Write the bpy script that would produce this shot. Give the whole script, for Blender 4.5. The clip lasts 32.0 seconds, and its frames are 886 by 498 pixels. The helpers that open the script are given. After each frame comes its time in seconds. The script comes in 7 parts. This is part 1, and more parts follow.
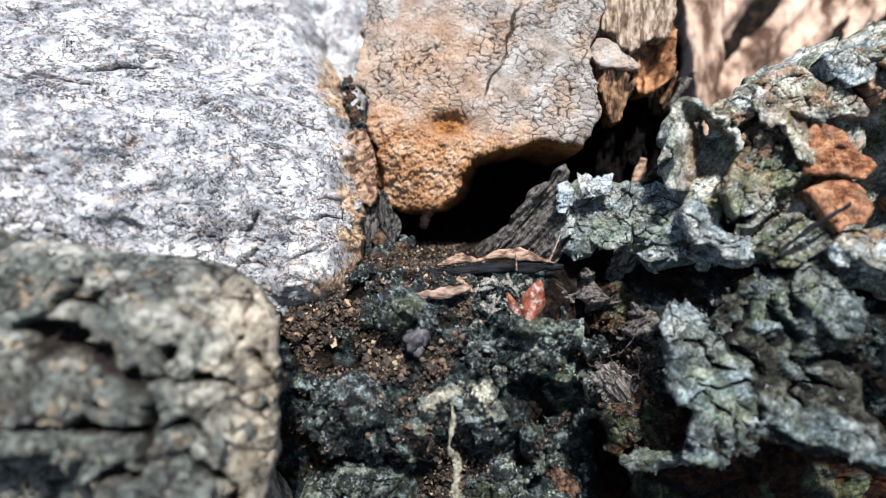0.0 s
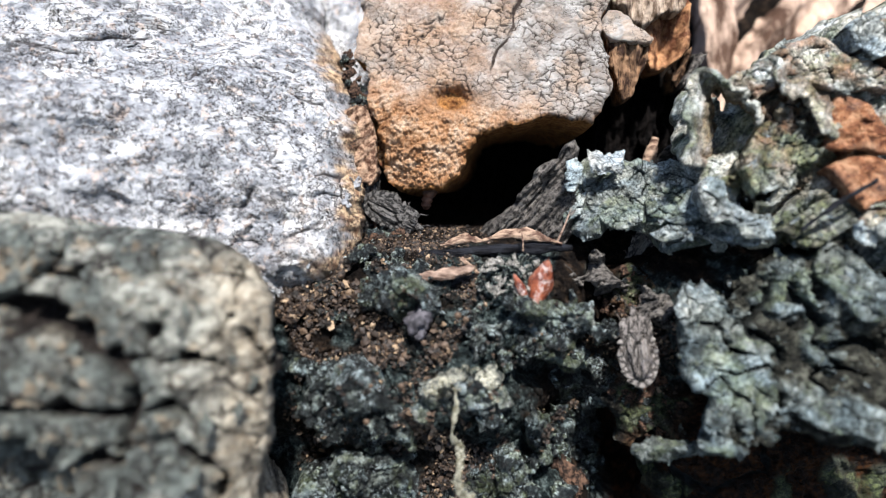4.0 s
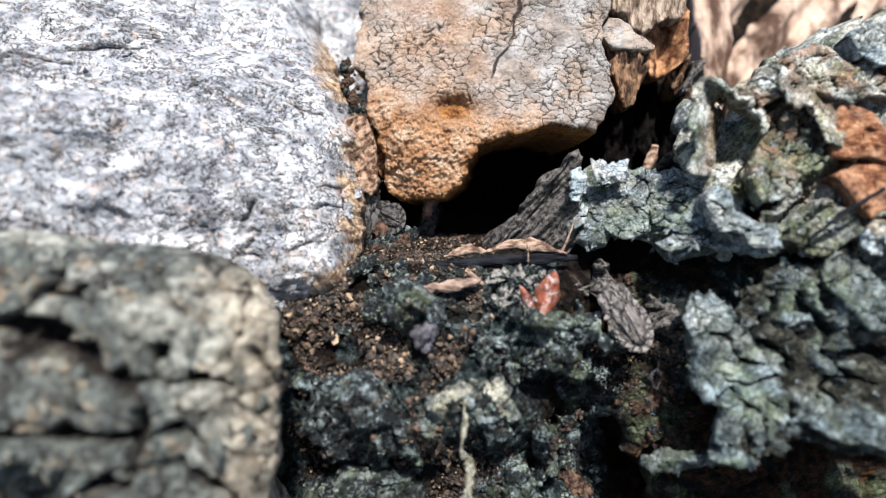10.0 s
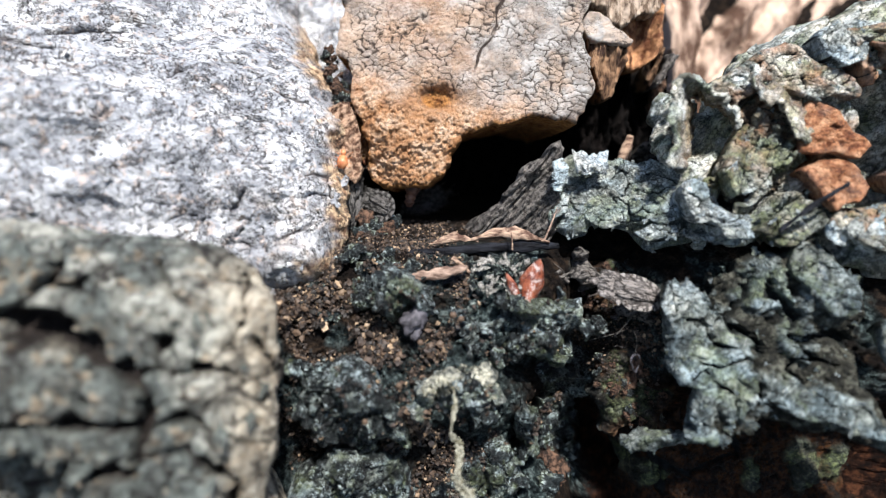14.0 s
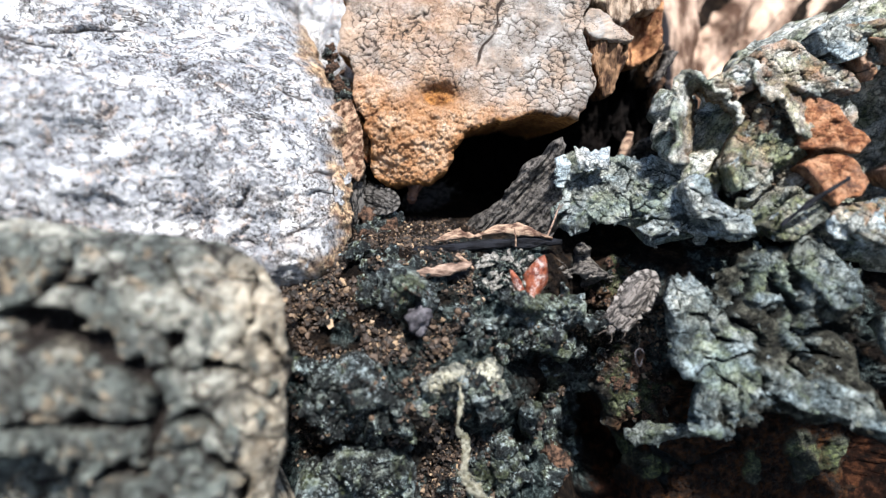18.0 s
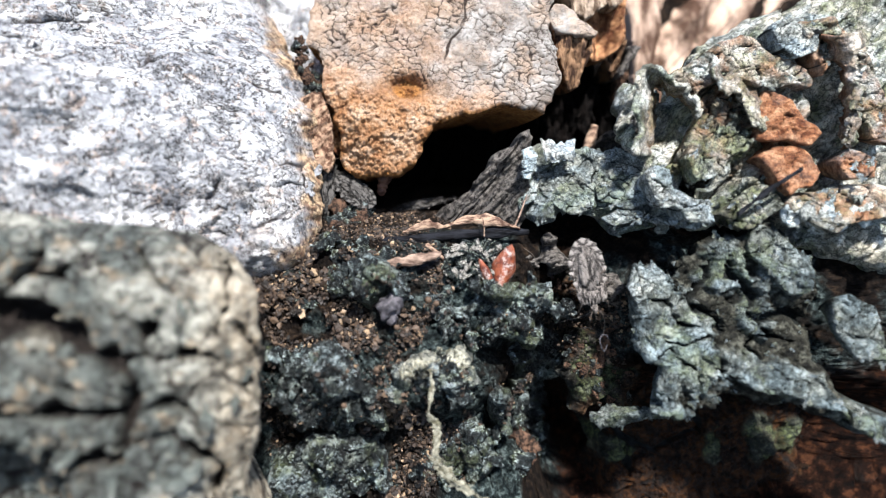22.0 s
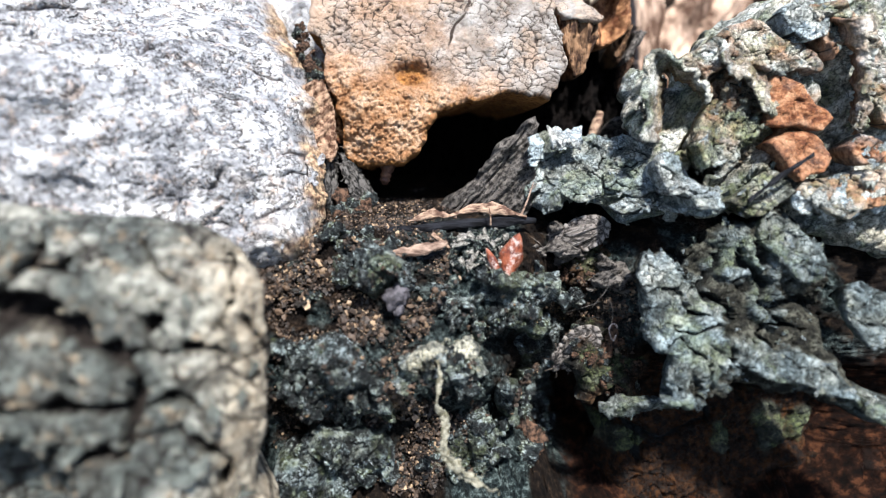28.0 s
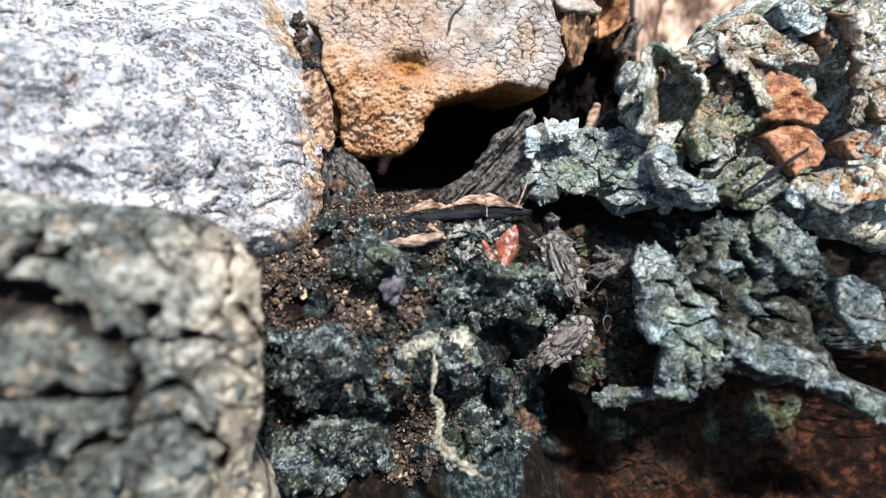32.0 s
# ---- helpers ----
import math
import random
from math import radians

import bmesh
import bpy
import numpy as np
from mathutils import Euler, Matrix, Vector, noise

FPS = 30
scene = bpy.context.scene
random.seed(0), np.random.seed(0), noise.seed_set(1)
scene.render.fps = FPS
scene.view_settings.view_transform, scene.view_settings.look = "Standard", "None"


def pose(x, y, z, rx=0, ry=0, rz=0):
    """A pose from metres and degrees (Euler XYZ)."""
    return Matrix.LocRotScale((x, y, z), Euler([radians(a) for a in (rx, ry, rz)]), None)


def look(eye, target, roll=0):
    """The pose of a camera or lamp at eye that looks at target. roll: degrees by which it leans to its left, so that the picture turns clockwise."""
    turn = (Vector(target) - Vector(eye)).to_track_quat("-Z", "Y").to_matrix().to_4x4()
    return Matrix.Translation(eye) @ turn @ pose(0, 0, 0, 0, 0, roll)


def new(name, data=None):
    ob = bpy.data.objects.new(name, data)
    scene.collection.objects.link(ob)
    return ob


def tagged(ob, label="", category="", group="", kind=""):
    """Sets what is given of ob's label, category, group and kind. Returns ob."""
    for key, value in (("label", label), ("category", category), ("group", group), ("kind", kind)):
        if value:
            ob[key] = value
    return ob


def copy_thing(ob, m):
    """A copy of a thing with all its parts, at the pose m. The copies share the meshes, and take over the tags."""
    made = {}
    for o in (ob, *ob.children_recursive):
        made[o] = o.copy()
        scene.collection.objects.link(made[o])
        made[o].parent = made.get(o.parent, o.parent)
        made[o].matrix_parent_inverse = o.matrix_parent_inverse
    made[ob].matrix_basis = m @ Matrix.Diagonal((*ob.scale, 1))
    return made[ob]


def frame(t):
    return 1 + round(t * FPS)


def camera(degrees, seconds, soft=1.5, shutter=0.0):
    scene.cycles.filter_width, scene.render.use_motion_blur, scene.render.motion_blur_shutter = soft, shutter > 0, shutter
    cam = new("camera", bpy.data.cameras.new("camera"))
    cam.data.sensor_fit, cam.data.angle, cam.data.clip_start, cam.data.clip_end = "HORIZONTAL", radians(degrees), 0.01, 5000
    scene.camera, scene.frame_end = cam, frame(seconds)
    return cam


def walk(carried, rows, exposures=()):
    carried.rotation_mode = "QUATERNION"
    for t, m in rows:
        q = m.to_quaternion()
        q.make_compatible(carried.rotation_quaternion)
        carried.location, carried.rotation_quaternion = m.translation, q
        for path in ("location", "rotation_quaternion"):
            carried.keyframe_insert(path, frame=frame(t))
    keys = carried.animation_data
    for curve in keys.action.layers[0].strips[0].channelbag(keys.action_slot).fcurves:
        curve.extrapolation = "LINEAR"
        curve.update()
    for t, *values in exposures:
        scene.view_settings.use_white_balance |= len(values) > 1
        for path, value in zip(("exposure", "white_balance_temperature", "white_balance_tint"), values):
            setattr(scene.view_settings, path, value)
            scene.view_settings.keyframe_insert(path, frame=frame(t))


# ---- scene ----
# ---- camera ----
LENS = 65.0
cam = camera(LENS, 32.0, soft=1.05, shutter=0.5)
cam.data.dof.use_dof = True
cam.data.dof.focus_distance = 0.0725
cam.data.dof.aperture_fstop = 18.5
PATH = [
    (0.0, 0.00484, -0.00193, 0.05604, 61.567, 1.902, 3.743),
    (0.5, 0.00468, -0.00154, 0.05604, 61.472, 1.968, 4.005),
    (1.0, 0.00614, -0.00182, 0.05458, 60.744, 2.956, 4.588),
    (1.5, 0.00535, -0.00142, 0.05396, 60.027, 2.736, 4.620),
    (2.0, 0.00561, -0.00126, 0.05407, 60.374, 2.587, 4.832),
    (2.5, 0.00483, -0.00080, 0.05422, 60.717, 2.300, 4.546),
    (3.0, 0.00468, -0.00038, 0.05379, 60.780, 2.231, 4.217),
    (3.5, 0.00461, -0.00018, 0.05334, 61.040, 1.890, 4.264),
    (5.5, 0.00386, 0.00097, 0.05270, 61.760, 1.740, 3.004),
    (6.0, 0.00363, 0.00106, 0.05284, 61.902, 1.791, 3.286),
    (6.5, 0.00325, 0.00104, 0.05291, 61.988, 1.930, 2.986),
    (7.0, 0.00345, 0.00098, 0.05289, 61.989, 1.889, 3.009),
    (7.5, 0.00332, 0.00128, 0.05273, 61.671, 1.925, 2.669),
    (8.0, 0.00273, 0.00153, 0.05295, 61.553, 1.776, 2.654),
    (8.5, 0.00284, 0.00150, 0.05290, 61.441, 1.681, 2.658),
    (9.0, 0.00272, 0.00154, 0.05294, 61.429, 1.559, 2.504),
    (9.5, 0.00277, 0.00168, 0.05299, 61.410, 1.493, 2.273),
    (10.0, 0.00241, 0.00106, 0.05356, 61.383, 1.555, 2.524),
    (10.5, 0.00182, 0.00101, 0.05377, 61.062, 1.487, 2.415),
    (11.0, 0.00141, 0.00089, 0.05377, 60.870, 1.368, 1.985),
    (11.5, 0.00112, 0.00034, 0.05408, 60.756, 1.271, 1.555),
    (12.0, 0.00025, 0.00019, 0.05485, 60.562, 0.650, 1.028),
    (12.5, 0.00019, 0.00015, 0.05508, 60.255, 0.309, 0.653),
    (13.0, 0.00000, -0.00000, 0.05500, 60.000, -0.000, 0.000),
    (13.5, -0.00029, -0.00003, 0.05502, 59.849, -0.219, -0.435),
    (14.0, -0.00052, 0.00012, 0.05517, 59.590, -0.341, -0.573),
    (14.5, -0.00062, 0.00022, 0.05518, 59.404, -0.375, -0.685),
    (16.5, -0.00093, 0.00003, 0.05511, 59.387, -0.291, -0.798),
    (17.0, -0.00117, 0.00008, 0.05515, 59.423, -0.181, -0.922),
    (17.5, -0.00148, 0.00006, 0.05536, 59.403, -0.215, -0.841),
    (18.0, -0.00154, -0.00018, 0.05530, 59.360, -0.273, -1.226),
    (18.5, -0.00167, -0.00058, 0.05526, 59.415, -0.347, -1.555),
    (19.0, -0.00180, -0.00078, 0.05524, 59.453, -0.400, -1.977),
    (19.5, -0.00179, -0.00094, 0.05524, 59.450, -0.454, -2.365),
    (20.0, -0.00143, -0.00100, 0.05503, 59.464, -0.528, -2.886),
    (20.5, -0.00187, -0.00136, 0.05573, 59.423, -0.924, -2.481),
    (21.0, -0.00171, -0.00146, 0.05566, 59.238, -1.135, -3.061),
    (21.5, -0.00189, -0.00140, 0.05561, 59.136, -1.279, -3.443),
    (22.0, -0.00186, -0.00150, 0.05552, 58.992, -1.380, -3.716),
    (22.5, -0.00184, -0.00144, 0.05538, 58.764, -1.432, -3.893),
    (23.0, -0.00245, -0.00118, 0.05557, 58.519, -1.434, -3.888),
    (23.5, -0.00225, -0.00132, 0.05537, 58.415, -1.366, -4.170),
    (24.0, -0.00232, -0.00135, 0.05550, 58.452, -1.476, -4.077),
    (24.5, -0.00242, -0.00132, 0.05542, 58.413, -1.485, -4.167),
    (25.0, -0.00242, -0.00101, 0.05554, 58.402, -1.497, -4.275),
    (25.5, -0.00196, -0.00130, 0.05524, 58.420, -1.331, -4.209),
    (27.5, -0.00266, -0.00049, 0.05536, 58.151, -1.250, -3.984),
    (28.0, -0.00263, -0.00059, 0.05506, 58.079, -1.143, -4.098),
    (28.5, -0.00259, -0.00050, 0.05498, 58.115, -1.131, -3.978),
    (29.0, -0.00240, -0.00069, 0.05487, 58.191, -1.083, -3.734),
    (29.5, -0.00294, -0.00021, 0.05513, 58.217, -1.141, -3.692),
    (30.0, -0.00275, -0.00031, 0.05488, 58.166, -1.083, -3.761),
    (30.5, -0.00296, -0.00047, 0.05520, 58.094, -0.974, -3.546),
    (31.0, -0.00307, -0.00076, 0.05536, 58.158, -1.139, -3.586),
    (31.5, -0.00300, -0.00105, 0.05548, 57.436, -1.365, -3.974),
    (32.0, -0.00263, -0.00083, 0.05547, 57.138, -1.656, -4.107),
]
EXPOSE = [(0.0, 1.15), (9.0, 1.16), (14.0, 1.21), (17.0, 1.28), (25.0, 1.38), (32.0, 1.40)]
walk(cam, [(r[0], pose(*r[1:])) for r in PATH], EXPOSE)

# ---- light: bright hazy sky with a veiled sun high over the bark ----
SUN_EL, SUN_AZ = 67.0, 160.0
world = bpy.data.worlds.new("sky")
scene.world = world
world.use_nodes = True
sky = world.node_tree.nodes.new("ShaderNodeTexSky")
sky.sky_type, sky.sun_disc = "NISHITA", False
sky.sun_elevation, sky.sun_rotation = radians(SUN_EL), radians(SUN_AZ)
world.node_tree.nodes["Background"].inputs["Strength"].default_value = 0.11
world.node_tree.links.new(sky.outputs[0], world.node_tree.nodes["Background"].inputs["Color"])
sun = new("sun", bpy.data.lights.new("sun", "SUN"))
sun.data.energy, sun.data.angle, sun.data.color = 5.0, radians(4), (1.0, 0.985, 0.965)
az, el = radians(SUN_AZ), radians(SUN_EL)
sun.matrix_world = look((math.sin(az) * math.cos(el), math.cos(az) * math.cos(el), math.sin(el)), (0, 0, 0))

# ---- the bark's own space: x to the side, u up the bark, d into the wood, in millimetres ----
BARK = pose(0, 0, 0.055, 60, 0, 0)
TURN = np.array(BARK.to_3x3())
MM = 0.001


def to_world(x, u, d):
    """Bark space in millimetres to the world in metres, for arrays."""
    p = np.stack([np.asarray(x, float), np.asarray(u, float), -np.asarray(d, float)], -1)
    return p @ TURN.T * MM + np.array([0, 0, 0.055])


def spot(x, u, d):
    return Vector(to_world(x, u, d))


def placed(x, u, d, turn=0.0, nose=0.0, roll=0.0, size=1.0):
    """A pose on the bark: local y up the bark, local z out of it; turn clockwise, nose into the wood, roll about y."""
    spin = Matrix.Rotation(radians(-turn), 4, "Z") @ Matrix.Rotation(radians(-nose), 4, "X") @ Matrix.Rotation(radians(roll), 4, "Y")
    m = Matrix.Translation(spot(x, u, d)) @ BARK.to_3x3().to_4x4() @ spin
    return m @ Matrix.Scale(size, 4) if size != 1.0 else m


# ---- noise on arrays ----
def hashed(ix, iy, k):
    h = (ix.astype(np.int64) * 374761393 + iy.astype(np.int64) * 668265263 + k * 2147483647 + 1013904223) & 0xFFFFFFFF
    h = ((h ^ (h >> 13)) * 1274126177) & 0xFFFFFFFF
    h = ((h ^ (h >> 16)) * 2246822519) & 0xFFFFFFFF
    return ((h ^ (h >> 15)) & 0xFFFFFF) / float(0xFFFFFF)


def smooth_noise(x, y, k=0):
    ix, iy = np.floor(x), np.floor(y)
    fx, fy = x - ix, y - iy
    sx, sy = fx * fx * (3 - 2 * fx), fy * fy * (3 - 2 * fy)
    a, b = hashed(ix, iy, k), hashed(ix + 1, iy, k)
    c, d = hashed(ix, iy + 1, k), hashed(ix + 1, iy + 1, k)
    return (a + (b - a) * sx) * (1 - sy) + (c + (d - c) * sx) * sy - 0.5


def fbm(x, y, size, octaves=4, k=0, gain=0.5):
    """Cloudy noise, about -0.5 to 0.5, whose largest features are size millimetres wide."""
    total, amp, out = 0.0, 1.0, 0.0
    c, s = 0.8, 0.6
    px, py = np.asarray(x, float) / size, np.asarray(y, float) / size
    for n in range(octaves):
        out = out + amp * smooth_noise(px, py, k + 17 * n)
        total += amp
        px, py, amp = 2.03 * (c * px - s * py) + 5.2, 2.03 * (s * px + c * py) + 1.7, amp * gain
    return out / total * 1.6


def cells(x, y, size, k=0, more=False):
    """Voronoi cells of that size: distance to the nearest edge in cells (0 on the edge), a number per cell, and the offset from its heart."""
    px, py = np.asarray(x, float) / size, np.asarray(y, float) / size
    ix, iy = np.floor(px), np.floor(py)
    f1, f2, own = np.full(px.shape, 9.0), np.full(px.shape, 9.0), np.zeros(px.shape)
    ox, oy = np.zeros(px.shape), np.zeros(px.shape)
    for a in (-1, 0, 1):
        for b in (-1, 0, 1):
            qx, qy = ix + a, iy + b
            dx, dy = qx + hashed(qx, qy, k) - px, qy + hashed(qx, qy, k + 7) - py
            r = np.sqrt(dx * dx + dy * dy)
            near = r < f1
            f2 = np.where(near, f1, np.minimum(f2, r))
            own = np.where(near, hashed(qx, qy, k + 31), own)
            ox, oy = np.where(near, dx, ox), np.where(near, dy, oy)
            f1 = np.where(near, r, f1)
    return (f2 - f1, own, ox, oy) if more else (f2 - f1, own)


def facets(x, u, size, k, tilt=1.0):
    """Broken plates, each tilted its own way: their height (about -0.5 to 0.5 cells) and the distance to their edges."""
    e, own, ox, oy = cells(x, u, size, k, True)
    a, b = np.modf(own * 57.31)[0] - 0.5, np.modf(own * 131.7)[0] - 0.5
    return size * (0.55 * (own - 0.5) + tilt * (a * ox + b * oy)), e


def chipped(x, u, k, high=1.0):
    """Small angular chips in two sizes, with fine joints."""
    wx, wu = x + 0.5 * fbm(x, u, 1.3, 3, k), u + 0.5 * fbm(x, u, 1.3, 3, k + 3)
    a, e = facets(wx, wu, 1.5, k + 5, 0.9)
    b, e2 = facets(wx, wu, 0.65, k + 9, 1.0)
    return high * (0.5 * a + 0.55 * b + 0.22 * (1 - ease(0.0, 0.12, e)) + 0.08 * (1 - ease(0.0, 0.15, e2)))


def ledges(h, steps, sharp=0.25):
    """Turns smooth noise into broken layers with steep edges."""
    v = h * steps
    base = np.floor(v)
    t = np.clip((v - base - 0.5) / sharp + 0.5, 0, 1)
    return (base + t * t * (3 - 2 * t)) / steps


def ledge_lines(field, x, u, steps, width=0.06):
    """1 along the broken edges that ledges() makes of a field, width millimetres to either side."""
    h, tiny = field(x, u), 0.05
    slope = np.hypot(field(x + tiny, u) - h, field(x, u + tiny) - h) / tiny
    v = h * steps
    return 1 - np.clip(np.abs(v - np.floor(v) - 0.5) / (steps * slope * width + 1e-6), 0, 1)


def ease(a, b, v):
    t = np.clip((v - a) / (b - a), 0, 1)
    return t * t * (3 - 2 * t)


def hump(x, u, cx, cu, rx, ru, lean=0.0):
    """A soft hump of height 1 round a centre."""
    c, s = math.cos(radians(lean)), math.sin(radians(lean))
    dx, du = x - cx, u - cu
    return np.exp(-(((c * dx + s * du) / rx) ** 2 + ((-s * dx + c * du) / ru) ** 2))


# ---- materials ----
class Nodes:
    """A short way to write node trees."""

    def __init__(self, name):
        self.mat = bpy.data.materials.new(name)
        self.mat.use_nodes = True
        self.tree = self.mat.node_tree
        self.bsdf = self.tree.nodes["Principled BSDF"]
        self.where = self.tree.nodes.new("ShaderNodeTexCoord").outputs["Object"]

    def link(self, a, b):
        self.tree.links.new(a, b)

    def noise(self, size, detail=6.0, rough=0.6, warp=0.0, stretch=None):
        n = self.tree.nodes.new("ShaderNodeTexNoise")
        n.inputs["Scale"].default_value, n.inputs["Detail"].default_value = 1000.0 / size, detail
        n.inputs["Roughness"].default_value, n.inputs["Distortion"].default_value = rough, warp
        self.link(self.mapped(stretch), n.inputs["Vector"])
        wide = self.tree.nodes.new("ShaderNodeMapRange")
        wide.inputs["From Min"].default_value, wide.inputs["From Max"].default_value = 0.26, 0.74
        self.link(n.outputs["Fac"], wide.inputs["Value"])
        return wide.outputs[0]

    def mapped(self, stretch):
        if not stretch:
            return self.where
        m = self.tree.nodes.new("ShaderNodeMapping")
        m.inputs["Scale"].default_value = stretch[:3]
        if len(stretch) > 3:
            m.inputs["Rotation"].default_value = [radians(a) for a in stretch[3:]]
        self.link(self.where, m.inputs["Vector"])
        return m.outputs[0]

    def edges(self, size, warp=0.5, stretch=None):
        v = self.tree.nodes.new("ShaderNodeTexVoronoi")
        v.feature = "DISTANCE_TO_EDGE"
        v.inputs["Scale"].default_value = 1000.0 / size
        n = self.tree.nodes.new("ShaderNodeTexNoise")
        n.inputs["Scale"].default_value, n.inputs["Detail"].default_value = 900.0 / size, 4.0
        self.link(self.where, n.inputs["Vector"])
        add = self.tree.nodes.new("ShaderNodeMix")
        add.data_type, add.blend_type = "RGBA", "LINEAR_LIGHT"
        add.inputs["Factor"].default_value = warp * size * 0.001
        self.link(self.mapped(stretch), add.inputs["A"])
        self.link(n.outputs["Color"], add.inputs["B"])
        self.link(add.outputs["Result"], v.inputs["Vector"])
        return v.outputs["Distance"]

    def ramp(self, fac, *stops):
        r = self.tree.nodes.new("ShaderNodeValToRGB")
        r.color_ramp.elements[0].position, r.color_ramp.elements[1].position = stops[0][0], stops[-1][0]
        for at, _ in stops[1:-1]:
            r.color_ramp.elements.new(at)
        for e, (_, c) in zip(r.color_ramp.elements, stops):
            e.color = (*c, 1) if len(c) == 3 else c
        self.link(fac, r.inputs[0])
        return r.outputs[0]

    def step(self, fac, a, b):
        m = self.tree.nodes.new("ShaderNodeMapRange")
        m.interpolation_type = "SMOOTHSTEP"
        m.inputs["From Min"].default_value, m.inputs["From Max"].default_value = a, b
        self.link(fac, m.inputs["Value"])
        return m.outputs[0]

    def math(self, op, a, b=None):
        m = self.tree.nodes.new("ShaderNodeMath")
        m.operation = op
        for n, v in enumerate((a, b)):
            if v is None:
                continue
            if isinstance(v, (int, float)):
                m.inputs[n].default_value = v
            else:
                self.link(v, m.inputs[n])
        return m.outputs[0]

    def mix(self, fac, a, b, blend="MIX"):
        m = self.tree.nodes.new("ShaderNodeMix")
        m.data_type, m.blend_type = "RGBA", blend
        for key, v in (("Factor", fac), ("A", a), ("B", b)):
            if isinstance(v, (int, float)):
                m.inputs[key].default_value = v
            elif isinstance(v, tuple):
                m.inputs[key].default_value = (*v, 1)
            else:
                self.link(v, m.inputs[key])
        return m.outputs["Result"]

    def field(self, name):
        a = self.tree.nodes.new("ShaderNodeAttribute")
        a.attribute_name = name
        return a.outputs["Fac"]

    def chance(self):
        return self.tree.nodes.new("ShaderNodeObjectInfo").outputs["Random"]

    def island(self):
        return self.tree.nodes.new("ShaderNodeNewGeometry").outputs["Random Per Island"]

    def done(self, color, rough=0.8, bump=None, depth=0.1, spec=0.3):
        if isinstance(color, tuple):
            self.bsdf.inputs["Base Color"].default_value = (*color, 1)
        else:
            self.link(color, self.bsdf.inputs["Base Color"])
        if isinstance(rough, (int, float)):
            self.bsdf.inputs["Roughness"].default_value = rough
        else:
            self.link(rough, self.bsdf.inputs["Roughness"])
        self.bsdf.inputs["Specular IOR Level"].default_value = spec
        if bump is not None:
            b = self.tree.nodes.new("ShaderNodeBump")
            b.inputs["Strength"].default_value, b.inputs["Distance"].default_value = 1.0, depth * MM
            self.link(bump, b.inputs["Height"])
            self.link(b.outputs[0], self.bsdf.inputs["Normal"])
        return self.mat


def bark_white(name, dark, mid, pale, tan, size=1.0, flank=((0.22, 0.12, 0.07), (0.58, 0.42, 0.26)), seam=(0.05, 0.04, 0.037), shade=(0.62, 0.63, 0.66)):
    n = Nodes(name)
    base = n.ramp(n.noise(4.5 * size, 7, 0.62, 0.4), (0.24, dark), (0.44, mid), (0.66, pale))
    # the grey field carries shade painted into the ridge and the front block
    base = n.mix(n.math("MULTIPLY", n.field("grey"), 0.8), base, n.ramp(n.noise(1.6 * size, 7, 0.7), (0.3, dark), (0.7, mid)))
    mottle = n.ramp(n.noise(0.9 * size, 6, 0.68), (0.36, shade), (0.58, (1.0, 1.0, 1.0)))
    base = n.mix(0.75, base, mottle, "MULTIPLY")
    base = n.mix(n.math("MULTIPLY", n.step(n.noise(1.3 * size, 6, 0.7, 0.5), 0.60, 0.76), 0.65), base, tan)
    inner = n.mix(n.field("brown"), base, n.ramp(n.noise(0.9, 6, 0.7), (0.32, flank[0]), (0.68, flank[1])))
    # short cracks in three sizes, each in patches of its own
    seams = None
    for cell, thin, stretch, patch, low in ((2.9, 0.035, (0.5, 1, 1, 0, 0, 12), 4.0, 0.40), (1.25, 0.06, (0.5, 1, 1, 0, 0, -20), 2.2, 0.42), (0.62, 0.09, (0.65, 1, 1, 0, 0, 25), 1.7, 0.46)):
        line = n.math("SUBTRACT", 1.0, n.step(n.edges(cell * size, 1.7, stretch), 0.0, thin))
        line = n.math("MULTIPLY", line, n.step(n.noise(patch * size, 4, 0.65), low, low + 0.16))
        seams = line if seams is None else n.math("MAXIMUM", seams, line)
    worn = n.mix(n.math("MULTIPLY", seams, 0.95), inner, seam)
    col = n.mix(n.step(n.field("crack"), 0.15, 0.9), worn, seam)
    h = n.math("SUBTRACT", n.math("ADD", n.noise(0.9 * size, 6, 0.66), n.math("MULTIPLY", n.noise(0.3 * size, 4, 0.65), 0.3)), n.math("MULTIPLY", seams, 0.7))
    return n.done(col, 0.75, h, 0.34 * size, 0.25)


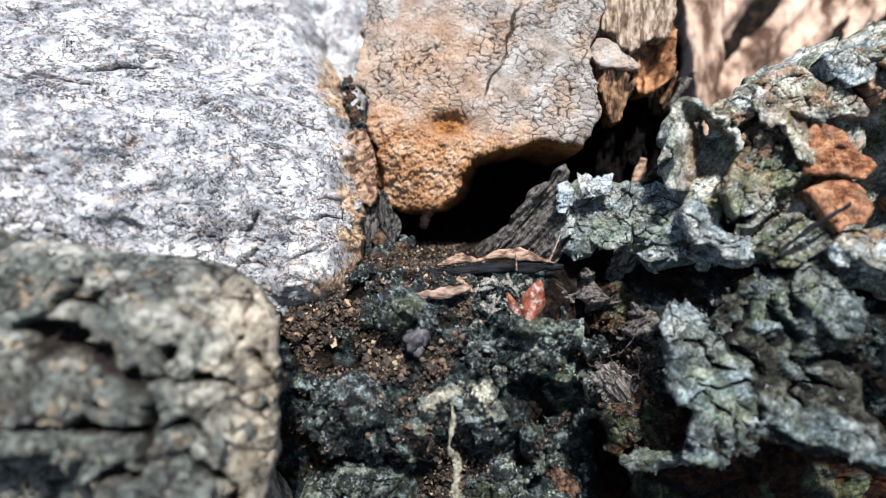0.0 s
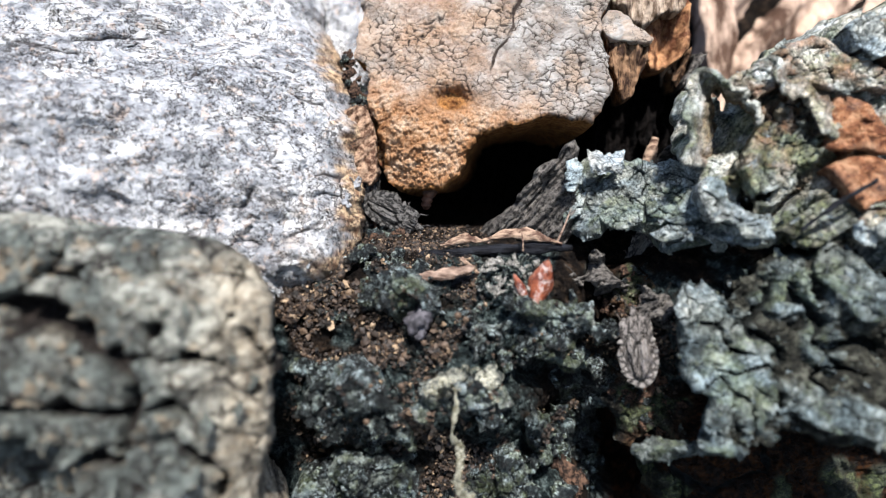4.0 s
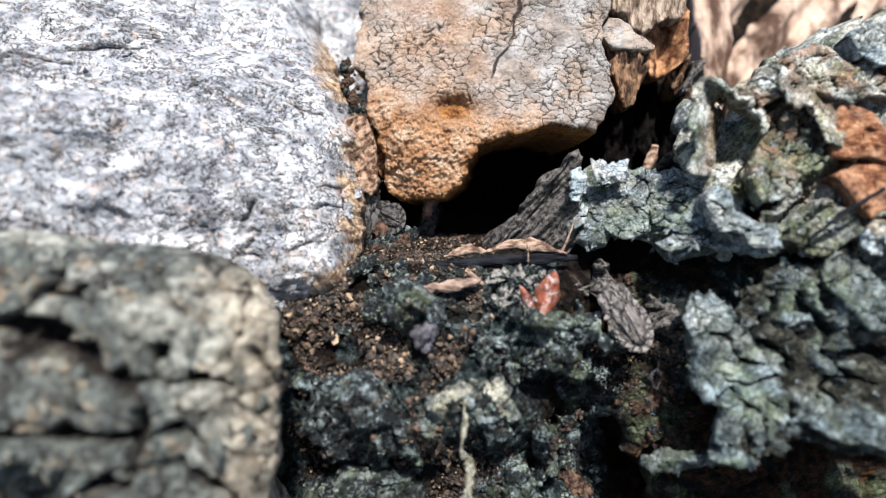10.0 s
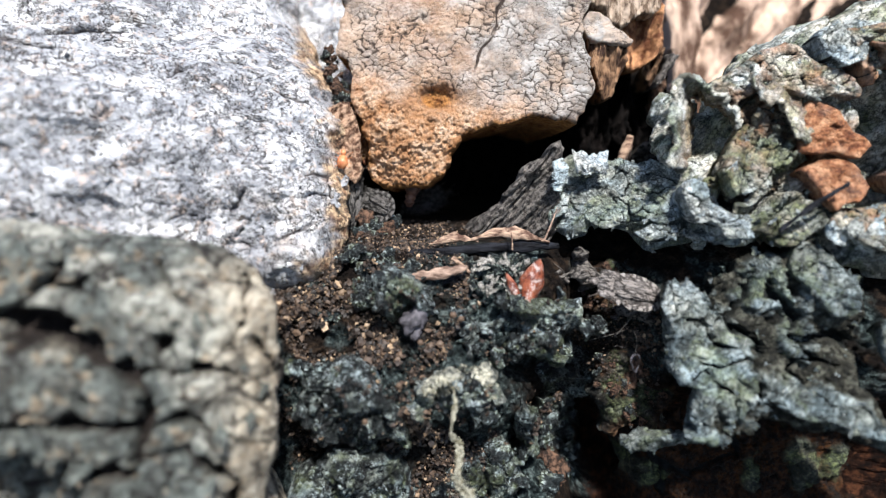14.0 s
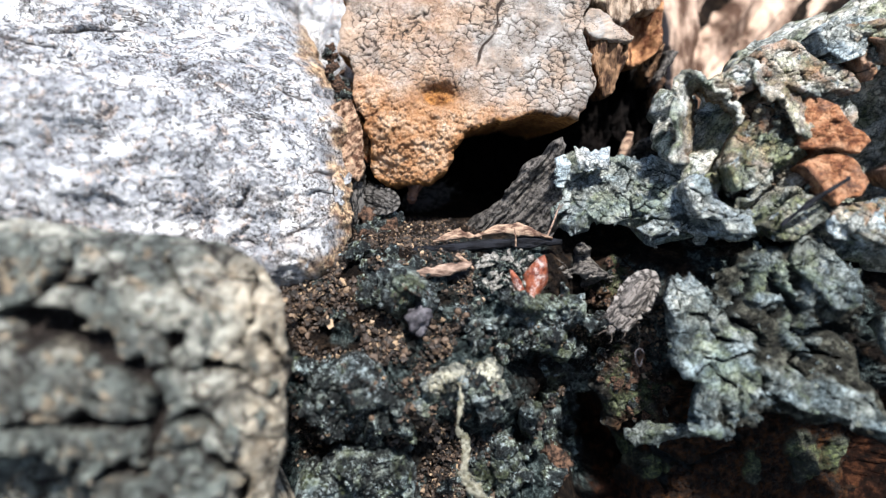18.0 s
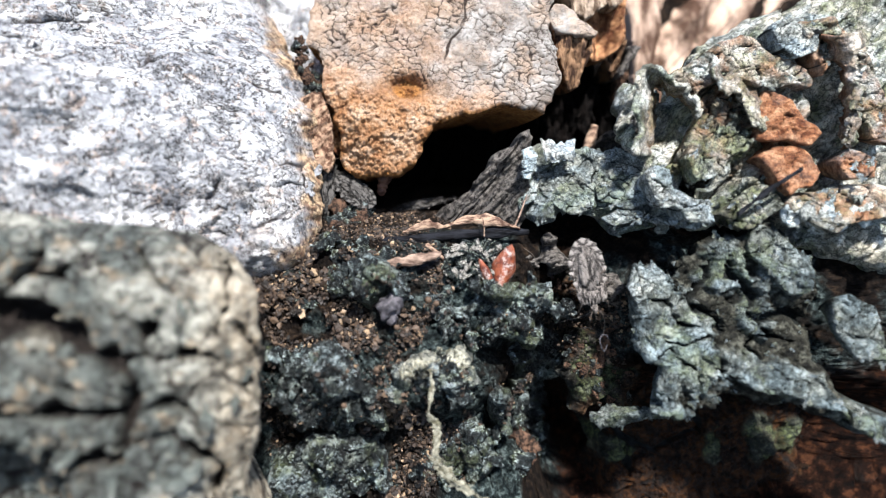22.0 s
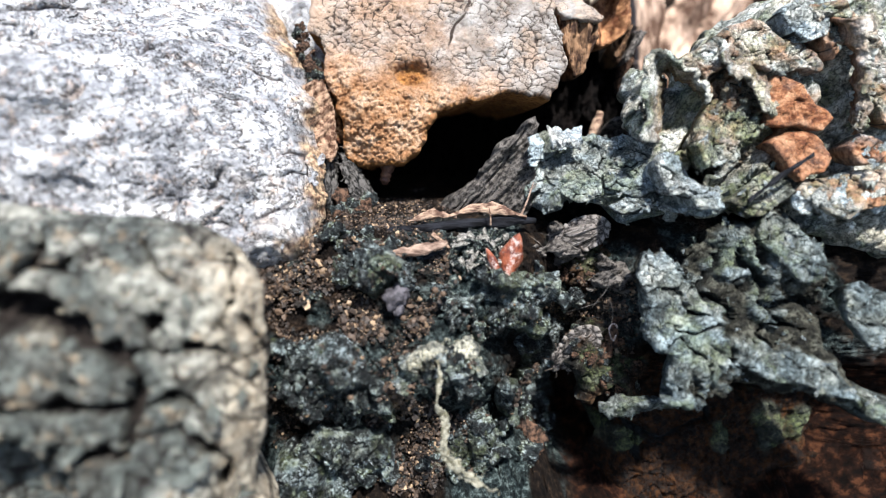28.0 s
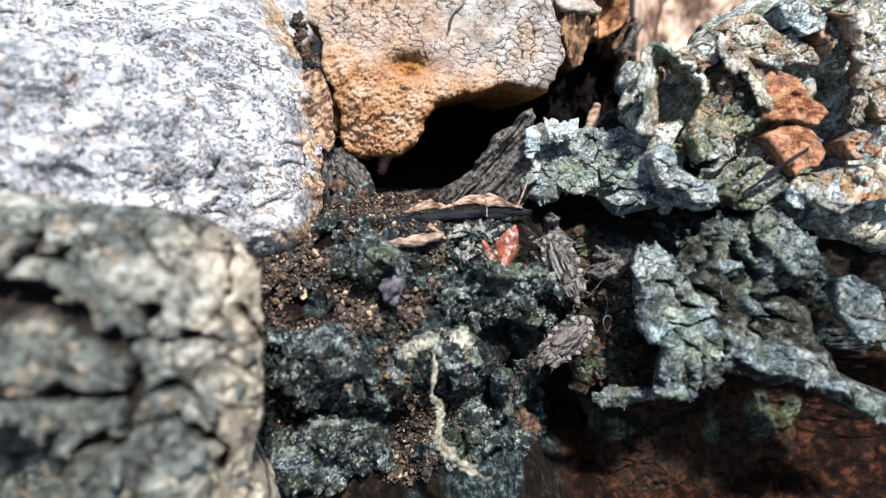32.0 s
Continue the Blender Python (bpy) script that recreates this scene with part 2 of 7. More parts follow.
def bark_cap():
    n = Nodes("cracked_bark")
    grey = n.ramp(n.noise(3.0, 7, 0.65), (0.22, (0.22, 0.197, 0.176)), (0.48, (0.315, 0.288, 0.262)), (0.72, (0.43, 0.41, 0.385)))
    pink = n.mix(n.math("MULTIPLY", n.step(n.noise(4.5, 5, 0.6), 0.48, 0.66), 0.45), grey, (0.50, 0.355, 0.25))
    warm = n.ramp(n.noise(2.2, 8, 0.72), (0.2, (0.32, 0.150, 0.070)), (0.42, (0.44, 0.238, 0.125)), (0.6, (0.52, 0.335, 0.212)), (0.8, (0.60, 0.46, 0.345)))
    col = n.mix(n.field("warm"), pink, warm)
    red = n.mix(n.field("brown"), col, n.ramp(n.noise(0.9, 6, 0.7), (0.3, (0.13, 0.045, 0.014)), (0.68, (0.44, 0.20, 0.062))))
    # bricked cracks on the bare cap, finer towards the warm flank
    net = n.math("SUBTRACT", 1.0, n.step(n.edges(0.45, 0.7, (0.6, 1, 1, 0, 0, 8)), 0.0, 0.07))
    net = n.math("MULTIPLY", n.math("MULTIPLY", net, 0.8), n.math("MULTIPLY", n.math("SUBTRACT", 1.0, n.field("warm")), n.step(n.noise(2.6, 4, 0.6), 0.40, 0.60)))
    grit = n.noise(0.34, 6, 0.78)
    fleck = n.step(grit, 0.30, 0.62)
    red = n.mix(n.math("MULTIPLY", n.math("SUBTRACT", 1.0, fleck), n.math("ADD", 0.12, n.math("MULTIPLY", n.field("warm"), 0.45))), red, (0.22, 0.108, 0.042))
    col = n.mix(n.math("MAXIMUM", n.field("crack"), net), red, (0.05, 0.036, 0.03))
    h = n.math("SUBTRACT", n.math("ADD", n.math("MULTIPLY", grit, 1.2), n.noise(0.9, 5, 0.7)), n.math("MULTIPLY", net, 0.8))
    return n.done(col, 0.9, h, 0.18, 0.15)


def bark_bed():
    n = Nodes("humus")
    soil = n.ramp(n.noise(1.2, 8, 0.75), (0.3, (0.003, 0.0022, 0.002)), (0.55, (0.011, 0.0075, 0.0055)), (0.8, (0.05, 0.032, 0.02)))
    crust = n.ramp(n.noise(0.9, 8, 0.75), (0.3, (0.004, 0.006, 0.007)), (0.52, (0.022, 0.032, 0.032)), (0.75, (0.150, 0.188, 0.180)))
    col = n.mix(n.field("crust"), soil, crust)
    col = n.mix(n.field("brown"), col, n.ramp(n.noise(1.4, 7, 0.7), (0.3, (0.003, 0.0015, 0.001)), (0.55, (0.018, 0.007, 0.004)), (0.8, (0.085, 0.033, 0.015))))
    rough = n.math("SUBTRACT", 0.8, n.math("MULTIPLY", n.field("crust"), 0.3))
    return n.done(col, rough, n.noise(0.5, 8, 0.8), 0.35, 0.08)


def lichen(name, dark, mid, pale, size=1.6, rust=0.0, moss=0.35, gloss=0.9, speck=0.0, seam=(0.02, 0.023, 0.023), shine=0.12, earth=((0.10, 0.034, 0.016), (0.27, 0.115, 0.055), (0.46, 0.25, 0.14))):
    n = Nodes(name)
    col = n.ramp(n.noise(size * 1.7, 8, 0.68, 0.3), (0.28, dark), (0.5, mid), (0.72, pale))
    tint = n.ramp(n.noise(3.2, 4, 0.6), (0.3, (0.84, 0.98, 1.06)), (0.7, (1.08, 1.03, 0.90)))
    col = n.mix(0.7, col, tint, "MULTIPLY")
    lift = n.math("ADD", 0.55, n.math("MULTIPLY", n.field("tone"), 0.85))
    col = n.mix(1.0, col, lift, "MULTIPLY")
    if speck:
        spot_on = n.math("MULTIPLY", n.step(n.noise(0.32, 4, 0.65), 0.50, 0.62), n.step(n.noise(2.4, 5, 0.65), 0.42, 0.68))
        col = n.mix(n.math("MULTIPLY", spot_on, speck), col, (0.42, 0.49, 0.50))
    if moss:
        green = n.ramp(n.noise(0.6, 4), (0.3, (0.05, 0.07, 0.03)), (0.7, (0.22, 0.26, 0.11)))
        col = n.mix(n.math("MULTIPLY", n.step(n.noise(4.2, 4, 0.6), 0.5, 0.66), moss), col, green)
    if rust:
        brown = n.ramp(n.noise(1.0, 7, 0.68), (0.25, earth[0]), (0.5, earth[1]), (0.75, earth[2]))
        col = n.mix(n.field("brown"), col, brown)
    wide = n.math("SUBTRACT", 1.0, n.step(n.edges(1.9, 1.0), 0.0, 0.045))
    thin = n.math("MULTIPLY", n.math("SUBTRACT", 1.0, n.step(n.edges(0.6, 1.0), 0.0, 0.10)), n.step(n.noise(1.8, 4, 0.6), 0.30, 0.50))
    lines = n.math("MAXIMUM", wide, thin)
    if rust:
        lines = n.math("MULTIPLY", lines, n.math("SUBTRACT", 1.0, n.math("MULTIPLY", n.field("brown"), 0.6)))
    pores = n.math("SUBTRACT", 1.0, n.step(n.noise(0.2, 4, 0.7), 0.28, 0.45))
    col = n.mix(n.math("MAXIMUM", n.math("MULTIPLY", lines, 0.8), n.math("MULTIPLY", pores, 0.45)), col, seam)
    col = n.mix(n.step(n.field("crack"), 0.15, 0.85), col, seam)
    h = n.math("SUBTRACT", n.math("ADD", n.noise(0.7, 6, 0.7), n.math("MULTIPLY", n.noise(0.22, 4, 0.7), 0.35)), n.math("MULTIPLY", lines, 0.4))
    return n.done(col, gloss, h, 0.26, shine)


def plain(name, a, b, size=1.0, rough=0.7, depth=0.1, spec=0.3, stretch=None, chance=0.0):
    n = Nodes(name)
    col = n.ramp(n.noise(size, 6, 0.65, stretch=stretch), (0.33, a), (0.67, b))
    if chance:
        v = n.math("ADD", 1.0 - chance, n.math("MULTIPLY", n.chance(), 2 * chance))
        col = n.mix(1.0, col, v, "MULTIPLY")
    return n.done(col, rough, n.noise(size * 0.5, 5, 0.7, stretch=stretch), depth, spec)


PALE = bark_white("pale_bark", (0.235, 0.24, 0.255), (0.375, 0.382, 0.395), (0.64, 0.635, 0.63), (0.48, 0.375, 0.31), 0.9, seam=(0.04, 0.031, 0.031))
GREYBARK = bark_white("grey_bark", (0.055, 0.058, 0.053), (0.132, 0.146, 0.131), (0.345, 0.338, 0.29), (0.26, 0.19, 0.12), 1.3, ((0.25, 0.19, 0.125), (0.58, 0.505, 0.39)), (0.012, 0.008, 0.006), (0.38, 0.39, 0.38))
CAP, BED = bark_cap(), bark_bed()
LICHEN = lichen("grey_lichen", (0.105, 0.115, 0.112), (0.200, 0.218, 0.213), (0.345, 0.365, 0.358), 1.0, rust=1.0, moss=0.35)
OLIVE = lichen("olive_lichen", (0.055, 0.052, 0.040), (0.165, 0.16, 0.13), (0.36, 0.355, 0.32), 1.2, rust=1.0, moss=0.5)
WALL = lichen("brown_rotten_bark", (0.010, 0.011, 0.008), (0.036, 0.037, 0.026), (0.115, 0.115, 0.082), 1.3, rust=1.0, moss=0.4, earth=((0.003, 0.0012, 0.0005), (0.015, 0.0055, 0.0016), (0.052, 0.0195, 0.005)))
BLOCK = lichen("block_lichen", (0.048, 0.055, 0.054), (0.126, 0.145, 0.144), (0.255, 0.282, 0.280), 0.7, rust=1.0, moss=0.35, seam=(0.012, 0.014, 0.013), earth=((0.006, 0.006, 0.005), (0.026, 0.025, 0.019), (0.095, 0.095, 0.075)))
CRUST = lichen("dark_lichen", (0.0022, 0.003, 0.0033), (0.0125, 0.0165, 0.0165), (0.20, 0.232, 0.222), 1.1, moss=0.3, gloss=0.48, speck=0.7, seam=(0.002, 0.0025, 0.003), shine=0.3)
PALE_CRUST = lichen("whitish_lichen", (0.10, 0.10, 0.085), (0.32, 0.31, 0.275), (0.64, 0.62, 0.57), 1.3, rust=1.0, moss=0.5)
FLAKE = lichen("lichen_flake", (0.16, 0.175, 0.18), (0.30, 0.325, 0.33), (0.46, 0.485, 0.49), 1.0, moss=0.12)
FIBRE = plain("weathered_fibre", (0.012, 0.010, 0.009), (0.125, 0.112, 0.10), 0.5, 0.75, 0.1, 0.25)
RUSTY = plain("rust_bark", (0.10, 0.032, 0.012), (0.42, 0.235, 0.11), 1.6, 0.8, 0.25)
SPLINT_FACE = plain("split_rust_face", (0.075, 0.026, 0.010), (0.34, 0.175, 0.085), 2.4, 0.8, 0.25, 0.2)
SPLINT_TOP = plain("weathered_splinter", (0.10, 0.066, 0.044), (0.36, 0.285, 0.22), 0.7, 0.8, 0.2, 0.2, (1.6, 0.35, 0.35))
SPLINT = plain("brown_splinter", (0.026, 0.012, 0.007), (0.22, 0.128, 0.072), 0.7, 0.8, 0.15, 0.2, (1.5, 0.4, 0.4))
LIP = plain("scaly_brown_bark", (0.10, 0.045, 0.025), (0.50, 0.33, 0.22), 0.8, 0.8, 0.35)
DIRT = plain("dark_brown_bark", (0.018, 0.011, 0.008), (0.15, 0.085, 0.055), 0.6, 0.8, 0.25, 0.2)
# near-black colour that stands in for the shade behind hollow and gap
DEEP_SHADE = plain("deep_shade", (0.0012, 0.001, 0.001), (0.007, 0.0055, 0.005), 0.8, 0.9, 0.2, 0.05, (1.6, 0.3, 0.3))
FARBARK = plain("far_bark", (0.06, 0.032, 0.02), (0.46, 0.33, 0.25), 6.0, 0.85, 0.5, 0.2, (1.6, 0.5, 0.5, 0, 35, 0))


# ---- mesh helpers ----
def mesh_of(name, verts, faces, smooth=True, fields=None):
    me = bpy.data.meshes.new(name)
    me.from_pydata([tuple(v) for v in verts], [], faces)
    if smooth:
        me.polygons.foreach_set("use_smooth", np.ones(len(me.polygons), bool))
    for key, values in (fields or {}).items():
        me.attributes.new(key, "FLOAT", "POINT").data.foreach_set("value", np.asarray(values, np.float32))
    me.update()
    return me


def thing(name, label, category, at=None, group="", kind=""):
    """An empty at a thing's base, to which its parts are tied."""
    ob = new(name)
    ob.empty_display_size = 0.002
    if at is not None:
        ob.location = at
    return tagged(ob, label, category, group, kind)


def part(name, me, material, parent=None, label=""):
    ob = new(name, me)
    if material and not me.materials:
        me.materials.append(material)
    if parent is not None:
        ob.parent = parent
        base = parent.location if parent.parent is None else parent.parent.location
        ob.matrix_parent_inverse = Matrix.Translation(-Vector(base)) if parent.parent is None else Matrix()
    return tagged(ob, label)


def rounded(points, n=8, soft=1.0):
    """A closed outline through a few corners, smooth or (soft = 0) angular."""
    p = np.array(points, float)
    a, b, c, d = np.roll(p, 1, 0), p, np.roll(p, -1, 0), np.roll(p, -2, 0)
    out = []
    for t in np.arange(n) / n:
        curve = 0.5 * (2 * b + (c - a) * t + (2 * a - 5 * b + 4 * c - d) * t**2 + (3 * b - a - 3 * c + d) * t**3)
        out.append(soft * curve + (1 - soft) * (b + (c - b) * t))
    return np.stack(out, 1).reshape(-1, 2)


def inside(x, u, line):
    """Signed distance to a closed outline (positive inside) and the nearest point on it."""
    a, b = line, np.roll(line, -1, 0)
    best, nx, nu = np.full(x.shape, 1e9), x.copy(), u.copy()
    odd = np.zeros(x.shape, bool)
    for (ax, au), (bx, bu) in zip(a, b):
        ex, eu = bx - ax, bu - au
        t = np.clip(((x - ax) * ex + (u - au) * eu) / (ex * ex + eu * eu + 1e-12), 0, 1)
        qx, qu = ax + t * ex, au + t * eu
        r = (x - qx) ** 2 + (u - qu) ** 2
        near = r < best
        best, nx, nu = np.where(near, r, best), np.where(near, qx, nx), np.where(near, qu, nu)
        if au != bu:
            odd ^= ((au > u) != (bu > u)) & (x < (bx - ax) * (u - au) / (bu - au) + ax)
    return np.where(odd, 1, -1) * np.sqrt(best), nx, nu


def relief(name, corners, depth, step, back=4.0, ragged=0.5, k=0, fields=None, tuck=0.6, n=12, soft=1.0, under=None):
    """A bark piece in relief: an outline, a depth for each place (x, u, distance from the rim), and a rim that turns back into the wood."""
    line = rounded(corners, n, soft)
    jit = np.stack([fbm(line[:, 0], line[:, 1], 2.2, 3, k + 3), fbm(line[:, 0], line[:, 1], 2.2, 3, k + 9)], -1)
    fine = np.stack([fbm(line[:, 0], line[:, 1], 0.8, 2, k + 4), fbm(line[:, 0], line[:, 1], 0.8, 2, k + 8)], -1)
    line = line + ragged * (1.4 * jit + 0.35 * fine)
    lo, hi = line.min(0) - step, line.max(0) + step
    gx, gu = np.arange(lo[0], hi[0], step), np.arange(lo[1], hi[1], step)
    x, u = np.meshgrid(gx, gu)
    x = x + step * 0.35 * smooth_noise(x * 9.1, u * 9.7, k)
    s, nx, nu = inside(x, u, line)
    x, u = np.where(s < 0, nx, x), np.where(s < 0, nu, u)
    keep = s > -0.75 * step
    s = np.maximum(s, 0)
    d = depth(x, u, s)
    quad = keep[:-1, :-1] & keep[1:, :-1] & keep[:-1, 1:] & keep[1:, 1:]
    number = np.full(x.shape, -1)
    r, c = np.nonzero(quad)
    used = np.zeros(x.shape, bool)
    for a in (0, 1):
        for b in (0, 1):
            used[r + a, c + b] = True
    number[used] = np.arange(used.sum())
    f = np.stack([number[r, c], number[r, c + 1], number[r + 1, c + 1], number[r + 1, c]], 1)
    vx, vu, vd = x[used], u[used], d[used]
    # the rim: edges with one face
    e = np.concatenate([f[:, [0, 1]], f[:, [1, 2]], f[:, [2, 3]], f[:, [3, 0]]])
    key = np.sort(e, 1)
    code = key[:, 0].astype(np.int64) * (len(vx) + 1) + key[:, 1]
    _, first, count = np.unique(code, return_index=True, return_counts=True)
    rim = e[first[count == 1]]
    ids = np.unique(rim)
    tonew = np.full(len(vx), -1)
    rings, extra = [tonew], []
    faces = f.tolist()
    mx, mu = vx.mean(), vu.mean()
    last = ids.copy()
    total = len(vx)
    ax, au, ad = [vx], [vu], [vd]
    turns = max(2, int(back / 0.9))
    for m in range(turns):
        go = (m + 1) / turns
        pull = tuck * go**1.5
        wob = 0.9 * go**0.5 * fbm(vx[ids] + vu[ids] * 0.7, vu[ids] * 0.7 - vx[ids] + back * go * 1.1, 2.6, 4, k + 40, 0.6)
        way = np.stack([mx - vx[ids], mu - vu[ids]], -1)
        way /= np.linalg.norm(way, axis=1)[:, None] + 1e-9
        ax.append(vx[ids] + way[:, 0] * pull * back * 0.5 + wob * 0.5)
        au.append(vu[ids] + way[:, 1] * pull * back * 0.5 + wob * 0.4)
        ad.append(vd[ids] + back * go)
        now = np.arange(len(ids)) + total
        total += len(ids)
        look_up = np.full(total, -1)
        look_up[ids] = np.arange(len(ids))
        a, b = look_up[rim[:, 0]], look_up[rim[:, 1]]
        faces += np.stack([last[b], last[a], now[a], now[b]], 1).tolist()
        last = now
    verts = to_world(np.concatenate(ax), np.concatenate(au), np.concatenate(ad))
    values = {}
    for key, fn in (fields or {}).items():
        v = fn(vx, vu, s[used], vd)
        low = v[ids] if not under or key not in under else np.full(len(ids), float(under[key]))
        values[key] = np.concatenate([v] + [low] * turns)
    return mesh_of(name, verts, faces, True, values)


def sheet(name, lines, thick, k=0, rough=0.25, m=40, n=9, ragged=0.35, brown=(0.0, 0.0), tone=(0.7, 0.7)):
    """A thin bent sheet through two or more lines (x, u, d), with ragged outer edges."""
    across = []
    for line in lines:
        q = np.array(line, float)
        t = np.linspace(0, len(q) - 1, m)
        q = np.stack([np.interp(t, np.arange(len(q)), q[:, c]) for c in range(3)], -1)
        q[1:-1] = (q[:-2] + 2 * q[1:-1] + q[2:]) / 4
        t = np.arange(m) * 0.3
        q = q + 0.5 * np.stack([fbm(t, t * 0 + 4.0 * len(across), 1.4, 4, k + 21 + c, 0.6) for c in range(3)], -1)
        across.append(q)
    across = np.array(across)
    run = np.concatenate([[0], np.cumsum(np.linalg.norm(np.diff(across[0], axis=0), axis=1))])
    wide = np.linalg.norm(across[-1] - across[0], axis=1).mean() + 1e-6
    w = np.linspace(0, 1, n)
    rows = []
    for v in w:
        at = v * (1 + ragged * (abs(2 * v - 1) ** 2) * 1.6 * fbm(run + 7 * k, run * 0 + (3.0 if v > 0.5 else 9.0), 1.6, 4, k, 0.6)) + (0 if v > 0.5 else ragged * (1 - 2 * v) * 0.5 * fbm(run + 3 * k, run * 0, 1.4, 4, k + 2, 0.6))
        f = np.clip(at, -0.3, 1.3) * (len(across) - 1)
        i = np.clip(np.floor(f).astype(int), 0, len(across) - 2)
        g = (f - i)[:, None]
        col = np.arange(m)
        rows.append(across[i, col] * (1 - g) + across[i + 1, col] * g)
    grid = np.array(rows)
    du, dv = np.gradient(grid, axis=1), np.gradient(grid, axis=0)
    nrm = np.cross(du, dv)
    nrm /= np.linalg.norm(nrm, axis=2)[..., None] + 1e-9
    if nrm[..., 2].mean() > 0:
        nrm = -nrm
    a, b = np.broadcast_to(run, (n, m)), np.broadcast_to((w * wide)[:, None], (n, m))
    grid = grid + nrm * (rough * (fbm(a + 5 * k, b, 1.6, 4, k + 4, 0.6) + 0.5 * ledges(fbm(a, b + 3 * k, 1.2, 3, k + 6), 4, 0.3)))[..., None]
    top = grid.reshape(-1, 3)
    verts = np.concatenate([top, top - nrm.reshape(-1, 3) * thick])
    q = np.arange(m * n).reshape(n, m)
    f = np.stack([q[:-1, :-1], q[:-1, 1:], q[1:, 1:], q[1:, :-1]], -1).reshape(-1, 4)
    faces = f.tolist() + (f[:, ::-1] + m * n).tolist()
    ring = np.concatenate([q[0, :], q[1:, -1], q[-1, -2::-1], q[-2:0:-1, 0]])
    nxt = np.roll(ring, -1)
    faces += np.stack([ring, ring + m * n, nxt + m * n, nxt], 1).tolist()
    v = np.tile(np.broadcast_to(w[:, None], (n, m)).ravel(), 2)
    zero = np.zeros(2 * m * n)
    return mesh_of(name, to_world(verts[:, 0], verts[:, 1], verts[:, 2]), faces, True, {"brown": brown[0] + (brown[1] - brown[0]) * v, "tone": tone[0] + (tone[1] - tone[0]) * v, "crack": zero, "grey": zero, "warm": zero})


def rim_round(s, r, drop):
    return drop * (1 - np.clip(s / r, 0, 1)) ** 2.3


# ---- the bed of the bark: dark humus, a trench that runs into a hollow ----
def crusty(x, u, size, k, high=1.2):
    """Broken flaky crust: tilted plates of uneven height with dark joints."""
    wx, wu = x + 0.8 * fbm(x, u, 2.0, 4, k), u + 0.8 * fbm(x, u, 2.0, 4, k + 5)
    big, e = facets(wx, wu, size, k + 2, 1.1)
    small, e2 = facets(wx * 1.15, wu, size * 0.42, k + 6, 1.3)
    d = high * (0.75 * big + 0.8 * small) + 0.55 * high * (1 - ease(0.0, 0.09, e)) + 0.2 * high * (1 - ease(0, 0.14, e2))
    return d + 0.6 * high * ledges(fbm(wx, wu, size * 2.2, 4, k + 11, 0.6), 5, 0.3) + 0.3 * fbm(x, u, 0.7, 3, k + 8)


def areolate(x, u, size, k, high=1.0):
    """Lichen thallus: shingled lobes with raised rims, cut by clefts into plates and by fine joints into small cushions."""
    wx, wu = x + 0.9 * fbm(x, u, 2.2, 4, k), u + 0.9 * fbm(x, u, 2.2, 4, k + 5)
    e, own, ox, oy = cells(wx, wu, size, k + 2, True)
    a, b = np.modf(own * 57.31)[0] - 0.5, np.modf(own * 131.7)[0] - 0.5
    plate = size * (0.30 * (own - 0.5) + 0.55 * (a * ox + b * oy))
    cleft = (1 - ease(0.0, 0.10, e)) * ease(-0.2, 0.1, fbm(x, u, 3.0, 2, k + 13))
    rim = ease(0.05, 0.13, e) * (1 - ease(0.13, 0.34, e))
    e2, own2 = cells(wx * 1.1, wu, size * 0.38, k + 6)
    cushion = -0.16 * ease(0.0, 0.35, e2) + 0.22 * (own2 - 0.5)
    lobes = ledges(fbm(wx, wu, size * 1.6, 4, k + 11, 0.6), 5, 0.22)
    return high * (plate + 0.8 * cleft - 0.22 * rim + cushion + 0.75 * lobes) + 0.22 * fbm(x, u, 0.6, 3, k + 8)


def lobe_tone(x, u, size, k):
    """How pale each lobe of a crust is, 0 to 1."""
    wx, wu = x + 0.8 * fbm(x, u, 2.0, 4, k), u + 0.8 * fbm(x, u, 2.0, 4, k + 5)
    _, own = cells(wx, wu, size, k + 2)
    _, own2 = cells(wx * 1.15, wu, size * 0.42, k + 6)
    return np.clip(1 - (0.62 * own + 0.38 * own2), 0, 1)


def base_depth(u):
    return 63.2 + 4.0 * ease(-13, -22, u) + 0.18 * (u + 20) + 3.2 * np.log1p(np.exp(np.clip((u + 1.8) / 1.2, -30, 12)))


def bed_crust(x, u):
    """Where lichen crust covers the soil."""
    c = ease(-0.12, 0.12, fbm(x, u, 4.5, 3, 19) + 0.03) * (1 - 0.85 * hump(x, u, -3.5, -6.5, 4, 4.5)) * (1 - 0.8 * hump(x, u, 17, -11, 4, 6)) * (1 - 0.9 * hump(x, u, 11, -13.5, 4.5, 3.5)) * (1 - 0.9 * hump(x, u, -0.5, -20.5, 4.5, 3.5))
    return np.clip(c, 0, 1) * ease(1.5, -1.0, u)


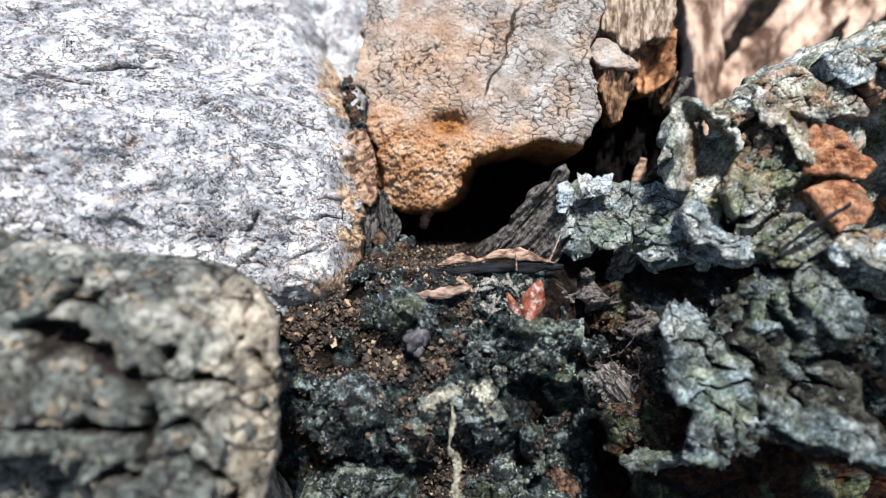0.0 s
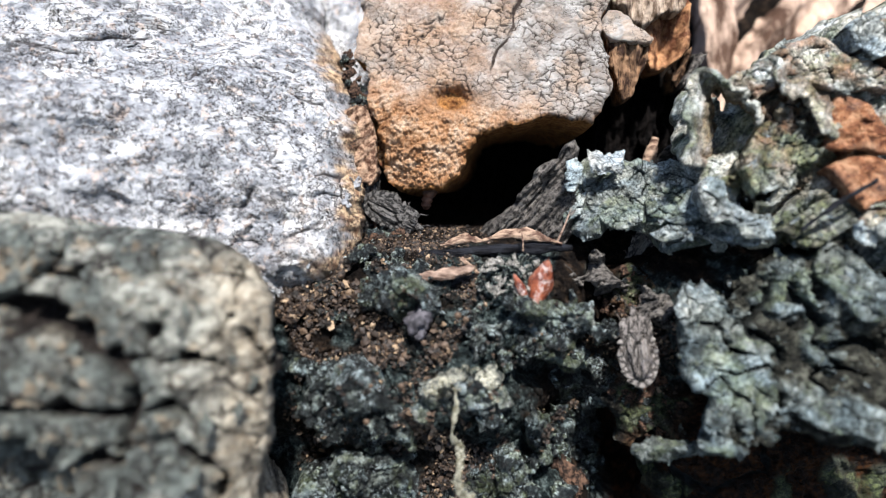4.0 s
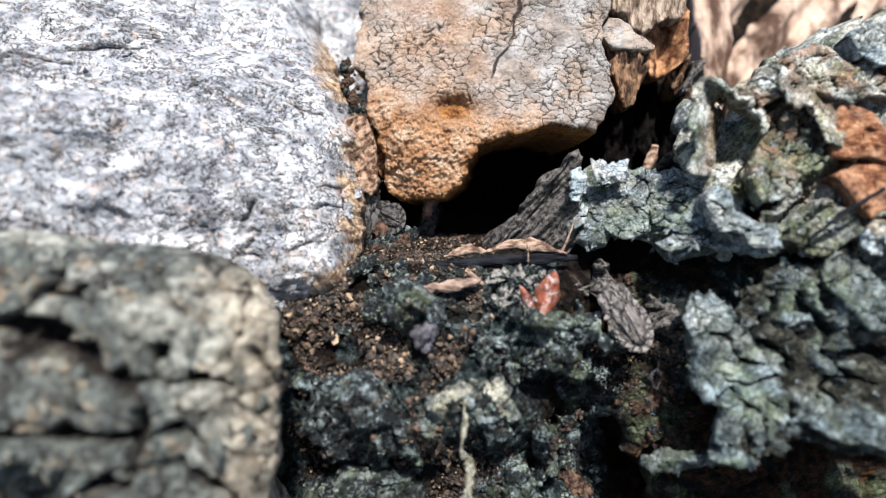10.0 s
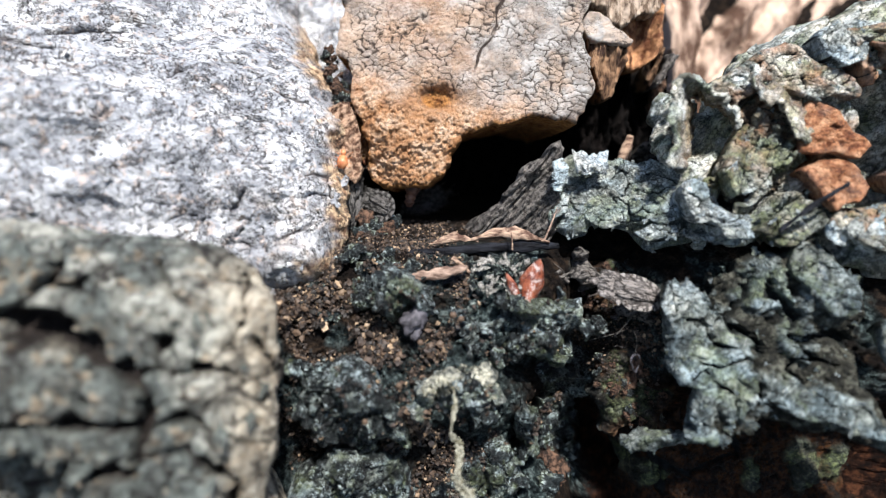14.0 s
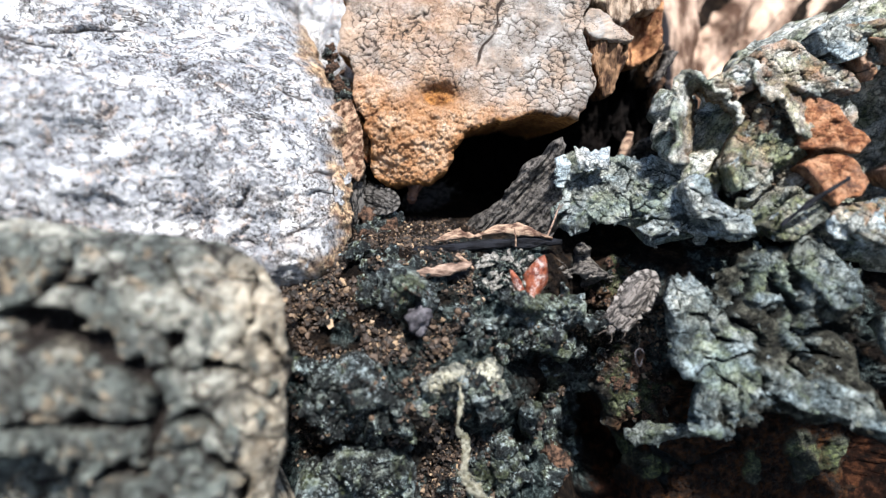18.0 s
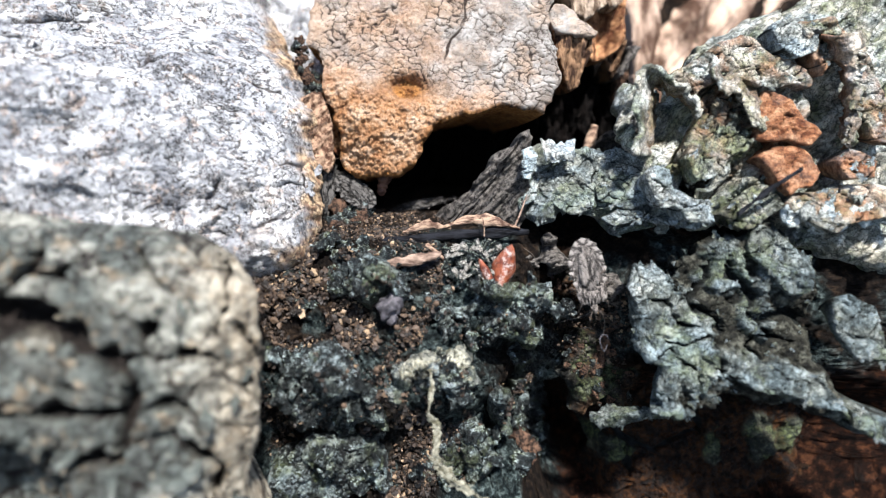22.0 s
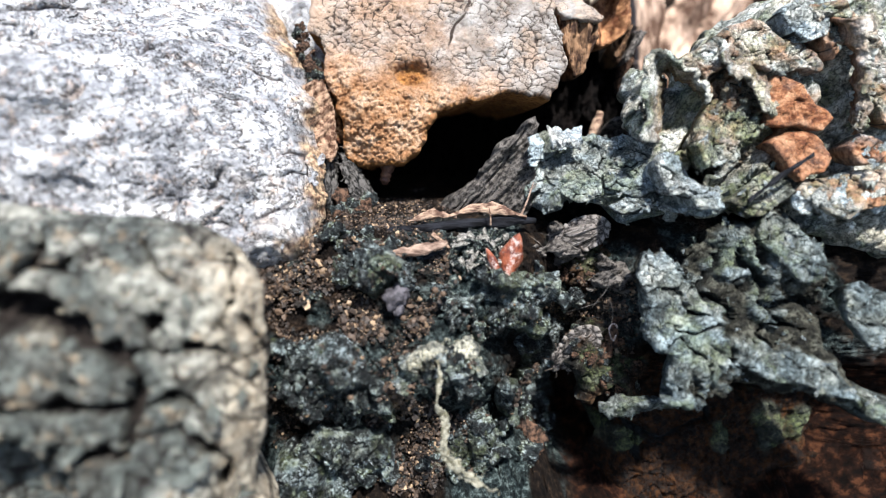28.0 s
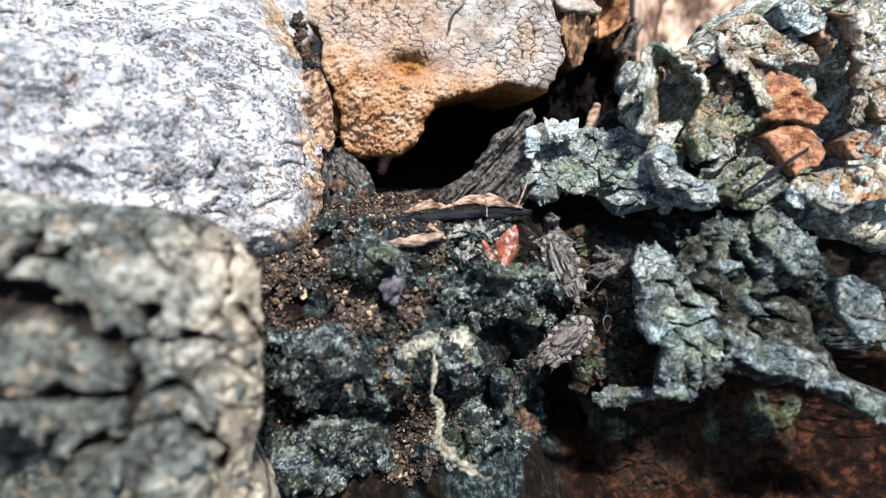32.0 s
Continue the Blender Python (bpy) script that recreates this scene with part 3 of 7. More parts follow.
def bed_depth(x, u):
    d = base_depth(u)
    d = np.minimum(d, 128 + 0.1 * u)
    d = d + 7.0 * hump(x, u, 17, -2.5, 5, 4.5) + 9.0 * hump(x, u, 16.0, -12.5, 3.8, 6.5) + 6.0 * hump(x, u, 8.6, -12, 3.2, 2.0)
    d = d + 4.5 * hump(x, u, 13.5, -11.0, 2.4, 2.6) + 13.0 * hump(x, u, 13.5, -18.0, 4.5, 5.0) + 2.5 * ease(-15, -20, u) + 15.0 * hump(x, u, 17.5, -23.6, 3.4, 6.0) + 19.0 * hump(x, u, 32, -24.0, 14, 9.0) + 9.0 * ease(1.5, 4.0, u) * ease(-11, -6, x) * ease(15, 9, x)
    return d + 2.0 * fbm(x, u, 6, 3, 5) + crusty(x, u, 1.5, 11, 1.15) * (0.6 + 0.4 * bed_crust(x, u)) + 0.9 * fbm(x, u, 0.8, 3, 12)


def build_bed():
    gx = np.concatenate([np.arange(-90, -20, 1.0), np.arange(-20, 42, 0.17), np.arange(42, 90, 1.0)])
    gu = np.concatenate([np.arange(-60, -26, 1.0), np.arange(-26, 6, 0.17), np.arange(6, 14, 0.4), np.arange(14, 70, 1.0)])
    x, u = np.meshgrid(gx, gu)
    d = bed_depth(x, u)
    rows, cols = x.shape
    i = np.arange(rows * cols).reshape(rows, cols)
    f = np.stack([i[:-1, :-1], i[:-1, 1:], i[1:, 1:], i[1:, :-1]], -1).reshape(-1, 4).tolist()
    # beyond the bark the sheet runs out level to the horizon
    here = to_world(x, u, d)
    ring = np.concatenate([i[0, :], i[1:, -1], i[-1, -2::-1], i[-2:0:-1, 0]])
    here, brim = here.reshape(-1, 3), ring
    for far in (0.4, 3.0, 40.0):
        p = here[brim]
        way = p - [0, 0.06, 0]
        way[:, 2] = 0
        way /= np.linalg.norm(way, axis=1)[:, None]
        q = np.array([0, 0.06, 0]) + way * far
        q[:, 2] = 0.03 * way[:, 1] - 0.01 if far < 1 else -0.02
        now = np.arange(len(brim)) + len(here)
        here = np.concatenate([here, q])
        f += np.stack([np.roll(brim, -1), brim, now, np.roll(now, -1)], 1).tolist()
        brim = now
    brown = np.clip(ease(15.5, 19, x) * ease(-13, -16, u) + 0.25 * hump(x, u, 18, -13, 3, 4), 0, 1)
    brown = np.concatenate([brown.ravel(), np.zeros(len(here) - x.size)])
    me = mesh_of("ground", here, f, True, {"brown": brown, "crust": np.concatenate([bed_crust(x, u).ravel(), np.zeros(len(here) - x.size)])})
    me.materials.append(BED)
    tagged(new("ground", me), "dark crumbly humus bed in a cleft of old bark", "ground", kind="structure")


build_bed()


# ---- large bark pieces ----
def crack_line(x, u, x0, u0, x1, u1, width, k=0):
    """1 in a wavering crack between two places, 0 away from it."""
    ex, eu = x1 - x0, u1 - u0
    ln = math.hypot(ex, eu)
    wx, wu = x + 1.3 * fbm(x, u, 3.0, 4, k + 60), u + 1.3 * fbm(x, u, 3.0, 4, k + 71)
    t = ((wx - x0) * ex + (wu - u0) * eu) / ln
    off = np.abs((wx - x0) * eu - (wu - u0) * ex) / ln
    ends = ease(-1, 1.2, t) * ease(ln + 1, ln - 1.2, t)
    return (1 - ease(width * 0.6, width, off)) * ends


def crack_path(x, u, line, width, k=0):
    """1 in a wavering crack along a broken line that thins out at both ends, 0 away from it."""
    wx, wu = x + 1.0 * fbm(x, u, 2.2, 4, k + 60, 0.6), u + 1.0 * fbm(x, u, 2.2, 4, k + 71, 0.6)
    best, along, total = np.full(np.shape(x), 1e9), np.zeros(np.shape(x)), 0.0
    for (x0, u0), (x1, u1) in zip(line, line[1:]):
        ex, eu = x1 - x0, u1 - u0
        ln = math.hypot(ex, eu)
        t = np.clip(((wx - x0) * ex + (wu - u0) * eu) / ln, 0, ln)
        r = np.hypot(wx - x0 - ex * t / ln, wu - u0 - eu * t / ln)
        along = np.where(r < best, total + t, along)
        best = np.minimum(best, r)
        total += ln
    w = width * (0.3 + 0.7 * ease(0, 1.6, along) * ease(total, total - 1.6, along)) * (1 + 1.2 * fbm(x, u, 1.5, 3, k + 77))
    return 1 - ease(0.6 * w, w, best)


def scales(x, u):
    """Overlapping bark scales that run slantwise over the ridge."""
    a, b = 0.94 * x + 0.34 * u, -0.34 * x + 0.94 * u
    wx, wu = a + 1.2 * fbm(a, b, 2.5, 3, 24), b + 1.0 * fbm(a, b, 2.5, 3, 25)
    return fbm(wx * 0.5, wu, 5.0, 4, 26, 0.6)


def pale_cracks(x, u):
    wx, wu = x + 1.5 * fbm(x, u, 3, 3, 21), u + 1.5 * fbm(x, u, 3, 3, 27)
    e, _ = cells(wx * 0.55, wu, 2.6, 3)
    gate = ease(0.05, 0.3, fbm(x, u, 6, 3, 33))
    c = 0.9 * (1 - ease(0.01, 0.085, e)) * gate
    c = np.maximum(c, 0.85 * ledge_lines(scales, x, u, 7, 0.07) * ease(-0.08, 0.12, fbm(x, u, 2.5, 3, 35)))
    for a in ((-17.3, 15.9, -12.7, 15.0), (-20.2, 3.2, -17.4, 5.5), (-15.2, 0.1, -12.0, 1.9), (-42.2, 19.1, -35.6, 18.3), (-37.2, 19.7, -31.5, 21.7)):
        c = np.maximum(c, 0.7 * crack_line(x, u, *a, 0.2, 2))
    return np.clip(c, 0, 1)


def pale_grey(x, u, s, d):
    """Grey painted in for shade in the ridge's valleys and pits, plus random blotches."""
    g = 0.0
    for cx, cu, rx, ru, lean, much in ((-31.41, 17.99, 15, 1.3, -4, 0.8), (-30.93, 10.38, 12, 3.2, 0, 0.75), (-27.74, 3.71, 5.5, 1.6, 12, 1.0), (-18.99, 8.10, 3.6, 2.6, 30, 0.8), (-19.54, 18.90, 2.2, 1.1, 20, 1.0), (-24.35, 16.68, 4.5, 1.2, -10, 0.7), (-37.72, 0.94, 7, 1.6, 5, 0.7)):
        g = g + much * hump(x, u, cx, cu, rx, ru, lean)
    return np.clip(g * 1.15 + 1.1 * fbm(x, u, 3.0, 4, 231, 0.6), 0, 1)


def pale_depth(x, u, s):
    d = 62.6 + 0.5 * (x + 18.5) + 1.05 * 3.0 * np.log1p(np.exp(np.minimum((u - 8.5) / 3.0, 30)))
    d = d - 2.2 * hump(x, u, -22, 13, 8, 5) + 1.6 * hump(x, u, -30, 9, 6, 2.2, 10) - 1.2 * hump(x, u, -34, 13, 9, 2.5, 12)
    # the flank turns over into the cleft; the foot swells into a white lobe
    d = d + rim_round(s, 3.4, 3.6) - 1.3 * hump(x, u, -15.5, 4.5, 3.2, 4.6, -12) + 1.2 * hump(x, u, -20.5, 4.2, 1.6, 3.0, -18) + 1.0 * hump(x, u, -13.4, 15.6, 2.0, 0.7, 6) - 2.4 * hump(x, u, -12.6, -2.2, 3.2, 3.2, -30)
    d = d + 3.6 * fbm(0.45 * (x + 0.3 * u), u, 6.5, 3, 2) + 0.9 * np.abs(fbm(0.6 * x, u, 3.2, 4, 7))
    d = d + 1.0 * pale_grey(x, u, s, d) * hump(x, u, -27.74, 3.71, 6, 2, 12) + 1.2 * ease(5, 0, s) * ease(-21, -17, x) * fbm(x, u, 2.2, 4, 17, 0.6)
    wx, wu = x + 0.9 * fbm(x, u, 1.8, 3, 18), u + 0.9 * fbm(x, u, 1.8, 3, 19)
    layers = ledges(fbm(wx * 0.6, wu, 2.8, 4, 14, 0.55), 7, 0.35)
    big, e = facets(wx * 0.6, wu, 1.3, 16, 0.7)
    return d + 1.5 * layers + 1.1 * ledges(scales(x, u), 7, 0.4) + 0.35 * big + 0.22 * (1 - ease(0, 0.10, e)) * ease(-0.1, 0.15, fbm(x, u, 2.5, 2, 28)) + 0.9 * pale_cracks(x, u)


FRONT_SEAMS = (
    (((-29.8, -4.6), (-26.3, -5.6), (-24.3, -6.6), (-22.0, -7.5)), 1.4),
    (((-22.0, -7.6), (-20.2, -8.2), (-17.7, -8.2)), 0.95),
    (((-17.9, -8.2), (-15.8, -8.3), (-14.4, -9.0)), 0.5),
    (((-18.0, -5.2), (-18.9, -6.6), (-18.5, -8.3)), 1.0),
    (((-20.4, -8.3), (-19.3, -9.9), (-20.1, -11.9), (-20.8, -15.0)), 0.8),
    (((-26.6, 0.4), (-26.5, -1.9), (-28.2, -4.4)), 0.7),
    (((-27.1, -2.6), (-24.7, -2.6), (-23.4, -1.4)), 0.45),
    (((-18.9, -11.9), (-16.9, -11.4), (-15.4, -12.0)), 0.6),
    (((-32.6, -13.6), (-28.2, -14.8), (-24.9, -15.2), (-20.6, -15.0)), 0.9),
    (((-13.4, -6.2), (-12.8, -8.2), (-12.2, -10.9)), 0.3),
    (((-21.2, 0.8), (-18.1, 0.6)), 0.4),
    (((-20.8, -0.4), (-19.3, -2.3), (-17.3, -3.5)), 0.35),
    (((-15.0, -1.5), (-14.2, -4.6), (-14.4, -7.4)), 0.35),
    (((-24.9, -9.2), (-22.8, -10.6)), 0.3),
    (((-29.0, -11.5), (-25.2, -11.9), (-21.5, -11.9), (-18.9, -11.1)), 0.6),
    (((-16.2, -14.0), (-14.9, -16.5), (-15.3, -19.5)), 0.5),
)


def front_cracks(x, u):
    c = np.zeros(np.shape(x))
    for line, w in FRONT_SEAMS:
        c = np.maximum(c, crack_path(x, u, line, 0.8 * w, 5))
    wx, wu = x + 1.2 * fbm(x, u, 3, 3, 91), u + 1.2 * fbm(x, u, 3, 3, 97)
    e, _ = cells(wx * 1.35, wu * 0.8, 1.7, 13)
    e2, _ = cells(wx, wu, 3.4, 15)
    net = np.maximum(0.8 * (1 - ease(0.02, 0.15, e)) * ease(-0.05, 0.2, fbm(x, u, 4, 2, 93)), 0.85 * (1 - ease(0.02, 0.09, e2)) * ease(-0.2, 0.1, fbm(x, u, 5, 2, 94)))
    return (c, net)


def front_depth(x, u, s):
    low = np.maximum(0, -8.0 - u)
    d = 46.0 + 0.12 * (x + 18) + 0.20 * (u + 8) + rim_round(s, 5.0, 5.0) + 0.22 * low + 0.012 * low**2
    wx, wu = x + 1.2 * fbm(x, u, 3, 3, 44), u + fbm(x, u, 3, 3, 47)
    big, e = facets(wx * 0.8, wu, 2.6, 19, 0.5)
    d = d + 0.6 * fbm(x, u, 7, 2, 42) + 0.2 * big + 0.2 * fbm(wx * 0.8, wu, 1.6, 4, 49, 0.6) + 0.15 * ledges(fbm(wx, wu, 2.4, 4, 43, 0.6), 5, 0.3) + 0.3 * fbm(x, u, 0.8, 3, 48) + chipped(0.6 * x, u, 191, 0.6)
    # stringy flank towards the trench
    d = d + 1.8 * strands(x, u, 6, 1.0, 46) * ease(-17.5, -14, x)
    # wide brown cleft, the broken corner above it, and the piece that has fallen out below
    d = d + 2.0 * hump(x, u, -27.06, -5.3, 3.0, 0.9, -14) + 1.5 * hump(x, u, -30.0, -2.2, 3.0, 1.4)
    d = d + 5.0 * ease(-13.8, -15.4, u + 1.2 * fbm(x, u, 3, 3, 99)) * ease(-23.8, -27.0, x + 1.5 * fbm(x, u, 3, 3, 98))
    c, net = front_cracks(x, u)
    return d + 2.4 * np.minimum(1.0, c * 1.15) + 0.35 * net


def knob_warm(x, u):
    w = ease(19.5, 12.6, u + 0.28 * x + 4.5 * fbm(x, u, 4, 4, 53, 0.6)) * ease(13, 6, x)
    band = 0.5 * hump(x, u, -3.0, 20, 6.0, 9) + 0.4 * ease(14.6, 13.0, u) * ease(12, 6, x)
    return np.clip(np.maximum(w, band + 0.5 * fbm(x, u, 2.5, 3, 57)), 0, 1)


def knob_cracks(x, u):
    wx, wu = x + 0.7 * fbm(x, u, 1.2, 4, 61), u + 0.7 * fbm(x, u, 1.2, 4, 67)
    e, _ = cells(wx * 0.5, wu + 0.12 * x, 0.72, 23)
    c = 0.95 * (1 - ease(0.03, 0.13, e)) * (1 - ease(0.4, 0.8, knob_warm(x, u))) * ease(-0.25, 0.1, fbm(x, u, 4, 2, 63) + 0.02 * (x - 4) - 0.02 * (u - 18) + 0.22)
    c = np.maximum(c, crack_line(x, u, 7.7, 29.7, 5.8, 23.2, 0.24, 8))
    return np.maximum(c, crack_line(x, u, 5.8, 23.1, 3.9, 18.8, 0.2, 9))


PIT = (-0.4, 15.9)


def gritty(x, u, size, k):
    """Rounded grit grains of uneven height."""
    e, own = cells(x + 0.4 * size * fbm(x, u, size, 3, k), u, size, k + 1)
    return 0.8 * (own - 0.5) - 0.7 * ease(0.0, 0.4, e)


def knob_depth(x, u, s):
    d = 74.5 + 0.20 * (u - 16) - 0.10 * x + 1.5 * np.log1p(np.exp((11.0 - u - 0.05 * x) / 2.0)) * ease(5.5, 0.5, x)
    grain = knob_warm(x, u)
    d = d + rim_round(s, 0.6, 0.5) + 1.0 * fbm(x, u, 6, 3, 71) + 0.6 * fbm(x, u, 1.8, 4, 73, 0.6)
    d = d + grain * (0.3 * gritty(x, u, 0.42, 72) + 0.3 * gritty(x, u, 0.85, 76) + 0.4 * fbm(x, u, 2.4, 3, 79)) + 0.12 * fbm(x, u, 0.5, 3, 75) + 0.12 * (1 - grain) * ledges(fbm(x * 0.7, u, 2.0, 4, 74), 6, 0.4)
    # the worn left shoulder and the pit
    d = d + 1.2 * hump(x, u, -9.0, 19.5, 2.0, 5.0) + 1.0 * ease(-5.5, -8.0, x + 0.25 * (u - 12)) * ease(17, 13, u)
    pit = np.clip(hump(x, u, PIT[0], PIT[1], 1.8, 1.1, -12) * 2.6 + 1.8 * fbm(x, u, 0.9, 3, 77) * hump(x, u, *PIT, 1.6, 1.2), 0, 1.2)
    return d + 1.3 * pit + 0.5 * hump(x, u, -3.5, 18.5, 1.2, 0.8) + 0.2 * knob_cracks(x, u)


def knob_brown(x, u, s, d):
    return np.clip(1.5 * hump(x, u, *PIT, 2.0, 1.3) + 0.9 * ease(0.5, 0.0, s + 0.6 * fbm(x, u, 1.2, 3, 78)) * ease(14.8, 13.6, u) + 0.5 * ease(8, 6, u), 0, 1)


def strands(x, u, lean, size, k):
    """Fibres that run along a lean (degrees from u towards x)."""
    c, s = math.cos(radians(lean)), math.sin(radians(lean))
    a, b = c * x - s * u, s * x + c * u
    a = a + 0.5 * fbm(a, b, 4, 2, k + 3)
    return fbm(a, b * 0.14, size, 4, k, 0.6)


def fibre_depth(x, u, s):
    d = 71.5 + 0.45 * (13 - x) - 0.25 * (u - 4)
    return d + rim_round(s, 1.2, 1.5) + 2.8 * strands(x, u, 41, 0.9, 81) + 0.8 * ledges(strands(x, u, 41, 0.5, 85), 5, 0.25) + 0.3 * fbm(x, u, 0.6, 3, 83)


def shelf_depth(x, u, s):
    d = 70.0 - 0.45 * (x - 20) + 0.6 * (u - 5) + rim_round(s, 1.4, 2.0)
    return d + (0.8 * areolate(x, u, 2.4, 101, 1.3) + chipped(x, u, 181, 0.6)) * (0.25 + 0.75 * ease(0, 1.0, s)) + 1.6 * fbm(x, u, 4, 2, 103)


def upper_depth(x, u, s):
    d = 67.4 + 0.30 * (u - 7.9) - 0.05 * (x - 31.7) + rim_round(s, 1.8, 2.4)
    d = d + 4.0 * ledges(strands(x, u, 42, 3.6, 111), 8, 0.3) + 2.4 * strands(x, u, 42, 1.0, 113) + 0.9 * ledges(strands(x, u, 42, 0.9, 119), 5, 0.3)
    # the cup behind the curled rim, the hollow under the rust blocks, the dark cleft beyond them
    d = d + 4.5 * hump(x, u, 25.2, 11.2, 1.9, 2.6) + 5.0 * hump(x, u, 29.5, 5.0, 2.8, 1.5, 40) + 7.0 * hump(x, u, 41.6, 12.0, 1.2, 3.4) + 5.0 * hump(x, u, 34.0, 3.2, 3.5, 0.9, 25)
    return d + 0.5 * areolate(x, u, 2.0, 115, 1.0) * (0.3 + 0.7 * ease(0, 1.0, s))


def upper_rust(x, u, s, d):
    r = 1.3 * hump(x, u, 36.2, 10.2, 3.2, 2.2, 35) + 1.3 * hump(x, u, 35.6, 6.2, 3.0, 1.5, 10) + 0.9 * hump(x, u, 30, 17, 2.5, 2) + 0.7 * hump(x, u, 26.5, 13.5, 1.5, 2)
    return np.clip(r * 1.3 - 0.45 + 1.2 * fbm(x, u, 2.5, 3, 117), 0, 1)


LOWER_SEAMS = (
    (((24.1, -4.7), (24.9, -6.5), (24.1, -8.0)), 0.3),
    (((26.0, -3.0), (25.1, -5.2), (26.0, -7.5), (27.8, -8.0)), 0.35),
    (((28.5, -1.5), (27.8, -4.5), (26.0, -6.8)), 0.35),
    (((30.0, -1.5), (29.6, -4.0), (31.8, -6.0), (31.0, -8.0), (33.0, -10.0)), 0.45),
    (((33.8, -4.7), (35.6, -4.0), (36.7, -2.7)), 0.3),
    (((23.9, -13.8), (24.4, -16.1), (24.1, -17.6)), 0.28),
    (((21.2, -12.5), (23.0, -11.0), (25.5, -13.0), (26.0, -16.1)), 0.16),
    (((27.5, -8.0), (28.5, -10.0), (27.5, -12.0), (28.3, -14.1)), 0.4),
    (((31.0, -8.5), (33.6, -8.0), (36.1, -8.0), (39.1, -10.5)), 0.55),
    (((32.0, -13.0), (31.0, -11.0), (32.0, -10.0), (35.1, -10.5)), 0.25),
    (((21.0, -6.0), (23.0, -6.8), (24.0, -8.5), (26.0, -9.0)), 0.18),
    (((22.2, -10.0), (24.0, -10.5), (27.5, -10.0)), 0.16),
)


def lower_cracks(x, u):
    """Dark clefts between the plates of the lower block."""
    c = np.zeros(np.shape(x))
    for line, w in LOWER_SEAMS:
        c = np.maximum(c, crack_path(x, u, line, w, 12))
    wx, wu = x + 1.1 * fbm(x, u, 2.4, 3, 127), u + 1.1 * fbm(x, u, 2.4, 3, 128)
    e, _ = cells(wx, wu, 2.4, 129)
    return np.maximum(c, 0.35 * (1 - ease(0.01, 0.06, e)) * ease(-0.05, 0.2, fbm(x, u, 3.5, 2, 131)))


def lower_bare(x, u, s, d):
    """1 where the dark bark shows between the lichen plates."""
    g = 0.0
    for cx, cu, rx, ru, turn in ((23.6, -10.2, 4.2, 5.8, 12), (29.2, -3.4, 2.0, 2.6, -20), (34.2, -3.2, 2.6, 3.0, 0), (31.6, -8.2, 1.7, 1.6, 20), (32.6, -13.6, 4.6, 1.5, -16), (41.0, -17.8, 3.2, 1.2, -20), (22.6, -5.4, 2.2, 2.0, 0), (22.6, -16.4, 2.0, 0.9, 0)):
        g = np.maximum(g, hump(x, u, cx, cu, rx, ru, turn))
    return 1 - ease(0.28, 0.52, g + 0.75 * fbm(x, u, 1.7, 5, 133, 0.65))


def lower_depth(x, u, s):
    d = 61.3 + 0.20 * (u + 8) - 0.10 * (x - 25) + rim_round(s, 0.7, 0.8)
    # the broad plate stands proud, the face beside it sinks back towards the gap, the slab below juts out again
    d = d - 1.0 * ease(27.6, 25.8, x + 0.35 * (u + 10) + 1.2 * fbm(x, u, 3, 4, 122, 0.6)) * ease(-3.6, -6.2, u) + 1.0 * hump(x, u, 32.0, -12.3, 2.2, 1.0, 8) + 2.5 * hump(x, u, 37.6, -8.6, 2.6, 1.9, -12) - 1.2 * hump(x, u, 31.5, -13.2, 3.0, 1.6, -14) - 1.2 * hump(x, u, 35.6, -3.6, 2.4, 2.2) + 2.2 * hump(x, u, 26.0, -5.0, 1.6, 2.4, -30)
    d = d + 1.6 * ease(21.4, 19.0, x) * ease(-6, -8, u)
    return d + 1.1 * fbm(x, u, 5, 3, 121) + areolate(x, u, 1.5, 123, 0.22) * (0.3 + 0.7 * ease(0, 1.0, s)) + 0.12 * ledges(fbm(x, u, 2.4, 4, 126, 0.65), 5, 0.25) + chipped(x, u, 171, 0.4) + (0.9 + 0.9 * chipped(x, u, 173, 1.0)) * lower_bare(x, u, s, 0) + 1.7 * np.minimum(1.0, 1.2 * lower_cracks(x, u))


def none(x, u, s, d):
    return np.zeros(np.shape(x))


def piece(name, label, category, me, material):
    me.materials.append(material)
    return tagged(new(name, me), label, category)


def grown(name, label, category, at, me, material, body="body"):
    """A large piece as a thing with one body, to which its flakes are tied."""
    root = thing(name, label, category, spot(*at))
    part(body, me, material, root)
    return root


RIDGE_LINE = [(-27.0, 58.0), (-22.0, 40.0), (-17.0, 28.0), (-13.9, 21.6), (-12.4, 18.2), (-10.9, 15.9), (-10.2, 12.6), (-10.7, 9.6), (-9.6, 6.3), (-9.2, 1.6), (-10.4, -1.6), (-12.4, -3.9), (-14.4, -6.2), (-16.6, -8.0), (-18.6, -7.0), (-23.6, -4.8), (-32.9, -2.7), (-43.2, -1.3), (-52.7, 6.4), (-66.0, 28.5), (-80.0, 57.0)]
RIDGE = grown("pale_bark_ridge", "broad pale grey and white weathered bark ridge with fine cracks", "bark", (-30, 8, 66),
      relief("pale_bark_ridge", RIDGE_LINE,
             pale_depth, 0.16, 12, 0.7, 1, {"crack": lambda x, u, s, d: pale_cracks(x, u), "grey": pale_grey,
             "brown": lambda x, u, s, d: np.clip(ease(1.9, 0.2, s + 2.8 * fbm(x, u, 1.6, 4, 237, 0.6)) * ease(-19, -15, x) + 0.45 * hump(x, u, -15.5, 1.5, 2.5, 2.6) * ease(-0.1, 0.25, fbm(x, u, 1.5, 3, 239)), 0, 1)}, 0.35), PALE)
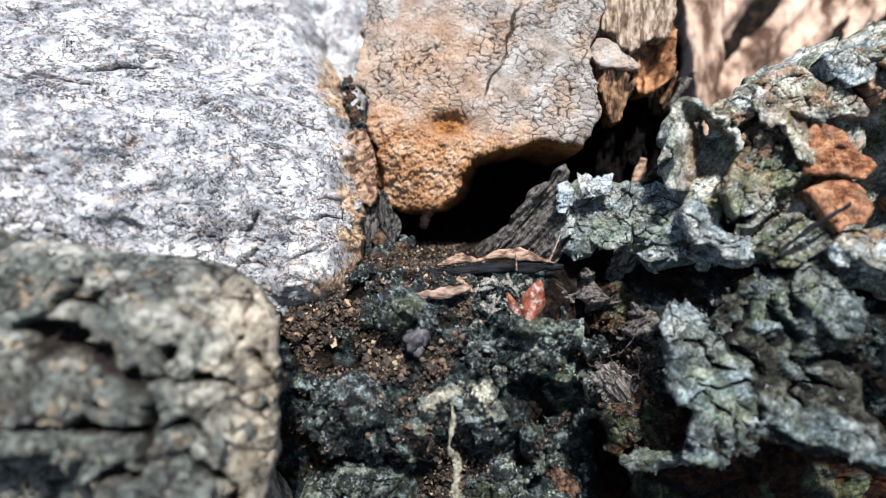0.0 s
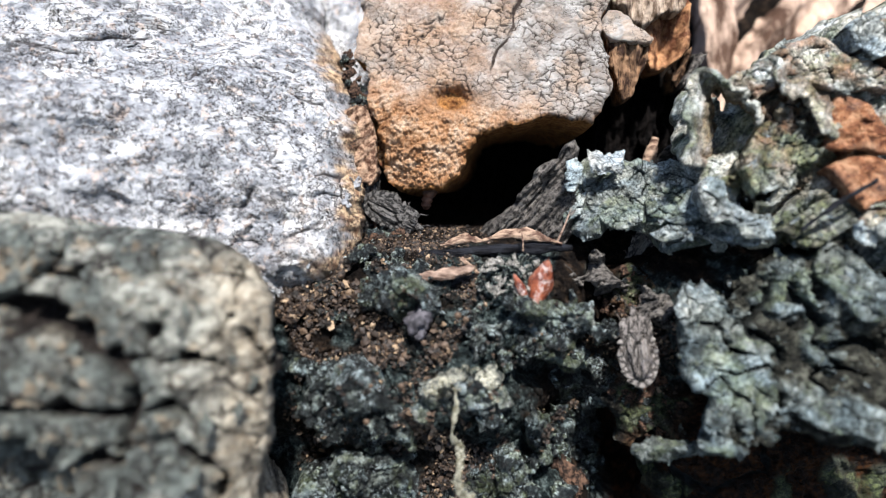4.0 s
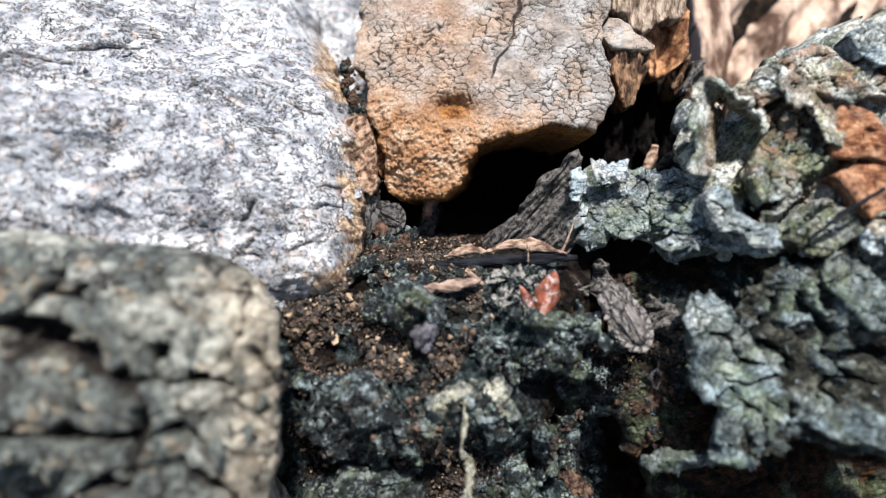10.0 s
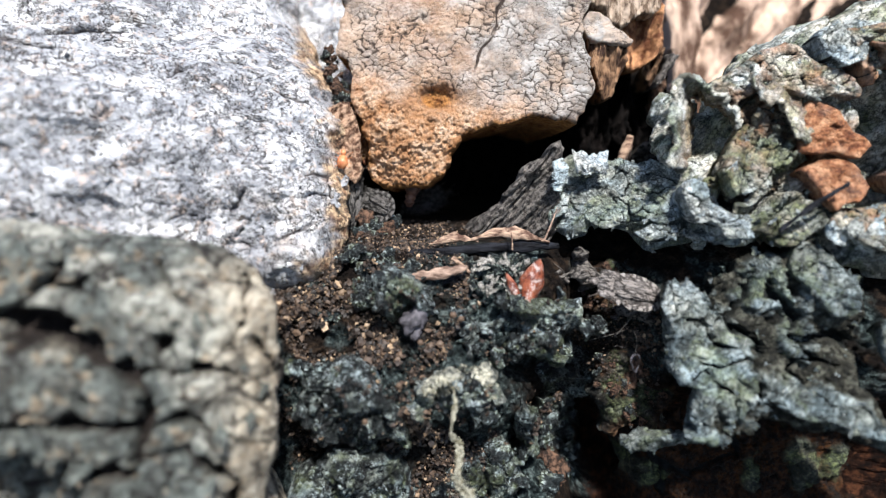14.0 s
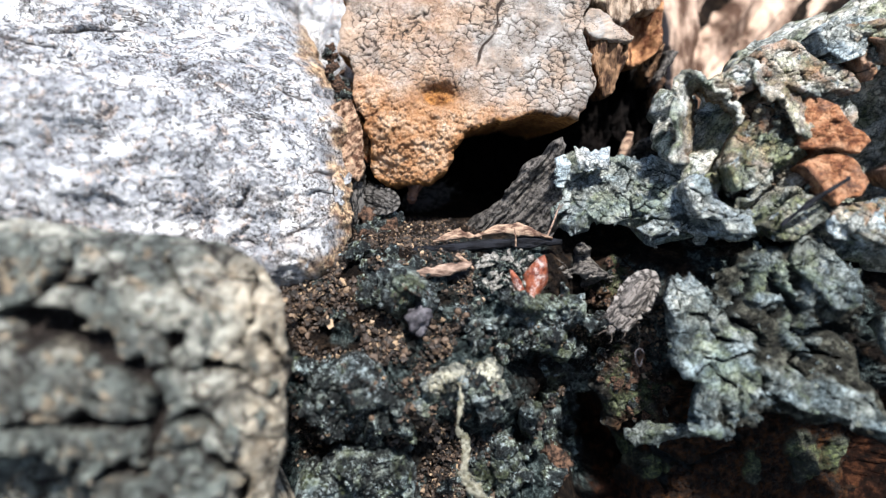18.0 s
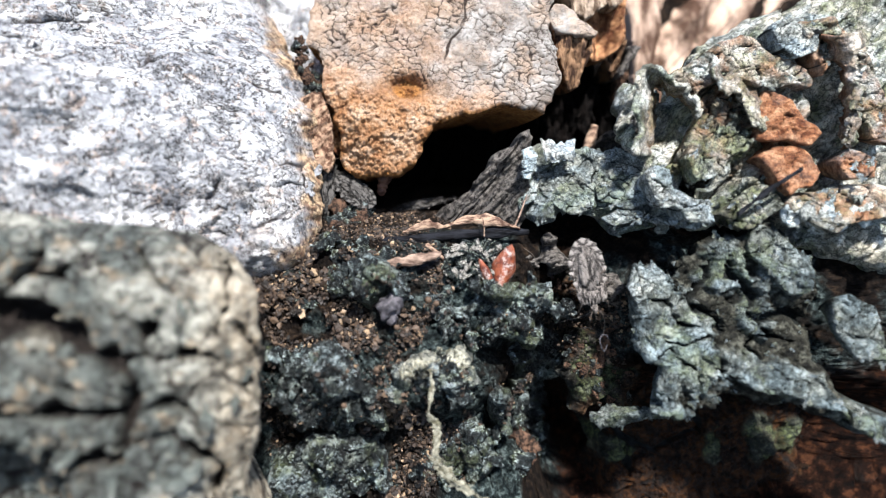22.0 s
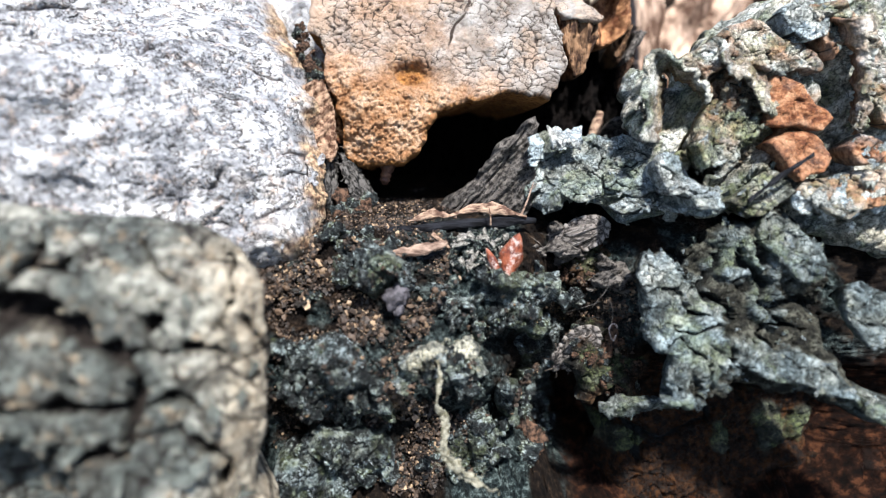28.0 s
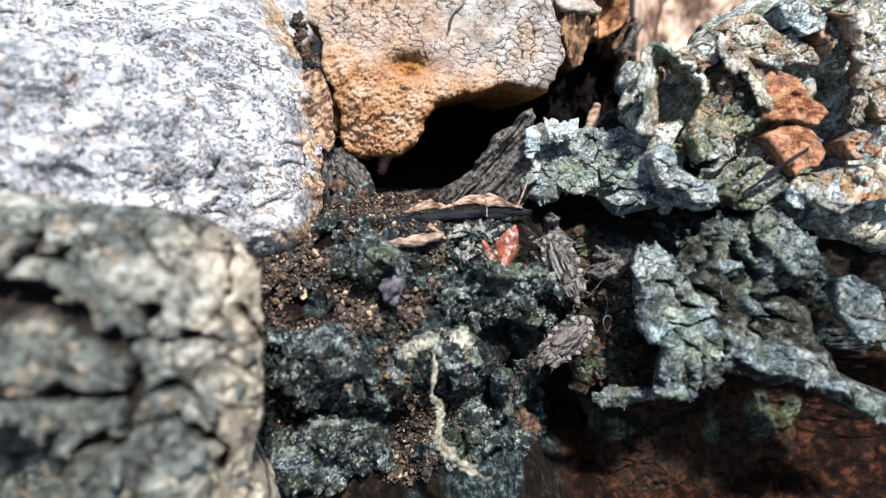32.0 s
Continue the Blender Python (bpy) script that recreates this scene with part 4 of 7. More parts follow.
FRONT_LINE = [(-48.9, 2.5), (-30.0, 1.8), (-24.2, 0.9), (-20.0, 0.7), (-16.8, 0.0), (-14.1, -1.8), (-12.5, -4.6), (-12.4, -8.9), (-12.5, -14.3), (-13.6, -19.7), (-14.8, -26.0), (-48.9, -24.7)]
FRONT = grown("front_bark_block", "rounded grey bark block split by deep dark cracks, close up", "bark", (-25, -18, 54),
      relief("front_bark_block", FRONT_LINE,
             # grey puts the shade of the lower left into the block's colour
             front_depth, 0.19, 12, 0.3, 40, {"crack": lambda x, u, s, d: np.maximum(*front_cracks(x, u)), "grey": lambda x, u, s, d: np.clip(ease(-0.5, -8.0, u + 6 * fbm(x, u, 3, 4, 241)) * ease(-15.5, -22, x), 0, 1),
             "brown": lambda x, u, s, d: np.clip(0.8 * ease(4.0, 1.0, s + 1.5 * fbm(x, u, 2, 3, 243)) * ease(-22, -15, x) * ease(1, -4, u) + 0.6 * hump(x, u, -25.27, -5.87, 2.2, 1.0, -12), 0, 1)}, 0.75), GREYBARK)
knob = thing("bark_burl", "ochre and grey bark burl with a cracked cap over a hollow", "bark", spot(4, 14, 80))
part("cap", relief("knob", [(-9.1, 33.0), (-10.6, 25.5), (-11.0, 21.5), (-9.8, 18.2), (-8.6, 13.5), (-8.0, 7.7), (-6.4, 6.2), (-3.3, 6.0), (-1.0, 6.5), (0.7, 7.6), (1.5, 9.0), (1.1, 10.4), (2.0, 12.0), (3.4, 12.7), (5.8, 12.9), (10.6, 13.8), (14.7, 13.1), (15.4, 15.0), (16.4, 17.1), (15.4, 19.9), (15.4, 23.2), (16.6, 27.2), (16.9, 33.0)],
             knob_depth, 0.10, 26, 0.85, 70, {"crack": lambda x, u, s, d: knob_cracks(x, u), "warm": lambda x, u, s, d: knob_warm(x, u), "brown": knob_brown}, 0.22, 8, 0.4, {"brown": 1.0, "warm": 1.0, "crack": 0.0}), CAP, knob)
wedge = thing("fibre_wedge", "dark grey wedge of weathered wood fibre beside the hollow", "wood", spot(9, 2, 74))
part("body", relief("fibre", [(1.3, -0.2), (4.0, 3.2), (7.3, 5.8), (9.8, 8.8), (11.8, 10.5), (13.3, 10.1), (12.7, 6.4), (11.8, -0.2), (6.8, -1.7)], fibre_depth, 0.14, 6, 0.8, 80), FIBRE, wedge)
SHELF_LINE = [(13.0, 8.2), (14.4, 10.1), (17.9, 9.4), (20.8, 8.7), (22.4, 8.6), (24.2, 6.2), (26.3, 4.0), (27.8, 2.4), (27.0, 0.8), (25.3, 0.7), (23.3, 0.1), (20.4, -0.6), (19.9, 0.7), (17.2, 2.2), (15.6, 1.9), (14.7, 0.9), (12.9, 1.0), (11.9, 2.9)]
SHELF = grown("lichen_shelf", "overhanging bark shelf crusted with grey-green lichen", "bark", (20, 5, 72),
      relief("shelf", SHELF_LINE,
             shelf_depth, 0.13, 7, 0.35, 100, {"brown": none, "tone": lambda x, u, s, d: lobe_tone(x, u, 2.4, 101)}, 1.0, 10), LICHEN)
UPPER_LINE = [(23.4, 15.3), (24.7, 16.0), (27.3, 13.8), (27.8, 16.6), (30.6, 19.1), (34.0, 21.5), (38.5, 23.2), (43.8, 25.3), (56.2, 25.2), (50.8, -2.7), (38.5, -1.8), (36.9, -1.2), (34.5, 0.0), (31.0, 1.1), (28.7, 0.1), (26.8, 2.4), (24.5, 6.0), (22.4, 8.3), (22.9, 11.7)]
UPPER = grown("lichen_bark_slab", "ragged bark slab built of lichen-crusted and rust-red blocks", "bark", (34, 8, 67),
      relief("upper", UPPER_LINE,
             upper_depth, 0.2, 9, 1.0, 110, {"brown": upper_rust, "tone": lambda x, u, s, d: 0.4 + 0.6 * lobe_tone(x, u, 2.0, 115)}, 0.9, 10), PALE_CRUST)
LOWER_LINE = [(20.2, -7.0), (20.6, -4.5), (21.2, -3.0), (22.0, -3.6), (22.9, -2.9), (23.9, -4.5), (24.7, -4.4), (25.2, -2.5), (26.0, -2.7), (26.6, -2.0), (27.4, -2.6), (27.8, -1.0), (29.0, -0.2), (29.8, -1.5), (30.4, 0.1), (32.0, -0.6), (33.3, 0.8), (35.1, -0.5), (36.7, -2.0), (38.4, -6.3), (37.9, -8.7), (36.7, -10.8), (37.1, -12.5), (38.4, -14.3), (40.1, -16.2), (41.7, -17.3), (46.8, -18.7), (48.0, -21.5), (43.9, -19.9), (40.1, -18.6), (36.7, -17.1), (33.4, -16.2), (30.1, -15.2), (28.0, -15.2), (27.4, -16.3), (26.0, -16.5), (24.1, -17.2), (22.2, -17.0), (21.2, -16.3), (22.4, -15.7), (21.6, -15.0), (21.8, -13.1), (21.1, -12.5), (20.5, -11.0), (20.1, -9.1)]
LOWER = grown("lower_lichen_block", "broken bark block under pale blue-grey lichen plates", "bark", (27, -10, 63),
      relief("lower", LOWER_LINE,
             lower_depth, 0.14, 8, 0.8, 120, {"brown": lower_bare, "crack": lambda x, u, s, d: lower_cracks(x, u), "tone": lambda x, u, s, d: 0.3 + 0.5 * lobe_tone(x, u, 2.1, 123) + 0.5 * hump(x, u, 23.6, -10.8, 2.8, 4.2) + 0.4 * hump(x, u, 31.5, -13.4, 3.2, 1.2, -14)}, 1.3, 6, 0.3), BLOCK)


# ---- rotten brown bark under the lichen block ----
WALL_SEAMS = ([(22.2, -22.1), (24.5, -23.9), (27.8, -25.2), (31.0, -23.5), (33.0, -22.9)], [(24.1, -24.0), (23.9, -27.7)], [(32.7, -17.8), (32.3, -21.2), (32.7, -23.5)])


def wall_cracks(x, u):
    c = np.zeros(np.shape(x))
    for line in WALL_SEAMS:
        c = np.maximum(c, crack_path(x, u, line, 0.4, 31))
    e, _ = cells(x + fbm(x, u, 2, 3, 511), u + fbm(x, u, 2, 3, 513), 2.2, 515)
    return np.maximum(c, 0.5 * (1 - ease(0.0, 0.05, e)) * ease(0.0, 0.2, fbm(x, u, 3, 2, 517)))


def wall_depth(x, u, s):
    d = 75.8 + 0.02 * (u + 18) + 3.0 * ease(-21, -17.5, u) + 7.0 * ease(23.0, 19.0, x) + 2.0 * fbm(x, u, 5, 3, 501)
    d = d - 0.6 * (1 - wall_rot(x, u, s, d))
    return d + chipped(x, u, 521, 0.8) + 1.2 * strands(x, u, 70, 1.4, 503) + 0.6 * ledges(fbm(x, u, 2.4, 4, 505, 0.6), 5, 0.3) + 0.3 * fbm(x, u, 0.7, 3, 507) + 1.6 * wall_cracks(x, u)


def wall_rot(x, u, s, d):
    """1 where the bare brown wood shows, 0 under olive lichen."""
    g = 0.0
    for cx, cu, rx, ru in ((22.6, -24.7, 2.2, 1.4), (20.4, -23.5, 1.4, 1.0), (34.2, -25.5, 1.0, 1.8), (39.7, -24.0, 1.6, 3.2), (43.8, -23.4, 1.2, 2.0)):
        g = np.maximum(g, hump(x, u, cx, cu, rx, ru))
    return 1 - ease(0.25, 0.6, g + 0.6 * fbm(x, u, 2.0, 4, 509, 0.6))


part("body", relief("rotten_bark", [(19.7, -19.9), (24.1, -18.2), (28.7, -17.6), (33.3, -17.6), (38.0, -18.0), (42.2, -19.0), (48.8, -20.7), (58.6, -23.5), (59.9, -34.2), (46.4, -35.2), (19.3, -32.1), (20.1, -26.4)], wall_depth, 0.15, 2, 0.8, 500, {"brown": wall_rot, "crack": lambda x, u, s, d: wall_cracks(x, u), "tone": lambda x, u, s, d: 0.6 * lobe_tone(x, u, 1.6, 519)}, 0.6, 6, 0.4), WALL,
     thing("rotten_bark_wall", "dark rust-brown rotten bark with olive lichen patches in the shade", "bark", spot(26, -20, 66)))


# ---- splinters and far bark behind the knob ----
def slab_depth(d0, a, b, cx, cu, lean, size, k, amp):
    def fn(x, u, s):
        return d0 + a * (x - cx) + b * (u - cu) + rim_round(s, 0.3, 0.3) + 1.2 * amp * strands(x, u, lean, size, k) + 0.35 * amp * ledges(strands(x, u, lean, 0.5 * size, k + 4), 5, 0.3) + 0.4 * fbm(x, u, 1.0, 3, k + 9)
    return fn


def chunk(root, name, corners, plane, out, k, high=0.5, tilt=(0.0, 0.0), rust=0.0, step=0.13, back=5.0, bulge=0.2, material=None, lean=None, label="", smooth=4):
    """A broken plate or block of a larger bark piece, standing proud of it."""
    cx, cu = np.mean(corners, 0)

    def depth(x, u, s):
        d = plane(x, u) - out + tilt[0] * (x - cx) + tilt[1] * (u - cu) + rim_round(s, 0.25, 0.3) - 0.2 * bulge * ease(0, 2.5, s)
        if lean is not None:
            d = d + 1.5 * strands(x, u, lean, 1.3, k + 20)
        return d + (0.25 + 0.75 * ease(0, 0.9, s)) * (0.8 * areolate(x, u, 2.0, k, 0.35 + 0.9 * high) + chipped(x, u, k + 70, 0.2 + 0.5 * high)) + 0.25 * fbm(x, u, 3.5, 3, k + 30) + (0.2 if rust >= 1 else 0.7) * split(x, u)

    def split(x, u):
        wx, wu = x + 0.8 * fbm(x, u, 1.6, 3, k + 50), u + 0.8 * fbm(x, u, 1.6, 3, k + 53)
        e, _ = cells(wx, wu, 2.3, k + 55)
        e2, _ = cells(wx, wu, 0.9, k + 57)
        return np.maximum(1 - ease(0.01, 0.06, e), 0.6 * (1 - ease(0.0, 0.09, e2)) * ease(-0.1, 0.2, fbm(x, u, 3, 2, k + 59)))

    def rusty(x, u, s, d):
        return np.clip(rust + 1.1 * (fbm(x, u, 2.0, 4, k + 33)) * (0.3 if rust >= 1 else 1.0), 0, 1) if rust else np.zeros(np.shape(x))

    ob = part(name, relief(name, corners, depth, step, back, 0.45, k, {"brown": rusty, "tone": lambda x, u, s, d: 0.42 + 0.45 * lobe_tone(x, u, 1.6, k), "crack": lambda x, u, s, d: split(x, u) * (0.45 if rust >= 1 else 1.0)}, 0.9 if root is not UPPER else 0.35, smooth, 0.2), material or (BLOCK if root is LOWER else LICHEN), root, label)
    if rust < 1:
        PROUD.append((corners, depth, ob))
    return ob


PROUD = []


def upper_plane(x, u):
    return 64.4 + 0.30 * (u - 7.9) - 0.05 * (x - 31.7)


def lower_plane(x, u):
    return 60.6 + 0.25 * (u + 8) - 0.12 * (x - 25)


for n, (corners, out, high, tilt, rust, lean, label, mat) in enumerate((
    ([(25.4, 15.1), (27.4, 16.6), (29.4, 17.9), (32.3, 19.8), (34.0, 20.4), (35.4, 19.6), (36.9, 17.9), (38.6, 17.4), (40.1, 16.3), (39.8, 14.1), (38.3, 14.6), (36.6, 14.3), (35.1, 13.5), (33.4, 14.9), (31.1, 15.5), (29.4, 14.1), (27.7, 13.0), (26.8, 14.1)], 0.6, 0.6, (0.1, 0.25), 0.32, None, "ochre-grey crest", PALE_CRUST),
    ([(34.6, 12.5), (35.5, 14.0), (37.5, 12.6), (38.2, 10.9), (39.3, 10.3), (39.6, 9.1), (38.3, 7.8), (36.5, 8.6), (34.6, 8.4), (33.3, 9.0), (34.0, 10.4)], 0.9, 0.12, (-0.1, 0.1), 1.0, None, "rust-red block", None),
    ([(33.0, 7.2), (35.1, 7.8), (37.3, 8.1), (38.4, 7.0), (38.8, 5.3), (37.3, 4.3), (35.2, 3.2), (34.2, 4.8)], 1.0, 0.1, (0.0, 0.3), 1.0, None, "rust-red block", None),
    ([(28.6, 12.8), (30.6, 14.9), (32.9, 14.4), (34.6, 12.8), (34.3, 10.0), (33.1, 8.1), (30.6, 6.7), (28.4, 5.2), (26.9, 4.7), (26.2, 6.8), (27.2, 9.8)], 0.1, 0.35, (0.2, 0.1), 0.25, 42, "", OLIVE),
    ([(36.3, 20.6), (38.6, 22.0), (42.0, 22.3), (41.5, 19.8), (40.3, 17.7), (38.6, 17.1), (37.2, 18.2)], 0.8, 0.6, (0.0, 0.3), 0.12, None, "white lichen lump", FLAKE),
    ([(39.4, 21.5), (43.2, 22.0), (45.5, 20.9), (44.6, 18.8), (42.0, 16.8), (40.6, 15.5), (40.2, 17.7)], 0.6, 0.5, (0.3, 0.1), 0.3, 60, "", PALE_CRUST),
    ([(40.8, 6.6), (42.1, 7.7), (44.1, 7.3), (45.0, 6.1), (43.8, 4.7), (41.2, 4.5)], 0.9, 0.4, (0.1, 0.3), 0.6, None, "", None),
    ([(35.1, 2.5), (36.7, 3.4), (39.2, 3.8), (42.6, 4.0), (46.0, 4.2), (46.0, 0.5), (43.7, 0.8), (40.4, 0.3), (38.7, -0.5), (37.0, 0.6), (35.6, 1.2)], 0.8, 0.4, (0.0, 0.5), 0.4, None, "tan and white slab", PALE_CRUST),
    ([(22.2, 5.9), (23.2, 6.6), (24.6, 5.9), (24.9, 4.0), (26.2, 2.9), (27.3, 2.4), (27.1, 0.7), (25.3, 0.7), (24.0, 2.2), (22.6, 1.9)], 1.2, 0.35, (0.0, 0.2), 0, None, "whitish lichen lump", FLAKE),
    ([(28.6, 1.4), (30.8, 3.0), (33.4, 4.6), (35.4, 3.5), (36.6, 2.6), (34.3, 1.6), (32.5, 0.6), (30.2, -0.0)], 0.3, 0.4, (0.1, 0.1), 0, 50, "", OLIVE),
    ([(45.2, 18.8), (47.8, 19.3), (48.5, 8.3), (45.5, 8.6), (44.8, 14.4)], -0.8, 0.6, (0.0, 0.1), 0.3, None, "", PALE_CRUST),
)):
    chunk(UPPER, "lichen_plate" if rust < 1 else "bark_block", corners, upper_plane, out, 300 + 41 * n, high, tilt, rust, 0.12, 5.0, 0.2, mat, lean, label)
for n, (name, lines, mat, thick, brown, label) in enumerate((
    ("curled_rim", ([(21.3, 7.1, 64.2), (21.7, 10.0, 64.2), (22.0, 12.6, 64.2), (22.4, 14.9, 64.2), (23.5, 15.5, 64.2), (24.6, 14.7, 64.2), (26.2, 13.7, 64.2), (27.2, 12.7, 64.2), (27.6, 10.9, 64.2)], [(23.0, 7.3, 66.2), (23.2, 10.2, 66.2), (23.5, 12.7, 66.2), (23.8, 14.5, 66.2), (24.5, 15.1, 66.2), (25.5, 14.6, 66.2), (26.9, 13.6, 66.2), (27.9, 12.6, 66.2), (28.3, 10.9, 66.2)], [(24.9, 7.7, 69.4), (24.9, 10.3, 69.4), (25.0, 12.7, 69.4), (25.3, 14.3, 69.4), (25.8, 14.9, 69.4), (26.7, 14.4, 69.4), (28.0, 13.6, 69.4), (28.9, 12.7, 69.4), (29.2, 11.1, 69.4)]), PALE_CRUST, 0.45, (0, 0.6), "curled whitish rim of a lichen cup"),
    ("bark_flake", ([(28.2, 15.4, 63.4), (29.6, 13.9, 63.4), (31.0, 12.9, 63.4), (32.4, 11.7, 63.4), (33.4, 10.1, 63.4), (33.7, 9.0, 63.4)], [(29.6, 16.2, 65.0), (31.2, 14.8, 65.0), (32.5, 13.7, 65.0), (33.8, 12.3, 65.0), (34.9, 10.6, 65.0)], [(30.9, 17.4, 67.0), (32.7, 16.1, 67.0), (34.2, 14.9, 67.0), (35.5, 13.4, 67.0), (36.5, 11.5, 67.0)]), PALE_CRUST, 0.3, (0.1, 0.5), "tan and white flake standing off the slab"),
    ("ridge", ([(25.0, 5.8, 65.0), (26.7, 7.9, 65.0), (28.6, 10.3, 65.0), (30.0, 13.0, 65.0)], [(26.3, 5.6, 66.6), (28.0, 7.7, 66.6), (30.0, 10.2, 66.6), (31.3, 12.8, 66.6)], [(27.5, 5.3, 68.5), (29.3, 7.5, 68.5), (31.3, 10.1, 68.5), (32.6, 12.6, 68.5)]), OLIVE, 0.4, (0.1, 0.3), ""),
    ("ridge", ([(26.7, 4.3, 64.8), (28.7, 6.8, 64.8), (30.6, 9.6, 64.8), (32.0, 11.5, 64.8)], [(28.1, 4.1, 66.6), (30.2, 6.5, 66.6), (32.1, 9.4, 66.6), (33.4, 11.3, 66.6)], [(29.5, 3.8, 68.5), (31.6, 6.3, 68.5), (33.5, 9.2, 68.5), (34.9, 11.2, 68.5)]), OLIVE, 0.4, (0, 0.3), ""),
    ("ridge", ([(27.6, 2.9, 64.3), (29.5, 5.5, 64.3), (31.4, 7.4, 64.3), (33.9, 8.8, 64.3)], [(28.8, 2.6, 66.0), (30.8, 5.1, 66.0), (32.7, 6.9, 66.0), (35.0, 8.3, 66.0)], [(30.1, 2.4, 67.9), (32.2, 4.9, 67.9), (34.1, 6.7, 67.9), (36.4, 8.0, 67.9)]), OLIVE, 0.4, (0, 0.2), ""),
    ("ridge", ([(28.7, 1.1, 64.0), (30.8, 3.2, 64.0), (32.6, 4.1, 64.0), (34.4, 4.9, 64.0)], [(30.1, 0.7, 66.0), (32.3, 2.8, 66.0), (34.1, 3.7, 66.0), (35.7, 4.4, 66.0)], [(31.3, 0.4, 67.9), (33.7, 2.5, 67.9), (35.5, 3.4, 67.9), (37.1, 4.0, 67.9)]), OLIVE, 0.4, (0, 0.3), ""),
    ("bark_shell", ([(42.6, 20.2, 67.9), (43.3, 17.6, 67.9), (44.4, 14.6, 67.9), (44.5, 11.5, 67.9), (44.3, 8.2, 67.9)], [(41.3, 18.7, 63.9), (42.1, 16.0, 63.9), (42.7, 13.1, 63.9), (42.3, 10.1, 63.9), (42.0, 7.9, 63.9)], [(42.1, 18.6, 62.7), (42.6, 15.7, 62.7), (42.7, 13.1, 62.7), (42.3, 10.1, 62.7), (41.5, 7.9, 62.7)], [(45.6, 20.0, 65.5), (45.4, 16.7, 65.5), (45.3, 13.9, 65.5), (44.8, 10.6, 65.5), (43.8, 8.4, 65.5)]), PALE_CRUST, 0.4, (0.9, 0), "curled bark shell, brown inside with a white rim"),
    ("slab_lip", ([(34.3, 1.1, 61.5), (36.4, 0.5, 61.5), (37.9, -0.6, 61.5), (40.0, 0.0, 61.5), (42.4, 0.6, 61.5), (45.2, 0.3, 61.5)], [(34.1, 1.9, 60.9), (36.0, 1.5, 60.9), (37.7, 1.0, 60.9), (39.6, 1.3, 60.9), (42.0, 1.8, 60.9), (44.8, 2.0, 60.9)], [(36.3, 2.8, 63.1), (37.9, 2.9, 63.1), (39.6, 3.0, 63.1), (41.3, 3.1, 63.1), (43.6, 3.5, 63.1), (46.4, 3.6, 63.1)]), FLAKE, 0.5, (0, 0.5), "white lip along the slab"),
)):
    part(name, sheet(name, lines, thick, 60 + n, 0.9, 70, 15, 0.8, brown), mat, UPPER, label)

for n, (corners, out, high, tilt, rust, label) in enumerate((
    ([(19.7, -5.3), (20.8, -3.0), (21.6, -3.5), (22.4, -2.9), (23.2, -4.4), (22.5, -5.1), (21.2, -5.9), (20.2, -7.1)], 0.2, 0.12, (0.0, 0.35), 0, "pale angular lichen tip"),
    ([(27.7, -13.3), (28.8, -12.5), (31.0, -12.1), (33.4, -12.3), (35.9, -13.8), (37.1, -15.7), (34.9, -15.7), (32.5, -15.1), (30.0, -14.3)], 0.5, 0.2, (-0.1, 0.2), 0, "smooth pale slab"),
    ([(31.4, -1.9), (32.4, 0.6), (34.1, -0.5), (35.7, -2.0), (36.6, -3.9), (36.1, -5.8), (34.1, -6.1), (32.9, -4.9)], 0.2, 0.4, (0.0, 0.2), 0.08, "pale cracked lichen plate"),
    ([(37.7, -8.9), (38.4, -6.7), (40.1, -6.0), (41.8, -7.0), (41.8, -12.0), (39.2, -11.9)], 0.0, 0.3, (0.0, 0.2), 0, "blurred whitish lichen lump"),
    ([(37.3, -15.5), (38.9, -16.6), (41.3, -17.2), (42.6, -19.3), (40.5, -19.2), (38.1, -17.8)], 0.0, 0.3, (0.0, 0.2), 0, ""),
)):
    chunk(LOWER, "lichen_plate", corners, lower_plane, out, 900 + 41 * n, high, tilt, rust, 0.12, 3.2, 0.2, LICHEN if n == 0 else BLOCK, None, label, 4)

for n, (corners, out, high, tilt, mat, label) in enumerate((
    ([(13.4, 6.1), (16.0, 7.7), (18.9, 9.2), (21.3, 7.9), (19.1, 4.9), (18.3, 2.4), (15.9, 1.6), (13.5, 3.8)], 0.9, 0.4, (0.0, 0.2), LICHEN, ""),
    ([(18.8, 5.5), (21.7, 8.9), (24.2, 7.3), (23.6, 3.0), (20.7, 2.2), (18.8, 2.9)], 1.1, 0.4, (0.0, 0.2), LICHEN, ""),
    ([(11.3, 7.9), (12.8, 9.5), (14.0, 8.6), (13.9, 6.2), (13.0, 3.2), (11.1, 2.5), (10.6, 4.8)], 0.8, 0.5, (0.0, 0.1), LICHEN, ""),
    ([(18.4, 1.3), (20.1, 2.4), (22.8, 1.9), (22.5, 1.0), (19.5, 0.6)], 1.6, 0.3, (0.0, 0.3), LICHEN, "mossy lower lip"),
    ([(24.0, 5.8), (25.8, 6.5), (26.1, 3.6), (28.3, 2.6), (28.1, 0.9), (25.9, 1.0), (24.6, 3.0)], 1.4, 0.4, (0.0, 0.2), FLAKE, ""),
    ([(23.1, 1.3), (25.4, 1.3), (27.9, 0.6), (26.7, -0.2), (24.1, 0.3)], 1.2, 0.3, (0.0, 0.3), FLAKE, ""),
)):
    chunk(SHELF, "lichen_plate", corners, lambda x, u: 70.0 - 0.45 * (x - 20) + 0.6 * (u - 5), out, 1500 + 41 * n, high, tilt, 0, 0.11, 4.0, 0.2, mat, None, label)

